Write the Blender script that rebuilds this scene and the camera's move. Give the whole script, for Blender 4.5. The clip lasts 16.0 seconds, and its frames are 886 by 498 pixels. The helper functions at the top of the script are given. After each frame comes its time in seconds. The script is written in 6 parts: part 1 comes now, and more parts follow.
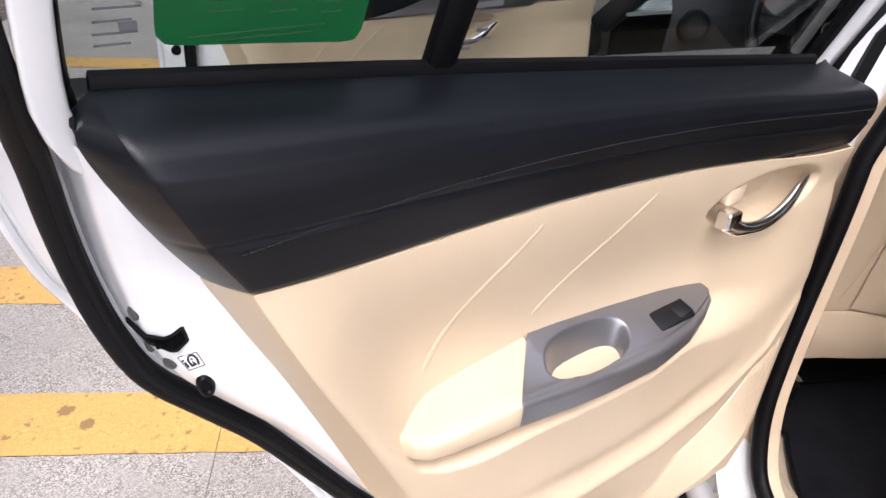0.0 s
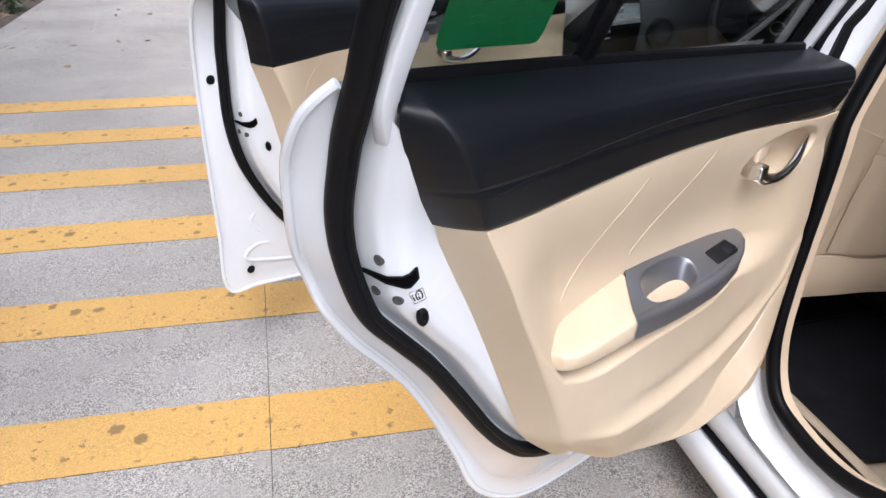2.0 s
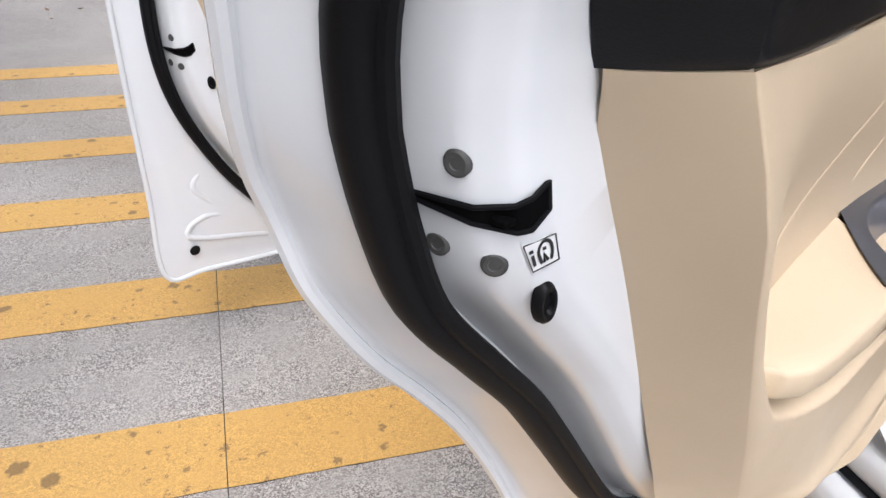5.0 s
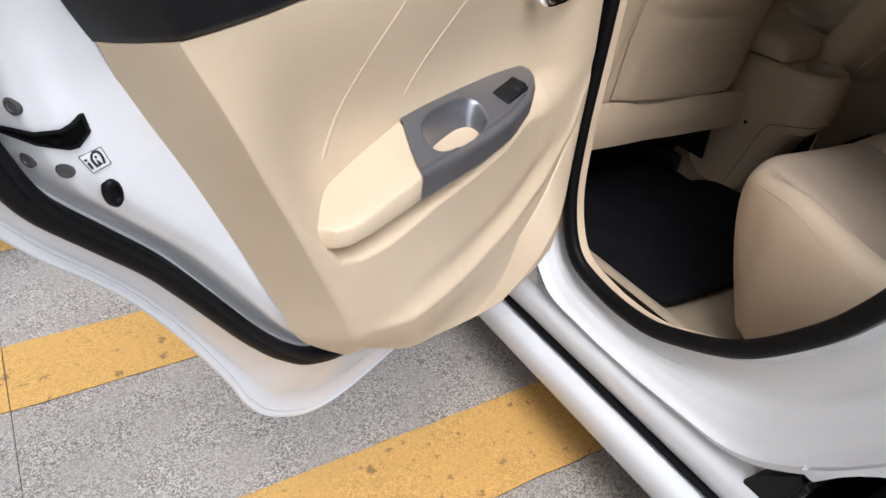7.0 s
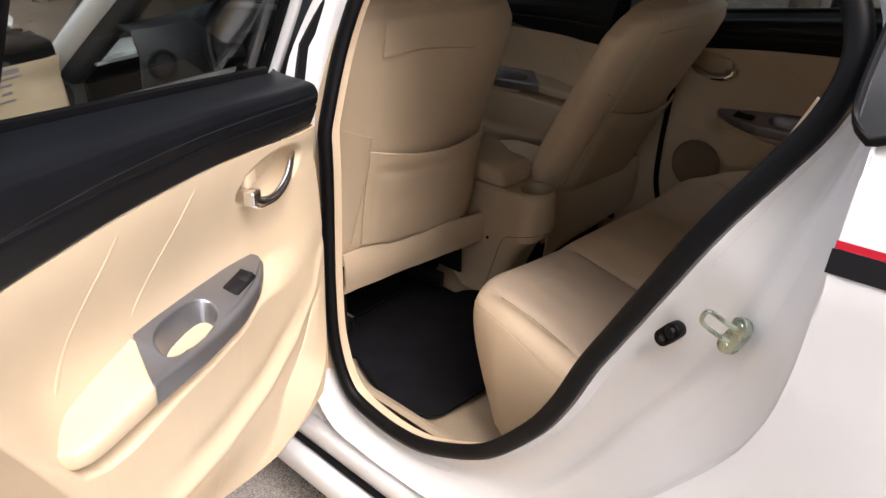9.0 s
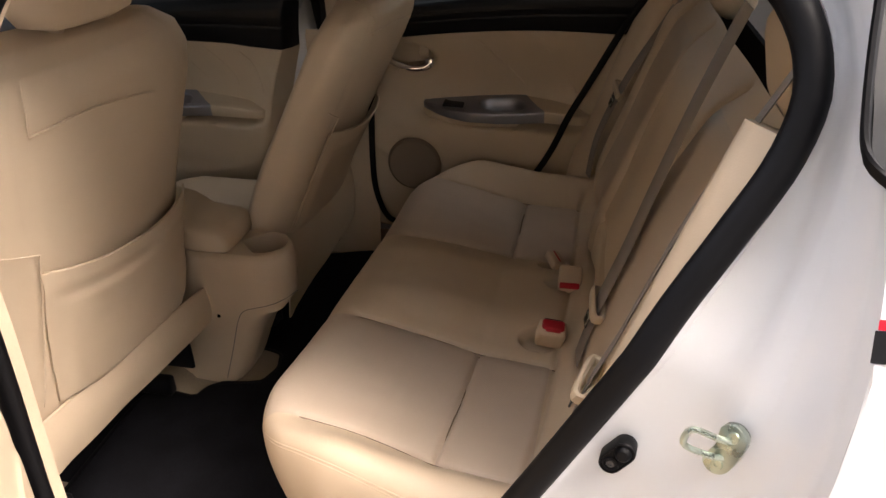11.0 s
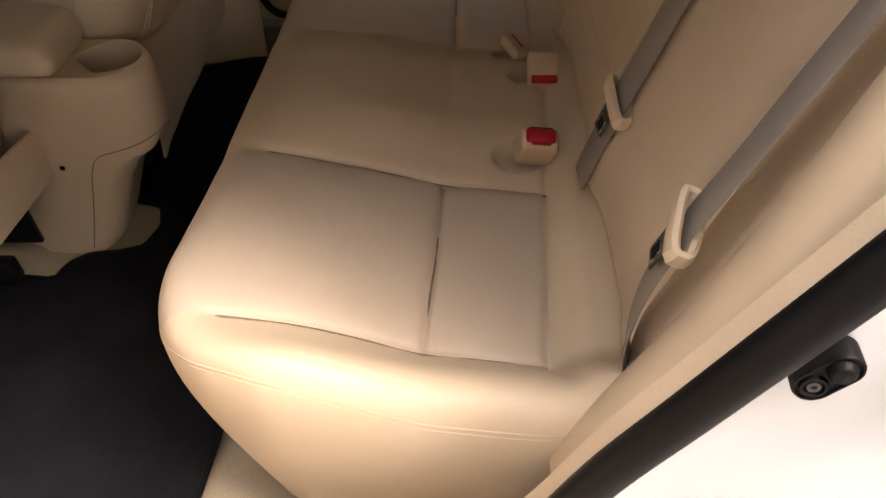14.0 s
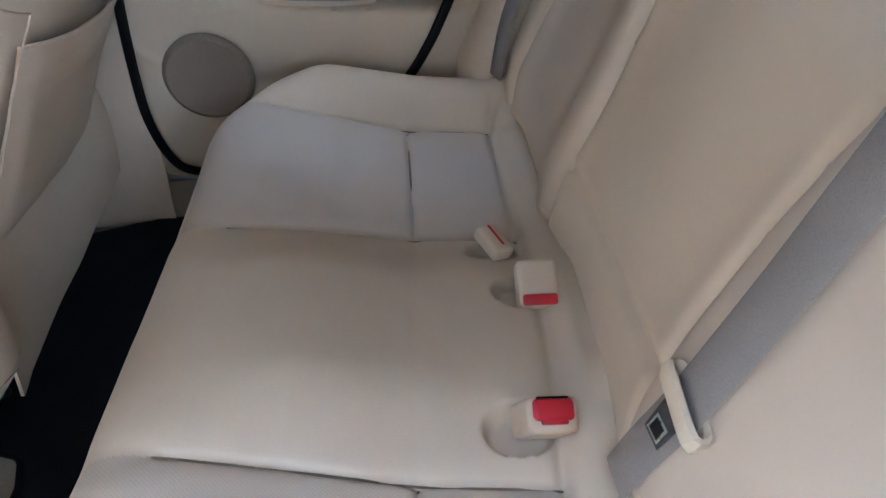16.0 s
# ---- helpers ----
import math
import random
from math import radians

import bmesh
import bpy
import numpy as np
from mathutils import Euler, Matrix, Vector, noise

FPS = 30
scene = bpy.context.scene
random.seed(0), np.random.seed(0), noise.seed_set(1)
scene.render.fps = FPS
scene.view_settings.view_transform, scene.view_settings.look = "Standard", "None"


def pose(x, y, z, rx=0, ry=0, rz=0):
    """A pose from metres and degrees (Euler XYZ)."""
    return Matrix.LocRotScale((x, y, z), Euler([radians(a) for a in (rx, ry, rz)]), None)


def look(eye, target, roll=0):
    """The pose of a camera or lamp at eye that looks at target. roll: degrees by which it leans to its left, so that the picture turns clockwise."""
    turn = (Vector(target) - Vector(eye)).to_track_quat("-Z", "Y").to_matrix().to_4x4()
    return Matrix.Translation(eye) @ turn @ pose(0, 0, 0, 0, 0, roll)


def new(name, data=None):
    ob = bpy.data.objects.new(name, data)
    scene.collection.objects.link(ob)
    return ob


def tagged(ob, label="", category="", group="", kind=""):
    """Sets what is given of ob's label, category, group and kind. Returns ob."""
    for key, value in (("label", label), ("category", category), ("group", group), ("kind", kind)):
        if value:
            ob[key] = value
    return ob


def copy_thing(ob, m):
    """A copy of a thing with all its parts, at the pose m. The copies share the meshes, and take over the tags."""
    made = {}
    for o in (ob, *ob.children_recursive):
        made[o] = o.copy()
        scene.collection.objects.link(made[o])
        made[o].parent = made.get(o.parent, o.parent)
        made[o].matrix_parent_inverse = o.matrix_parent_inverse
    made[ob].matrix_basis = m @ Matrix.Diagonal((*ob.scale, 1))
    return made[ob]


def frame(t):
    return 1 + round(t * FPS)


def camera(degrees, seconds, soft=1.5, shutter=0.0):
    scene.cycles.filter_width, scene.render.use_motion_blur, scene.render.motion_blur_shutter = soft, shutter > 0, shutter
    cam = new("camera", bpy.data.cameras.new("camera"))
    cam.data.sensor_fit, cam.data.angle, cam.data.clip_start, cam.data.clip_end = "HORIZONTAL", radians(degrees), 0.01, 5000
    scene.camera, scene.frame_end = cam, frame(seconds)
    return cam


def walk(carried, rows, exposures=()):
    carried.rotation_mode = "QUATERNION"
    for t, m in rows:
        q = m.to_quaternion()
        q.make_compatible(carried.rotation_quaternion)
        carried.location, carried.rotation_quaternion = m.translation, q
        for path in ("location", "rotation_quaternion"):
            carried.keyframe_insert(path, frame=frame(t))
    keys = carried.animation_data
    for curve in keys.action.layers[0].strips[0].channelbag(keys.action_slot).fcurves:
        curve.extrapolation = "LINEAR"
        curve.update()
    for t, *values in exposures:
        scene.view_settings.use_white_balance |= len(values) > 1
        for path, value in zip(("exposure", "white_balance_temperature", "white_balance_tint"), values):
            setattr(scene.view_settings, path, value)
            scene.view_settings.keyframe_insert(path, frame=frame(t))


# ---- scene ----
cam = camera(63.6, 16.0)
SKY, SUN = 0.46, 1.15
PATH = [
    (0, (-1.484, -0.877, 1.433), (-1.269, 0.841, 0.431), 2.6),
    (0.5, (-1.503, -0.993, 1.431), (-1.329, 0.743, 0.454), 1.9),
    (1, (-1.58, -1.036, 1.441), (-1.404, 0.698, 0.46), 1.3),
    (1.5, (-1.686, -1.05, 1.453), (-1.423, 0.678, 0.481), 1.0),
    (2, (-1.785, -1.051, 1.456), (-1.362, 0.663, 0.517), 0.7),
    (2.5, (-1.831, -1.018, 1.448), (-1.286, 0.712, 0.606), -0.6),
    (3, (-1.834, -0.89, 1.456), (-1.279, 0.882, 0.713), -0.6),
    (3.2, (-1.839, -0.835, 1.443), (-1.305, 0.951, 0.718), -0.2),
    (5.3, (-1.766, -0.63, 1.154), (-1.243, 1.006, 0.13), 1.1),
    (5.5, (-1.757, -0.632, 1.136), (-1.205, 0.973, 0.077), 1.6),
    (6, (-1.739, -0.646, 1.091), (-1.095, 0.871, -0.042), 2.7),
    (6.5, (-1.667, -0.724, 1.099), (-0.904, 0.711, -0.066), 3.7),
    (7, (-1.677, -0.906, 1.287), (-0.781, 0.472, 0.147), 3.7),
    (7.5, (-1.712, -1.02, 1.386), (-0.748, 0.388, 0.344), 2.1),
    (8, (-1.698, -1.049, 1.443), (-0.662, 0.358, 0.468), 0.7),
    (8.5, (-1.678, -1.075, 1.468), (-0.529, 0.274, 0.54), 0.5),
    (9, (-1.619, -1.098, 1.481), (-0.304, 0.117, 0.59), 0.4),
    (9.5, (-1.518, -1.071, 1.478), (-0.043, -0.049, 0.596), -0.4),
    (10, (-1.428, -0.926, 1.479), (0.176, -0.128, 0.589), -1.1),
    (10.2, (-1.404, -0.871, 1.485), (0.242, -0.161, 0.599), -1.1),
    (12.3, (-1.339, -0.595, 1.429), (0.314, -0.515, 0.306), -0.3),
    (12.5, (-1.335, -0.598, 1.415), (0.298, -0.52, 0.263), 0.2),
    (13, (-1.297, -0.639, 1.388), (0.271, -0.549, 0.15), 0.4),
    (13.5, (-1.16, -0.612, 1.313), (0.332, -0.538, -0.015), -0.6),
    (14, (-1.032, -0.528, 1.283), (0.398, -0.485, -0.115), -1.3),
    (14.5, (-0.926, -0.494, 1.268), (0.474, -0.499, -0.16), -0.8),
    (15, (-0.792, -0.505, 1.251), (0.619, -0.54, -0.166), -0.3),
    (15.5, (-0.701, -0.493, 1.25), (0.772, -0.59, -0.098), 1.0),
    (16, (-0.622, -0.494, 1.252), (0.934, -0.628, 0.003), 0.8),
]
EXPOSURES = [
    (0, 0.54, 6250, 17),
    (0.8, 0.32, 6050, 14),
    (2, 0.27, 5900, 13),
    (2.5, 0.27, 5950, 13),
    (3.2, 0.34, 6150, 13),
    (5.5, 0.02, 6050, 12),
    (6.3, -0.02, 6050, 12),
    (7, 0.08, 6000, 11),
    (8.5, 0.57, 6650, 15),
    (9.4, 0.68, 6850, 16),
    (10, 0.90, 6950, 17),
    (12.5, 1.22, 7000, 17),
    (13.5, 1.21, 7000, 17),
    (14, 1.48, 7300, 17),
    (14.5, 1.72, 6500, 12),
    (15, 2.30, 5080, 6),
    (16, 2.97, 4560, 4),
]
walk(cam, [(t, look(eye, target, roll)) for t, eye, target, roll in PATH], EXPOSURES)

# ---------------------------------------------------------------- light
world = bpy.data.worlds.new("world")
scene.world = world
world.use_nodes = True
wn = world.node_tree.nodes
sky = wn.new("ShaderNodeTexSky")
sky.sky_type, sky.sun_disc = "NISHITA", False
sky.sun_elevation, sky.sun_rotation = radians(56), radians(204)
sky.air_density, sky.dust_density, sky.ozone_density = 1.0, 4.0, 1.0
wn["Background"].inputs[1].default_value = SKY
grey = wn.new("ShaderNodeHueSaturation")
grey.inputs["Saturation"].default_value = 0.4
world.node_tree.links.new(sky.outputs[0], grey.inputs["Color"])
world.node_tree.links.new(grey.outputs[0], wn["Background"].inputs[0])
sun = new("sun", bpy.data.lights.new("sun", "SUN"))
sun.data.energy, sun.data.angle, sun.data.color = SUN, radians(45), (1.0, 0.96, 0.9)
sun.matrix_world = pose(0, 0, 12, 34, 0, -24)

# ---------------------------------------------------------------- materials


def material(name, colour, rough=0.5, metal=0.0, var=0.08, scale=6.0, grain=0.0, grain_scale=400.0, coat=0.0, sheen=0.0, second=None, piece=0.0, shine=0.5):
    """A principled surface with large stains, fine grain and a little relief."""
    m = bpy.data.materials.new(name)
    m.use_nodes = True
    n, l = m.node_tree.nodes, m.node_tree.links
    p = n["Principled BSDF"]
    p.inputs["Metallic"].default_value = metal
    p.inputs["Specular IOR Level"].default_value = shine
    p.inputs["Coat Weight"].default_value = coat
    p.inputs["Coat Roughness"].default_value = 0.06
    p.inputs["Sheen Weight"].default_value = sheen
    co = n.new("ShaderNodeTexCoord")
    big = n.new("ShaderNodeTexNoise")
    big.inputs["Scale"].default_value, big.inputs["Detail"].default_value = scale, 5.0
    l.new(co.outputs["Object"], big.inputs["Vector"])
    fine = n.new("ShaderNodeTexNoise")
    fine.inputs["Scale"].default_value, fine.inputs["Detail"].default_value = grain_scale, 3.0
    l.new(co.outputs["Object"], fine.inputs["Vector"])
    mix = n.new("ShaderNodeMix")
    mix.data_type = "RGBA"
    dark = second or tuple(c * (1 - 2.2 * var) for c in colour)
    mix.inputs["A"].default_value, mix.inputs["B"].default_value = (*dark, 1), (*colour, 1)
    ramp = n.new("ShaderNodeMapRange")
    ramp.inputs["From Min"].default_value, ramp.inputs["From Max"].default_value = 0.3, 0.65
    l.new(big.outputs[0], ramp.inputs["Value"])
    l.new(ramp.outputs[0], mix.inputs["Factor"])
    out = mix.outputs["Result"]
    if grain:
        mul = n.new("ShaderNodeMix")
        mul.data_type, mul.blend_type = "RGBA", "MULTIPLY"
        mul.inputs["Factor"].default_value = min(1.0, grain)
        r2 = n.new("ShaderNodeValToRGB")
        r2.color_ramp.elements[0].position, r2.color_ramp.elements[1].position = 0.35, 0.62
        r2.color_ramp.elements[0].color = (0.45, 0.45, 0.45, 1)
        l.new(fine.outputs[0], r2.inputs[0])
        l.new(out, mul.inputs["A"])
        l.new(r2.outputs[0], mul.inputs["B"])
        out = mul.outputs["Result"]
    l.new(out, p.inputs["Base Color"])
    rr = n.new("ShaderNodeMapRange")
    rr.inputs["To Min"].default_value, rr.inputs["To Max"].default_value = max(0.02, rough - 0.06), min(1.0, rough + 0.06)
    l.new(big.outputs[0], rr.inputs["Value"])
    l.new(rr.outputs[0], p.inputs["Roughness"])
    if grain or piece:
        b = n.new("ShaderNodeBump")
        b.inputs["Strength"].default_value, b.inputs["Distance"].default_value = max(0.08, 0.5 * max(grain, piece)), 0.0012
        l.new(fine.outputs[0], b.inputs["Height"])
        l.new(b.outputs[0], p.inputs["Normal"])
    return m


def leather(name, colour, rough=0.45, holes=""):
    """Leatherette: cell grain for the relief, punched dots where it is perforated."""
    m = material(name, colour, rough, var=0.05, scale=4.0, piece=0.2, grain_scale=900)
    n, l = m.node_tree.nodes, m.node_tree.links
    p = n["Principled BSDF"]
    co = n.new("ShaderNodeTexCoord")
    v = n.new("ShaderNodeTexVoronoi")
    v.inputs["Scale"].default_value = 420.0
    l.new(co.outputs["Object"], v.inputs["Vector"])
    b = n.new("ShaderNodeBump")
    b.inputs["Strength"].default_value, b.inputs["Distance"].default_value = 0.14, 0.0006
    l.new(v.outputs["Distance"], b.inputs["Height"])
    soft_folds = n.new("ShaderNodeTexNoise")
    soft_folds.inputs["Scale"].default_value, soft_folds.inputs["Detail"].default_value = 7.0, 2.0
    l.new(co.outputs["Object"], soft_folds.inputs["Vector"])
    b2 = n.new("ShaderNodeBump")
    b2.inputs["Strength"].default_value, b2.inputs["Distance"].default_value = 0.25, 0.005
    l.new(soft_folds.outputs[0], b2.inputs["Height"])
    l.new(b2.outputs[0], b.inputs["Normal"])
    l.new(b.outputs[0], p.inputs["Normal"])
    if holes:
        sep = n.new("ShaderNodeSeparateXYZ")
        l.new(co.outputs["Object"], sep.inputs[0])

        def wave(axis, shift):
            a = n.new("ShaderNodeMath")
            a.operation, a.inputs[1].default_value = "MULTIPLY_ADD", 2 * math.pi / 0.0048
            a.inputs[2].default_value = shift
            l.new(sep.outputs[axis], a.inputs[0])
            c = n.new("ShaderNodeMath")
            c.operation = "COSINE"
            l.new(a.outputs[0], c.inputs[0])
            return c

        dots = []
        for shift in (0.0, math.pi):
            s = n.new("ShaderNodeMath")
            s.operation = "ADD"
            l.new(wave(holes[0], shift).outputs[0], s.inputs[0])
            l.new(wave(holes[1], shift).outputs[0], s.inputs[1])
            dots.append(s)
        mx = n.new("ShaderNodeMath")
        mx.operation = "MAXIMUM"
        l.new(dots[0].outputs[0], mx.inputs[0])
        l.new(dots[1].outputs[0], mx.inputs[1])
        cut = n.new("ShaderNodeMapRange")
        cut.inputs["From Min"].default_value, cut.inputs["From Max"].default_value = 1.45, 1.8
        l.new(mx.outputs[0], cut.inputs["Value"])
        old = p.inputs["Base Color"].links[0].from_socket
        mix = n.new("ShaderNodeMix")
        mix.data_type = "RGBA"
        mix.inputs["B"].default_value = (*[c * 0.80 for c in colour], 1)
        l.new(old, mix.inputs["A"])
        l.new(cut.outputs[0], mix.inputs["Factor"])
        l.new(mix.outputs["Result"], p.inputs["Base Color"])
    return m


def glass(name, tint=(0.75, 0.8, 0.8), rough=0.02, base=0.035):
    m = bpy.data.materials.new(name)
    m.use_nodes = True
    n, l = m.node_tree.nodes, m.node_tree.links
    n.remove(n["Principled BSDF"])
    t = n.new("ShaderNodeBsdfTransparent")
    t.inputs[0].default_value = (*tint, 1)
    g = n.new("ShaderNodeBsdfGlossy")
    g.inputs["Roughness"].default_value = rough
    facing = n.new("ShaderNodeLayerWeight")
    facing.inputs[0].default_value = 0.5
    power = n.new("ShaderNodeMath")
    power.operation, power.inputs[1].default_value = "POWER", 5.0
    l.new(facing.outputs["Facing"], power.inputs[0])
    f = n.new("ShaderNodeMath")
    f.operation, f.inputs[1].default_value, f.inputs[2].default_value = "MULTIPLY_ADD", 0.9, base
    l.new(power.outputs[0], f.inputs[0])
    mx = n.new("ShaderNodeMixShader")
    l.new(f.outputs[0], mx.inputs[0])
    l.new(t.outputs[0], mx.inputs[1])
    l.new(g.outputs[0], mx.inputs[2])
    l.new(mx.outputs[0], n["Material Output"].inputs[0])
    return m


WHITE = material("white_car_paint", (0.69, 0.70, 0.71), 0.22, coat=0.6, var=0.015, scale=3)
BEIGE = leather("beige_moulded_trim", (0.57, 0.455, 0.315), 0.5)
BEIGE_PLASTIC = material("beige_plastic", (0.60, 0.47, 0.33), 0.5, var=0.05, grain=0.12, grain_scale=700)
SEAT = leather("beige_leatherette", (0.60, 0.475, 0.335), 0.52)
SEAT_HOLES = leather("perforated_leatherette", (0.54, 0.435, 0.33), 0.55, holes="XY")
BACK_INSERT = leather("back_insert_leatherette", (0.54, 0.43, 0.315), 0.48)
BLACK_SOFT = material("black_soft_trim", (0.0060, 0.0070, 0.0095), 0.38, var=0.1, grain=0.25, grain_scale=650, shine=0.22)
RUBBER = material("black_rubber", (0.0035, 0.0035, 0.0045), 0.5, var=0.15, grain=0.15, shine=0.16)
BLACK_PLASTIC = material("black_plastic", (0.006, 0.006, 0.0075), 0.48, var=0.1, grain=0.1, shine=0.25)
SILVER = material("grey_silver_trim", (0.27, 0.27, 0.29), 0.34, metal=0.8, var=0.05, grain=0.15, grain_scale=1500)
CHROME = material("chrome", (0.85, 0.85, 0.86), 0.08, metal=1.0, var=0.01)
STEEL = material("zinc_plated_steel", (0.47, 0.53, 0.45), 0.28, metal=1.0, var=0.12, scale=40)
CARPET = material("carpet_and_seat_shade", (0.0105, 0.0105, 0.0130), 0.97, var=0.2, scale=12, grain=0.6, grain_scale=500, shine=0.1)
FLOOR_BEIGE = material("beige_carpet", (0.36, 0.29, 0.205), 0.8, var=0.1, scale=9, grain=0.35, grain_scale=500)
BELT = material("grey_belt_webbing", (0.25, 0.215, 0.185), 0.6, var=0.05, grain=0.35, grain_scale=800)
RED = material("red_plastic", (0.42, 0.008, 0.02), 0.35, var=0.06)
RED_TAPE = material("red_tape", (0.43, 0.004, 0.02), 0.3, var=0.03)
STICKER = material("green_paper", (0.003, 0.12, 0.032), 0.45, var=0.06, scale=14)
STICKER_INK = material("dark_green_print", (0.002, 0.075, 0.02), 0.5)
INK = material("grey_print", (0.10, 0.10, 0.11), 0.5)
LABEL = material("label_white", (0.75, 0.75, 0.75), 0.5, var=0.02)
HEADLINER = material("headliner", (0.55, 0.50, 0.43), 0.95, grain=0.3, grain_scale=600)
DASH = material("dark_dash", (0.03, 0.034, 0.04), 0.5, grain=0.3, grain_scale=500)
TYRE = material("tyre", (0.014, 0.014, 0.015), 0.8, var=0.2, grain=0.3)
HOLE_SHADE = material("hole_shade_black", (0.002, 0.002, 0.0022), 0.8, var=0.1, shine=0.05)
STEEL_DARK = material("greased_steel", (0.10, 0.10, 0.10), 0.45, metal=0.8, var=0.2, scale=60)
SCREW_GREY = material("dull_zinc", (0.075, 0.073, 0.07), 0.6, metal=0.3, var=0.15, scale=80)
SEAM_SHADE = material("seam_groove_shade", (0.20, 0.155, 0.11), 0.8, var=0.06, shine=0.15)
THREAD = material("dark_thread", (0.018, 0.019, 0.023), 0.8, var=0.05, shine=0.15)
INK_DARK = material("black_print", (0.012, 0.012, 0.014), 0.5)
GLASS = glass("side_glass", (0.70, 0.73, 0.725))
GLASS_TINT = glass("tinted_side_glass", (0.68, 0.71, 0.70))
GLASS_DARK = glass("privacy_glass", (0.10, 0.11, 0.115), 0.3, 0.2)

# ---------------------------------------------------------------- mesh tools


def sm(a, b, x):
    t = min(1.0, max(0.0, (x - a) / (b - a)))
    return t * t * (3 - 2 * t)


def bend(points, n, closed=False):
    """A smooth curve through the points, in n even steps."""
    p = np.array(points, float)
    k = len(p)
    out = []
    for i in range(k if closed else k - 1):
        a, b, c, d = (p[(i + j) % k] if closed else p[min(max(i + j, 0), k - 1)] for j in (-1, 0, 1, 2))
        for t in np.linspace(0, 1, 12, endpoint=False):
            out.append(0.5 * ((2 * b) + (c - a) * t + (2 * a - 5 * b + 4 * c - d) * t * t + (3 * b - a - 3 * c + d) * t**3))
    out.append(p[0] if closed else p[-1])
    out = np.array(out)
    s = np.r_[0, np.cumsum(np.linalg.norm(np.diff(out, axis=0), axis=1))]
    at = np.linspace(0, s[-1], n + 1 if closed else n)
    if closed:
        at = at[:-1]
    return np.stack([np.interp(at, s, out[:, c]) for c in range(out.shape[1])], 1)


def coons(bottom, top, left, right, n, m):
    """A patch between four edge curves; bottom and top run from the left edge to the right one."""
    b, t, le, ri = bend(bottom, n), bend(top, n), bend(left, m), bend(right, m)
    s, r = np.linspace(0, 1, n)[None, :, None], np.linspace(0, 1, m)[:, None, None]
    p = (1 - r) * b[None] + r * t[None] + (1 - s) * le[:, None] + s * ri[:, None]
    return p - ((1 - s) * (1 - r) * b[0] + s * (1 - r) * b[-1] + (1 - s) * r * t[0] + s * r * t[-1])


def sheet(p, loop=False, thick=0.0, mask=None, flip=False):
    """Faces over a grid of places; thick gives it a back and a rim."""
    p = np.asarray(p, float)
    n, m = p.shape[:2]
    v = p.reshape(-1, 3)
    f = []
    for i in range(n - 1):
        for j in range(m if loop else m - 1):
            if mask is not None and not mask[i, j]:
                continue
            a, b = i * m + j, i * m + (j + 1) % m
            f.append((a, b, b + m, a + m))
    if thick:
        du, dv = np.gradient(p, axis=0), np.gradient(p, axis=1)
        nn = np.cross(dv, du)
        nn /= np.linalg.norm(nn, axis=2, keepdims=True) + 1e-12
        v = np.r_[v, (p - thick * nn).reshape(-1, 3)]
        k = n * m
        f += [tuple(q + k for q in reversed(g)) for g in list(f)]
        rim = [(i, j) for j in range(m) for i in (0,)], [(i, m - 1) for i in range(n)], [(n - 1, j) for j in range(m - 1, -1, -1)], [(i, 0) for i in range(n - 1, -1, -1)]
        if not loop:
            for side in rim:
                for (a, b), (c, d) in zip(side, side[1:]):
                    x, y = a * m + b, c * m + d
                    f.append((y, x, x + k, y + k))
    if flip:
        f = [tuple(reversed(g)) for g in f]
    if mask is not None:
        used = sorted({q for g in f for q in g})
        at = {q: i for i, q in enumerate(used)}
        v, f = v[used], [tuple(at[q] for q in g) for g in f]
    return v, f


def tube(path, ra, rb=None, k=10, closed=False, up=(0, 0, 1), cap=True, square=2.0):
    """A rounded section swept along a path; ra across, rb along up."""
    p = np.array(path, float)
    rb = ra if rb is None else rb
    t = np.roll(p, -1, 0) - np.roll(p, 1, 0) if closed else np.gradient(p, axis=0)
    t /= np.linalg.norm(t, axis=1, keepdims=True) + 1e-12
    up = np.broadcast_to(np.array(up, float), p.shape)
    side = np.cross(t, up)
    side /= np.linalg.norm(side, axis=1, keepdims=True) + 1e-12
    over = np.cross(side, t)
    a = np.linspace(0, 2 * np.pi, k, endpoint=False)
    ca, sa = np.cos(a), np.sin(a)
    ca, sa = np.sign(ca) * abs(ca) ** (2 / square), np.sign(sa) * abs(sa) ** (2 / square)
    ra, rb = np.broadcast_to(ra, len(p)), np.broadcast_to(rb, len(p))
    g = p[:, None] + (side[:, None] * ca[None, :, None]) * ra[:, None, None] + (over[:, None] * sa[None, :, None]) * rb[:, None, None]
    if closed:
        g = np.concatenate([g, g[:1]])
    v, f = sheet(g, loop=True)
    if cap and not closed:
        f += [tuple(range(k)), tuple(reversed(range(len(v) - k, len(v))))]
    return v, f


def loft(rings):
    v, f = sheet(np.array(rings), loop=True)
    k = len(rings[0])
    return v, f + [tuple(reversed(range(k))), tuple(range(len(v) - k, len(v)))]


def ring(cx, cy, z, hx, hy, k=40, square=4.0):
    a = np.linspace(0, 2 * np.pi, k, endpoint=False)
    c, s = np.cos(a), np.sin(a)
    return [(cx + hx * np.sign(x) * abs(x) ** (2 / square), cy + hy * np.sign(y) * abs(y) ** (2 / square), z) for x, y in zip(c, s)]


def from_bm(bm):
    bm.verts.ensure_lookup_table()
    out = np.array([v.co[:] for v in bm.verts]), [tuple(v.index for v in f.verts) for f in bm.faces]
    bm.free()
    return out


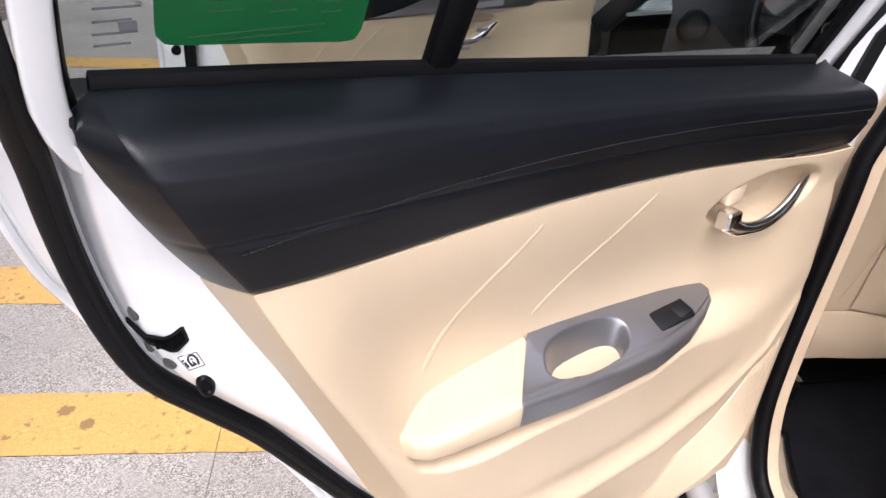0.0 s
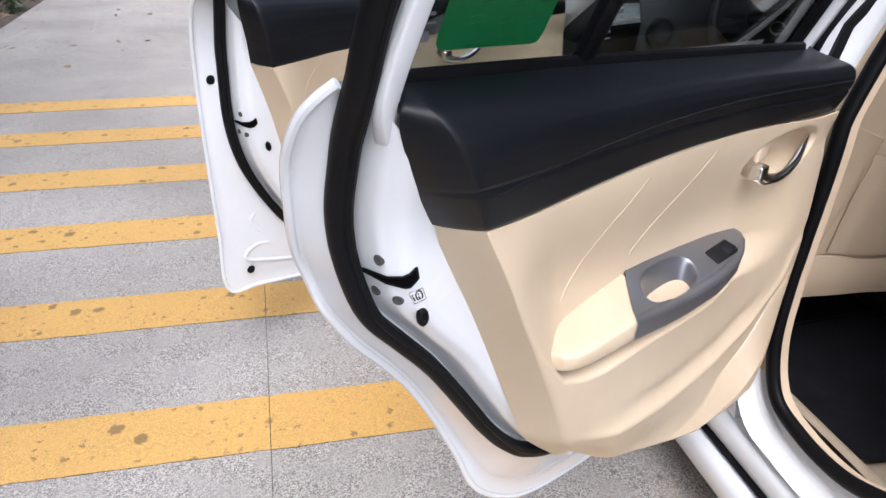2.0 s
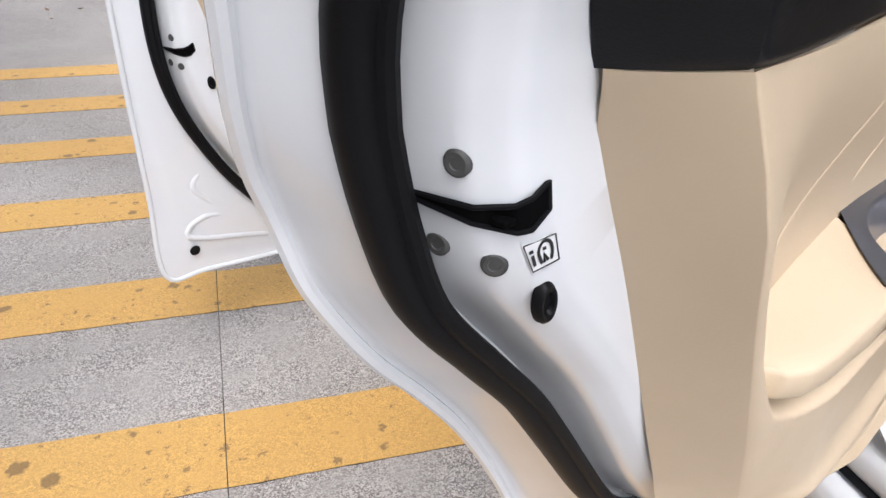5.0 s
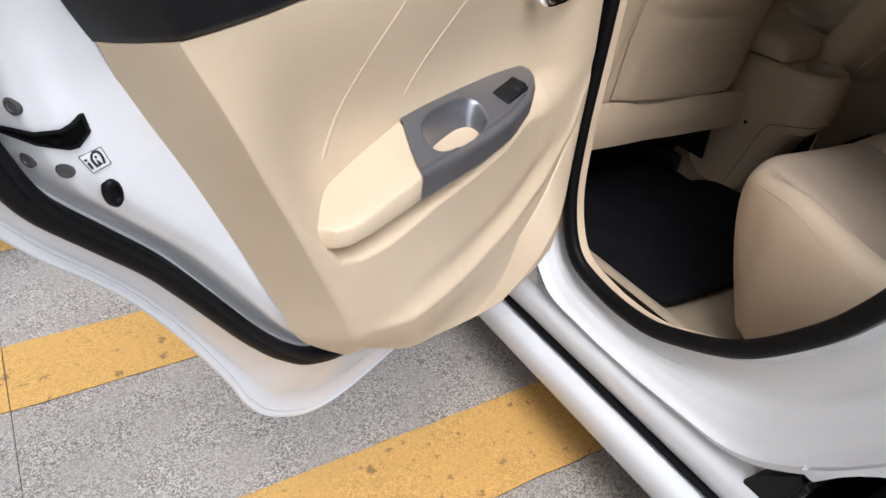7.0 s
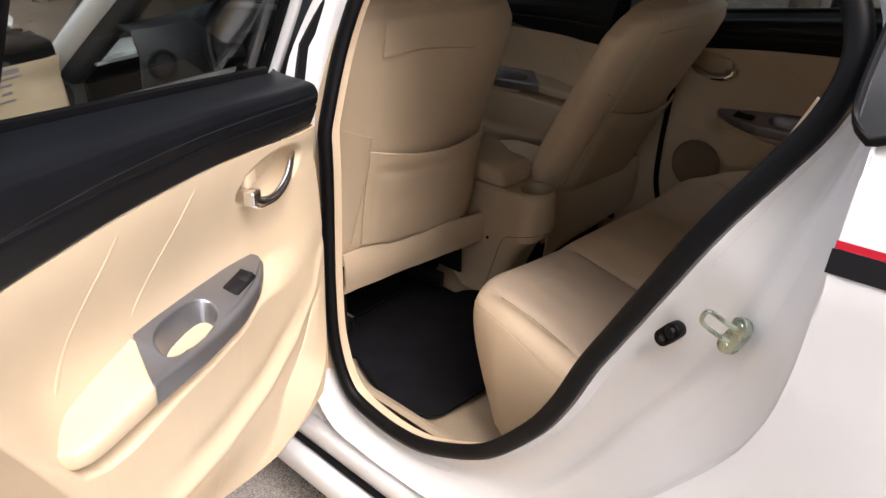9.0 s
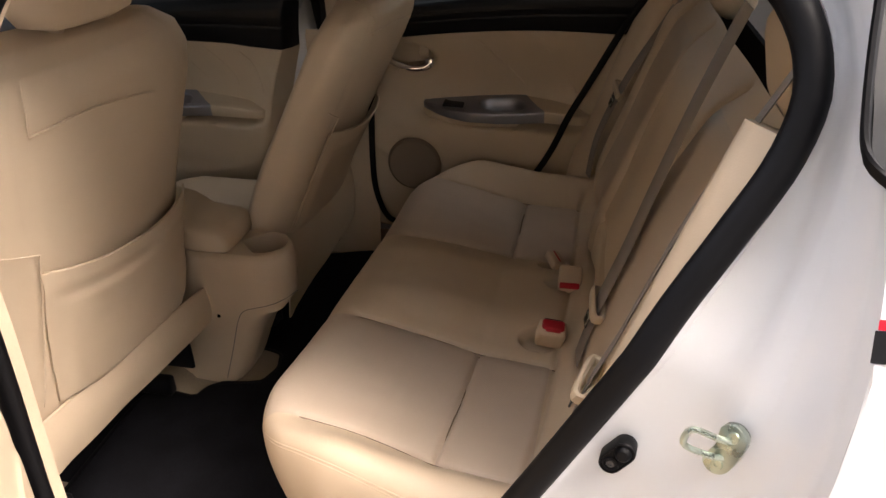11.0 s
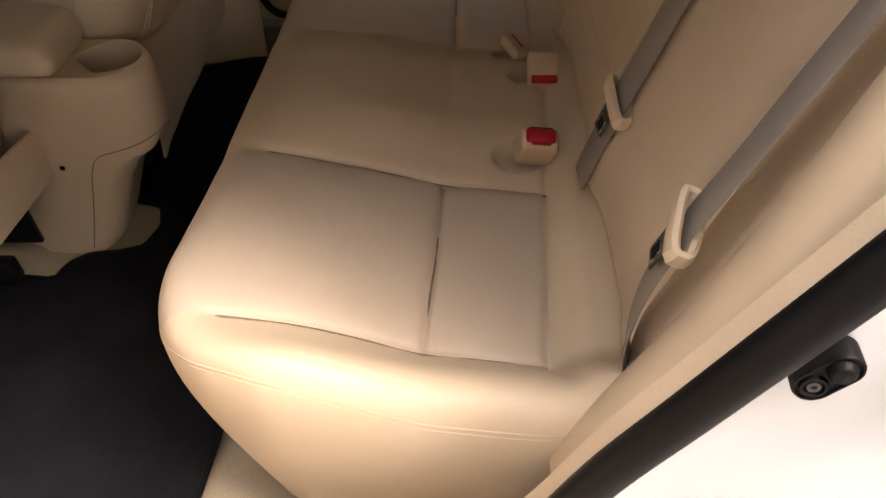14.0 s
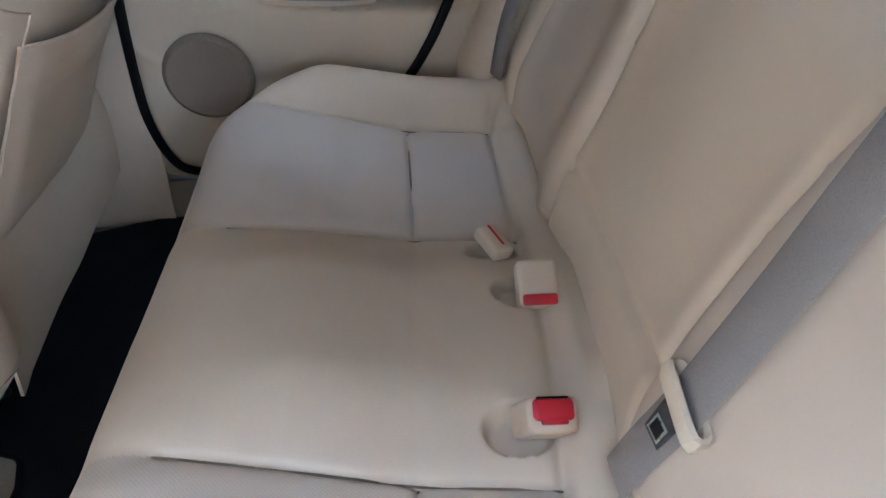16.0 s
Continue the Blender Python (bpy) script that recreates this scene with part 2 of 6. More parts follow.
def rbox(c, size, r, seg=3, turn=None):
    """A box with rounded edges round its centre c."""
    bm = bmesh.new()
    bmesh.ops.create_cube(bm, size=1.0)
    bmesh.ops.scale(bm, vec=size, verts=bm.verts)
    bmesh.ops.bevel(bm, geom=bm.edges[:], offset=min(r, 0.49 * min(size)), segments=seg, affect="EDGES", profile=0.5)
    bm.verts.index_update()
    v, f = from_bm(bm)
    if turn is not None:
        v = v @ np.array(Euler([radians(a) for a in turn]).to_matrix()).T
    return v + np.array(c), f


def prism(poly, lo, hi, r=0.0, seg=2, axes=(0, 1, 2)):
    """A plate with the outline poly (two axes) from lo to hi along the third, edges rounded by r."""
    bm = bmesh.new()
    a = [bm.verts.new((x, y, lo)) for x, y in poly]
    b = [bm.verts.new((x, y, hi)) for x, y in poly]
    bm.faces.new(list(reversed(a)))
    bm.faces.new(b)
    k = len(poly)
    for i in range(k):
        bm.faces.new((a[i], a[(i + 1) % k], b[(i + 1) % k], b[i]))
    bmesh.ops.recalc_face_normals(bm, faces=bm.faces[:])
    if r:
        rim = [e for e in bm.edges if (e.verts[0].co.z - lo) * (e.verts[1].co.z - lo) != 0 and abs(e.verts[0].co.z - e.verts[1].co.z) < 1e-9]
        bmesh.ops.bevel(bm, geom=rim, offset=r, segments=seg, affect="EDGES", profile=0.5)
    bm.verts.index_update()
    v, f = from_bm(bm)
    out = np.zeros_like(v)
    for i, ax in enumerate(axes):
        out[:, ax] = v[:, i]
    return out, f


def join(*geos):
    v, f, k = [], [], 0
    for gv, gf in geos:
        v.append(np.asarray(gv, float))
        f += [tuple(q + k for q in g) for g in gf]
        k += len(gv)
    return np.concatenate(v), f


def lathe(profile, k=32, axis=1):
    """Turned about one axis; the profile gives radius and place along it."""
    a = np.linspace(0, 2 * np.pi, k, endpoint=False)
    g = np.zeros((len(profile), k, 3))
    o = [c for c in range(3) if c != axis]
    for i, (r, h) in enumerate(profile):
        g[i, :, o[0]], g[i, :, o[1]], g[i, :, axis] = r * np.cos(a), r * np.sin(a), h
    return sheet(g, loop=True)


def part(name, geo, mat, parent=None, label="", angle=38, place=None):
    v, f = geo
    me = bpy.data.meshes.new(name)
    me.from_pydata([tuple(map(float, q)) for q in v], [], f)
    bm = bmesh.new()
    bm.from_mesh(me)
    bmesh.ops.recalc_face_normals(bm, faces=bm.faces[:])
    bm.to_mesh(me)
    bm.free()
    me.shade_smooth()
    me.set_sharp_from_angle(angle=radians(angle))
    me.materials.append(mat)
    ob = new(name, me)
    ob.parent = parent
    if place is not None:
        ob.matrix_local = place
    return tagged(ob, label)


def mirror(geo, side):
    """The geometry on the other flank of the car (side = 1 right, -1 as built)."""
    v, f = geo
    return (v * np.array([-1.0, 1, 1]), [tuple(reversed(g)) for g in f]) if side > 0 else geo


# ---------------------------------------------------------------- ground
M_STRIPE, Y_STRIPE, P_STRIPE, W_STRIPE = -0.036, -0.228, 0.695, 0.2375


def ground_material(name, colour, dark, speck, rough=0.9, litter=False):
    m = material(name, colour, rough, var=0.2, scale=0.8, second=dark, grain=0.0)
    n, l = m.node_tree.nodes, m.node_tree.links
    p = n["Principled BSDF"]
    co = n.new("ShaderNodeTexCoord")
    v = n.new("ShaderNodeTexVoronoi")
    v.inputs["Scale"].default_value = 34.0 if litter else 310.0
    l.new(co.outputs["Object"], v.inputs["Vector"])
    r = n.new("ShaderNodeValToRGB")
    e = r.color_ramp.elements
    e[0].position, e[0].color = 0.15, (*[1 - speck] * 3, 1)
    e[1].position, e[1].color = 0.9, (*[1 + speck * 0.9] * 3, 1)
    mid = n.new("ShaderNodeSeparateColor")
    l.new(v.outputs["Color"], mid.inputs[0])
    l.new(mid.outputs[0], r.inputs[0])
    patch = n.new("ShaderNodeTexNoise")
    patch.inputs["Scale"].default_value, patch.inputs["Detail"].default_value = 9.0, 8.0
    l.new(co.outputs["Object"], patch.inputs["Vector"])
    mul = n.new("ShaderNodeMix")
    mul.data_type, mul.blend_type = "RGBA", "MULTIPLY"
    fac = n.new("ShaderNodeMapRange")
    fac.inputs["From Min"].default_value, fac.inputs["From Max"].default_value = 0.35, 0.6
    fac.inputs["To Min"].default_value, fac.inputs["To Max"].default_value = 0.35, 1.0
    l.new(patch.outputs[0], fac.inputs["Value"])
    l.new(fac.outputs[0], mul.inputs["Factor"])
    l.new(p.inputs["Base Color"].links[0].from_socket, mul.inputs["A"])
    l.new(r.outputs[0], mul.inputs["B"])
    l.new(mul.outputs["Result"], p.inputs["Base Color"])
    b = n.new("ShaderNodeBump")
    b.inputs["Strength"].default_value, b.inputs["Distance"].default_value = 0.5, 0.02 if litter else 0.0025
    l.new(mid.outputs[0], b.inputs["Height"])
    l.new(b.outputs[0], p.inputs["Normal"])
    return m


def stains(m, colour, scale, width, seed):
    """Scattered dark spots of uneven size over a surface."""
    n, l = m.node_tree.nodes, m.node_tree.links
    p = n["Principled BSDF"]
    co = n.new("ShaderNodeTexCoord")
    off = n.new("ShaderNodeVectorMath")
    off.operation, off.inputs[1].default_value = "ADD", (seed, seed * 2, 0)
    wob = n.new("ShaderNodeTexNoise")
    wob.inputs["Scale"].default_value, wob.inputs["Detail"].default_value = scale * 4, 3.0
    l.new(co.outputs["Object"], off.inputs[0])
    l.new(off.outputs[0], wob.inputs["Vector"])
    add = n.new("ShaderNodeMix")
    add.data_type = "RGBA"
    add.inputs["Factor"].default_value = 0.03
    l.new(off.outputs[0], add.inputs["A"])
    l.new(wob.outputs["Color"], add.inputs["B"])
    v = n.new("ShaderNodeTexVoronoi")
    v.inputs["Scale"].default_value = scale
    l.new(add.outputs["Result"], v.inputs["Vector"])
    sep = n.new("ShaderNodeSeparateColor")
    l.new(v.outputs["Color"], sep.inputs[0])
    lim = n.new("ShaderNodeMapRange")
    lim.inputs["From Min"].default_value, lim.inputs["From Max"].default_value = 0.42, 1.0
    lim.inputs["To Min"].default_value, lim.inputs["To Max"].default_value = 0.0, width
    l.new(sep.outputs[0], lim.inputs["Value"])
    d = n.new("ShaderNodeMath")
    d.operation = "SUBTRACT"
    l.new(lim.outputs[0], d.inputs[0])
    l.new(v.outputs["Distance"], d.inputs[1])
    f = n.new("ShaderNodeMapRange")
    f.inputs["From Min"].default_value, f.inputs["From Max"].default_value = -0.02, 0.06
    f.inputs["To Max"].default_value = 0.75
    l.new(d.outputs[0], f.inputs["Value"])
    mix = n.new("ShaderNodeMix")
    mix.data_type = "RGBA"
    mix.inputs["B"].default_value = (*colour, 1)
    l.new(p.inputs["Base Color"].links[0].from_socket, mix.inputs["A"])
    l.new(f.outputs[0], mix.inputs["Factor"])
    l.new(mix.outputs["Result"], p.inputs["Base Color"])


CONCRETE = ground_material("road_concrete", (0.40, 0.362, 0.325), (0.25, 0.225, 0.20), 0.56)
YELLOW = ground_material("yellow_road_paint", (0.62, 0.365, 0.105), (0.51, 0.29, 0.085), 0.20, 0.75)
stains(YELLOW, (0.16, 0.10, 0.045), 13.0, 0.32, 3.1)
stains(YELLOW, (0.22, 0.13, 0.05), 45.0, 0.30, 7.7)
stains(YELLOW, (0.20, 0.12, 0.05), 26.0, 0.31, 12.3)
stains(CONCRETE, (0.12, 0.11, 0.10), 9.0, 0.10, 5.3)
EDGE_DARK = material("dark_paint_edge", (0.035, 0.029, 0.022), 0.95, var=0.25, scale=60)
SOIL = ground_material("leaf_litter_soil", (0.115, 0.085, 0.06), (0.06, 0.047, 0.036), 0.7, 0.95, litter=True)

xs = np.r_[np.linspace(-400, -5, 12), -4.5, np.linspace(-4, 8, 4), np.linspace(9, 400, 12)]
ys = np.r_[np.linspace(-400, -12, 12), np.linspace(-8, 60, 8), np.linspace(80, 400, 8)]
tagged(part("ground", sheet(np.array([[(x, y, -0.02) for x in xs] for y in ys])), SOIL), "dark woodland soil strewn with dry leaves", "ground", kind="structure")

# The road: slabs with a recessed joint between them.
road = tagged(new("road"), "weathered grey concrete road with exposed aggregate", "road", kind="structure")
JOINT = -1.887
for x0, x1 in ((-4.35, JOINT - 0.0007), (JOINT + 0.0007, 1.25)):
    for y0, y1 in ((-14.0, 7.4), (7.41, 26.0), (26.01, 60.0)):
        part("slab", prism([(x0, y0), (x1, y0), (x1, y1), (x0, y1)], -0.16, 0.0, 0.0012, 1), CONCRETE, road)
# Painted bars across the road, 3 mm thick, with chipped long edges.
for k in range(0, 7):
    lo, hi = [], []
    for x0, x1 in ((-4.3, JOINT - 0.0012), (JOINT + 0.0012, 1.15)):
        xx = np.linspace(x0, x1, int((x1 - x0) / 0.03))
        y = M_STRIPE * xx + Y_STRIPE + P_STRIPE * k
        lo = [(x, v + 0.004 * noise.noise((x * 9, k, 0)) + 0.003 * noise.noise((x * 40, k, 3))) for x, v in zip(xx, y)]
        hi = [(x, v + W_STRIPE + 0.004 * noise.noise((x * 9, k, 7)) + 0.003 * noise.noise((x * 40, k, 9))) for x, v in zip(xx, y)]
        g = np.array([[(*q, 0.0035) for q in lo], [(*q, 0.0035) for q in hi]])
        part("painted_bar", sheet(g, thick=0.0032), YELLOW, road, "worn yellow road paint")
        # thin dark line of uneven width along each edge of the paint
        for side, off in ((lo, -1), (hi, 1)):
            wid = [0.0012 + 0.004 * max(0.0, noise.noise((x * 14, k * 3 + off, 5))) for x, _ in side]
            part("bar_edge_line", sheet(np.array([[(x, v, 0.0012) for x, v in side], [(x, v + off * w, 0.0006) for (x, v), w in zip(side, wid)]])), EDGE_DARK, road)

# ---------------------------------------------------------------- the car
car = tagged(new("car"), "white hatchback car with beige interior and open doors", "car")

# Opening of the rear doorway and the line where the closed door ends, as (y, z) on the flank.
OPENING = [(0.012, 1.22), (0.018, 0.98), (0.036, 0.70), (0.03, 0.54), (-0.02, 0.43), (-0.12, 0.397), (-0.23, 0.397), (-0.32, 0.425), (-0.45, 0.50), (-0.55, 0.61),
           (-0.605, 0.70), (-0.65, 0.804), (-0.69, 0.88), (-0.745, 0.985), (-0.80, 1.09), (-0.845, 1.165), (-0.885, 1.235), (-0.902, 1.30), (-0.888, 1.362),
           (-0.84, 1.415), (-0.74, 1.448), (-0.55, 1.465), (-0.30, 1.465), (-0.12, 1.445), (-0.035, 1.38)]
DOORCUT = [(0.06, 1.22), (0.066, 0.98), (0.08, 0.70), (0.075, 0.52), (0.0, 0.365), (-0.12, 0.338), (-0.25, 0.336), (-0.38, 0.345), (-0.51, 0.368), (-0.620, 0.455),
           (-0.715, 0.575), (-0.800, 0.695), (-0.868, 0.79), (-0.910, 0.87), (-0.930, 0.95), (-0.937, 1.04), (-0.940, 1.12), (-0.938, 1.22), (-0.932, 1.31), (-0.915, 1.39),
           (-0.86, 1.455), (-0.75, 1.487), (-0.55, 1.502), (-0.30, 1.502), (-0.10, 1.485), (0.0, 1.40)]


def flank(y, z):
    """Half width of the body skin."""
    w = np.interp(z, [0.12, 0.25, 0.45, 0.70, 0.95, 1.10, 1.20, 1.30, 1.42, 1.50], [0.78, 0.815, 0.83, 0.842, 0.842, 0.832, 0.80, 0.75, 0.685, 0.60])
    return w - 0.10 * sm(1.2, 2.45, y) - 0.13 * sm(-1.0, -1.62, y)


def lean(z):
    """Half width of the flange round the doorways."""
    return 0.768 - 0.32 * max(0.0, z - 1.06) - 0.2 * max(0.0, z - 1.3)


def doorway(side):
    """The jamb between the flange round the opening and the skin, in one strip."""
    o, c = bend(OPENING, 160, True), bend(DOORCUT, 160, True)
    # depth of the jamb against the skin, evened out along the loop
    gap = np.array([min(1.0, (flank(*b) - lean(a[1])) / 0.06) for a, b in zip(o, c)])
    gap = np.convolve(np.r_[gap[-8:], gap, gap[:8]], np.ones(17) / 17, mode="valid")
    rows = []
    for t, k in ((-0.10, -0.02), (0.0, 0.0), (0.03, -0.004), (0.08, -0.012), (0.20, -0.013), (0.34, -0.010), (0.44, -0.004), (0.475, 0.002), (0.53, 0.012), (0.57, 0.016), (0.66, 0.021), (0.70, 0.0235), (0.735, 0.0295), (0.86, 0.036), (0.95, 0.043), (0.985, 0.048), (1.0, 0.054), (1.015, None), (1.10, None)):
        row = []
        for (y0, z0), (y1, z1), share in zip(o, c, gap):
            y, z = y0 + t * (y1 - y0), z0 + t * (z1 - z0)
            x = flank(y1, z1) - (0.003 if t > 1.05 else 0) if k is None else lean(z0) + k * share
            row.append((-x, y, z))
        rows.append(row)
    return mirror(sheet(np.array(rows), loop=True), side)


AXLE_R, AXLE_F, WHEEL_Z = -0.96, 1.59, 0.30


def outline_panel(outline, centre, inner, n, m, side, flare=0.02):
    """A skin panel between a wheel arch and a star-shaped outline round it."""
    out = bend(outline, n)
    rows = []
    for t in np.linspace(0, 1, m):
        row = []
        for y1, z1 in out:
            d = np.array([y1 - centre[0], z1 - centre[1]])
            far = np.linalg.norm(d)
            r = inner + (far - inner) * t
            y, z = centre[0] + d[0] / far * r, centre[1] + d[1] / far * r
            x = flank(y, z) + flare * math.exp(-((r - inner) / 0.06) ** 2)
            x += (np.interp(z, [0.25, 0.262, 0.295, 0.31, 0.322, 0.335, 0.36, 0.385, 0.41, 0.44], [0.818, 0.826, 0.826, 0.820, 0.804, 0.788, 0.774, 0.766, 0.76, 0.76]) - x) * (sm(-0.70, -0.59, y) * sm(0.46, 0.42, z) if y < 0 else 0)
            row.append((-x, y, z))
        rows.append(row)
    lip = [(x + 0.05, centre[0] + (y - centre[0]) * 0.985, centre[1] + (z - centre[1]) * 0.985) for x, y, z in rows[0]]
    return mirror(sheet(np.array([lip] + rows)), side)


cut = bend(DOORCUT, 160, True)
REAR_EDGE = [tuple(q) for q in cut if q[1] < 1.225 and q[0] < -0.60 and q[1] > 0.44][::3]
QUARTER = [(-0.585, 0.25), (-0.582, 0.34), (-0.590, 0.40)] + sorted(REAR_EDGE, key=lambda q: q[1]) + [(-0.955, 1.225), (-1.1, 1.225), (-1.3, 1.21), (-1.5, 1.17), (-1.58, 1.1), (-1.60, 0.9), (-1.60, 0.6), (-1.58, 0.35), (-1.45, 0.25), (-1.33, 0.24)]
FENDER = [(1.96, 0.22), (2.2, 0.22), (2.38, 0.30), (2.40, 0.5), (2.38, 0.66), (2.25, 0.80), (2.0, 0.90), (1.7, 0.96), (1.45, 0.985), (1.34, 0.98), (1.32, 0.8), (1.31, 0.6), (1.30, 0.4), (1.25, 0.26), (1.24, 0.22)]


def sill(side):
    """The rocker under the doorways, with the lower skirt apart."""
    ys = np.linspace(-0.58, 1.27, 40)
    prof = [(0.742, 0.41), (0.752, 0.40), (0.768, 0.385), (0.776, 0.36), (0.79, 0.335), (0.806, 0.322), (0.822, 0.31), (0.828, 0.295), (0.828, 0.262), (0.82, 0.25), (0.80, 0.247)]
    g = np.array([[(-x, y, z) for y in ys] for x, z in prof])
    return mirror(sheet(g), side)


def skirt(side):
    ys = np.linspace(-0.62, 1.27, 30)
    prof = [(0.80, 0.246), (0.836, 0.236), (0.858, 0.226), (0.866, 0.212), (0.866, 0.17), (0.85, 0.145), (0.79, 0.13), (0.72, 0.13)]
    g = np.array([[(-x, y, z) for y in ys] for x, z in prof])
    return mirror(sheet(g), side)


def body():
    for s in (-1, 1):
        part("rear_wing", outline_panel(QUARTER, (AXLE_R, WHEEL_Z), 0.352, 90, 22, s), WHITE, car, "glossy white painted steel", 50)
        if s < 0:
            part("doorway_jamb", doorway(s), WHITE, car, "white painted door jamb")
        part("rocker", sill(s), WHITE, car)
        part("side_skirt", skirt(s), WHITE, car)
        part("sill_strip", mirror(tube([(-0.826, y, 0.2475) for y in np.linspace(-0.56, 1.26, 12)], 0.012, 0.006, 8), s), RUBBER, car)
        part("front_fender", outline_panel(FENDER, (AXLE_F, WHEEL_Z), 0.352, 80, 14, s), WHITE, car)
        part("splash_guard", mirror(prism([(-0.56, 0.36), (-0.615, 0.42), (-0.635, 0.40), (-0.60, 0.30), (-0.62, 0.14), (-0.50, 0.14), (-0.52, 0.28)], -0.815, -0.70, 0.004, 1, (1, 2, 0)), s), BLACK_PLASTIC, car)
        # wheel housings
        for yc in (AXLE_R, AXLE_F):
            g = lathe([(0.0, 0.52), (0.33, 0.52), (0.352, 0.54), (0.352, 0.83)], 40, 0)
            part("wheel_housing", mirror((g[0] * np.array([-1, 1, 1]) + np.array([0, yc, WHEEL_Z]), g[1]), s), BLACK_PLASTIC, car)
            wheel(s, yc)
    # roof, with headliner beneath
    rows = []
    for y, z, hw in ((0.86, 1.40, 0.56), (0.7, 1.455, 0.58), (0.4, 1.495, 0.60), (0.0, 1.515, 0.61), (-0.5, 1.515, 0.61), (-0.9, 1.495, 0.60), (-1.2, 1.455, 0.58), (-1.34, 1.42, 0.56)):
        rows.append([(hw * a, y, z - 0.03 * abs(a) ** 3) for a in np.linspace(-1, 1, 25)])
    part("roof", sheet(np.array(rows), thick=-0.012), WHITE, car)
    part("headliner", sheet(np.array(rows) - np.array([0, 0, 0.045]), thick=-0.006), HEADLINER, car, "pale woven headliner")
    for s in (-1, 1):
        rail = [(-0.765, 1.40, 0.975), (-0.70, 1.15, 1.165), (-0.615, 0.86, 1.375), (-0.615, 0.6, 1.445), (-0.615, 0.2, 1.48), (-0.615, -0.3, 1.495), (-0.615, -0.8, 1.485), (-0.605, -1.15, 1.44), (-0.59, -1.36, 1.37)]
        part("roof_rail", mirror(tube(bend(rail, 60), 0.045, 0.04, 12, up=(0.4, 0, 1)), s), WHITE, car)
        inner_rail = [(x + 0.035, y - 0.03, z - 0.025) for x, y, z in bend(rail, 60)]
        part("front_pillar_trim", mirror(tube(inner_rail[:24], 0.045, 0.04, 12, up=(0.4, 0, 1)), s), DASH, car, "dark grey front pillar trim")
        part("rail_trim", mirror(tube(inner_rail[24:], 0.042, 0.03, 12, up=(0.4, 0, 1)), s), HEADLINER, car, "pale roof rail trim")
        # C pillar: dark fixed pane in a black moulding
        q = [(-0.918, 1.262), (-0.945, 1.252), (-1.02, 1.285), (-1.13, 1.350), (-1.12, 1.37), (-1.13, 1.40), (-1.0, 1.425), (-0.93, 1.40), (-0.90, 1.32)]
        pane = coons([q[0], q[1], q[2], q[3]], [(-0.918, 1.42), (-1.0, 1.43), (-1.09, 1.405), (-1.14, 1.365)], [q[0], (-0.915, 1.34), (-0.918, 1.42)], [q[3], (-1.14, 1.365)], 30, 14)
        g = np.array([[(-flank(y, z) - 0.003, y, z) for y, z in r] for r in pane])
        part("quarter_glass", mirror(sheet(g, thick=0.004), s), GLASS_DARK, car, "dark tinted fixed pane")
        # Added backing behind the pane, its grey standing in for reflected light.
        back = np.array([[(-flank(y, z) + 0.018, y, z) for y, z in r] for r in pane])
        part("pane_backing", mirror(sheet(back), s), INK, car)
        edge = [(-flank(y, z) - 0.006, y, z) for y, z in bend([q[3], q[2], q[1], (-0.930, 1.252), (-0.914, 1.268), (-0.910, 1.30), (-0.912, 1.36), (-0.918, 1.42)], 50)]
        part("glass_moulding", mirror(tube(edge, 0.004, 0.0055, 8, up=(0, 0.3, 1)), s), RUBBER, car)
        cp = coons([(-0.94, 1.205), (-1.1, 1.20), (-1.3, 1.185), (-1.5, 1.145)], [(-0.85, 1.465), (-1.0, 1.46), (-1.2, 1.42), (-1.36, 1.36)], [(-0.94, 1.205), (-0.93, 1.36), (-0.85, 1.465)], [(-1.5, 1.145), (-1.36, 1.36)], 20, 12)
        part("c_pillar", mirror(sheet(np.array([[(-flank(y, z) + 0.004, y, z) for y, z in r] for r in cp])), s), WHITE, car)
    for s in (-1,):
        part("pinstripe_red", sheet(np.array([[(-flank(y, z) - 0.0015, y, z) for y in np.linspace(-0.938, -1.56, 24)] for z in (1.140, 1.1485)])), RED_TAPE, car, "red decorative tape")
        part("pinstripe_black", sheet(np.array([[(-flank(y, z) - 0.0015, y, z) for y in np.linspace(-0.936, -1.56, 24)] for z in (1.113, 1.1395)])), BLACK_PLASTIC, car, "black decorative tape")
    for s in (-1, 1):
        part("wing_edge", mirror(tube([(-flank(y, z) + 0.0025, y - 0.003, z) for y, z in sorted(REAR_EDGE, key=lambda e: e[1]) + [(-0.9385, 1.235)]], 0.0022, 0.0022, 8), s), WHITE, car)
    # fuel flap: a round line in the rear wing
    a = np.linspace(0, 2 * np.pi, 40, endpoint=False)
    part("fuel_flap_gap", tube([(-flank(-1.118 + 0.068 * math.cos(t), 0.972 + 0.068 * math.sin(t)) - 0.0006, -1.118 + 0.068 * math.cos(t), 0.972 + 0.068 * math.sin(t)) for t in a], 0.0011, k=6, closed=True, up=(1, 0, 0)), INK, car)
    # nose, bonnet, hatch
    rows = []
    for y, z, hw in ((1.28, 0.99, 0.70), (1.6, 0.975, 0.70), (1.95, 0.91, 0.66), (2.2, 0.82, 0.61), (2.34, 0.73, 0.58)):
        rows.append([(hw * a, y - 0.05 * a * a, z + 0.02 * (1 - a * a)) for a in np.linspace(-1, 1, 17)])
    part("bonnet", sheet(np.array(rows), thick=-0.01), WHITE, car)
    rows = []
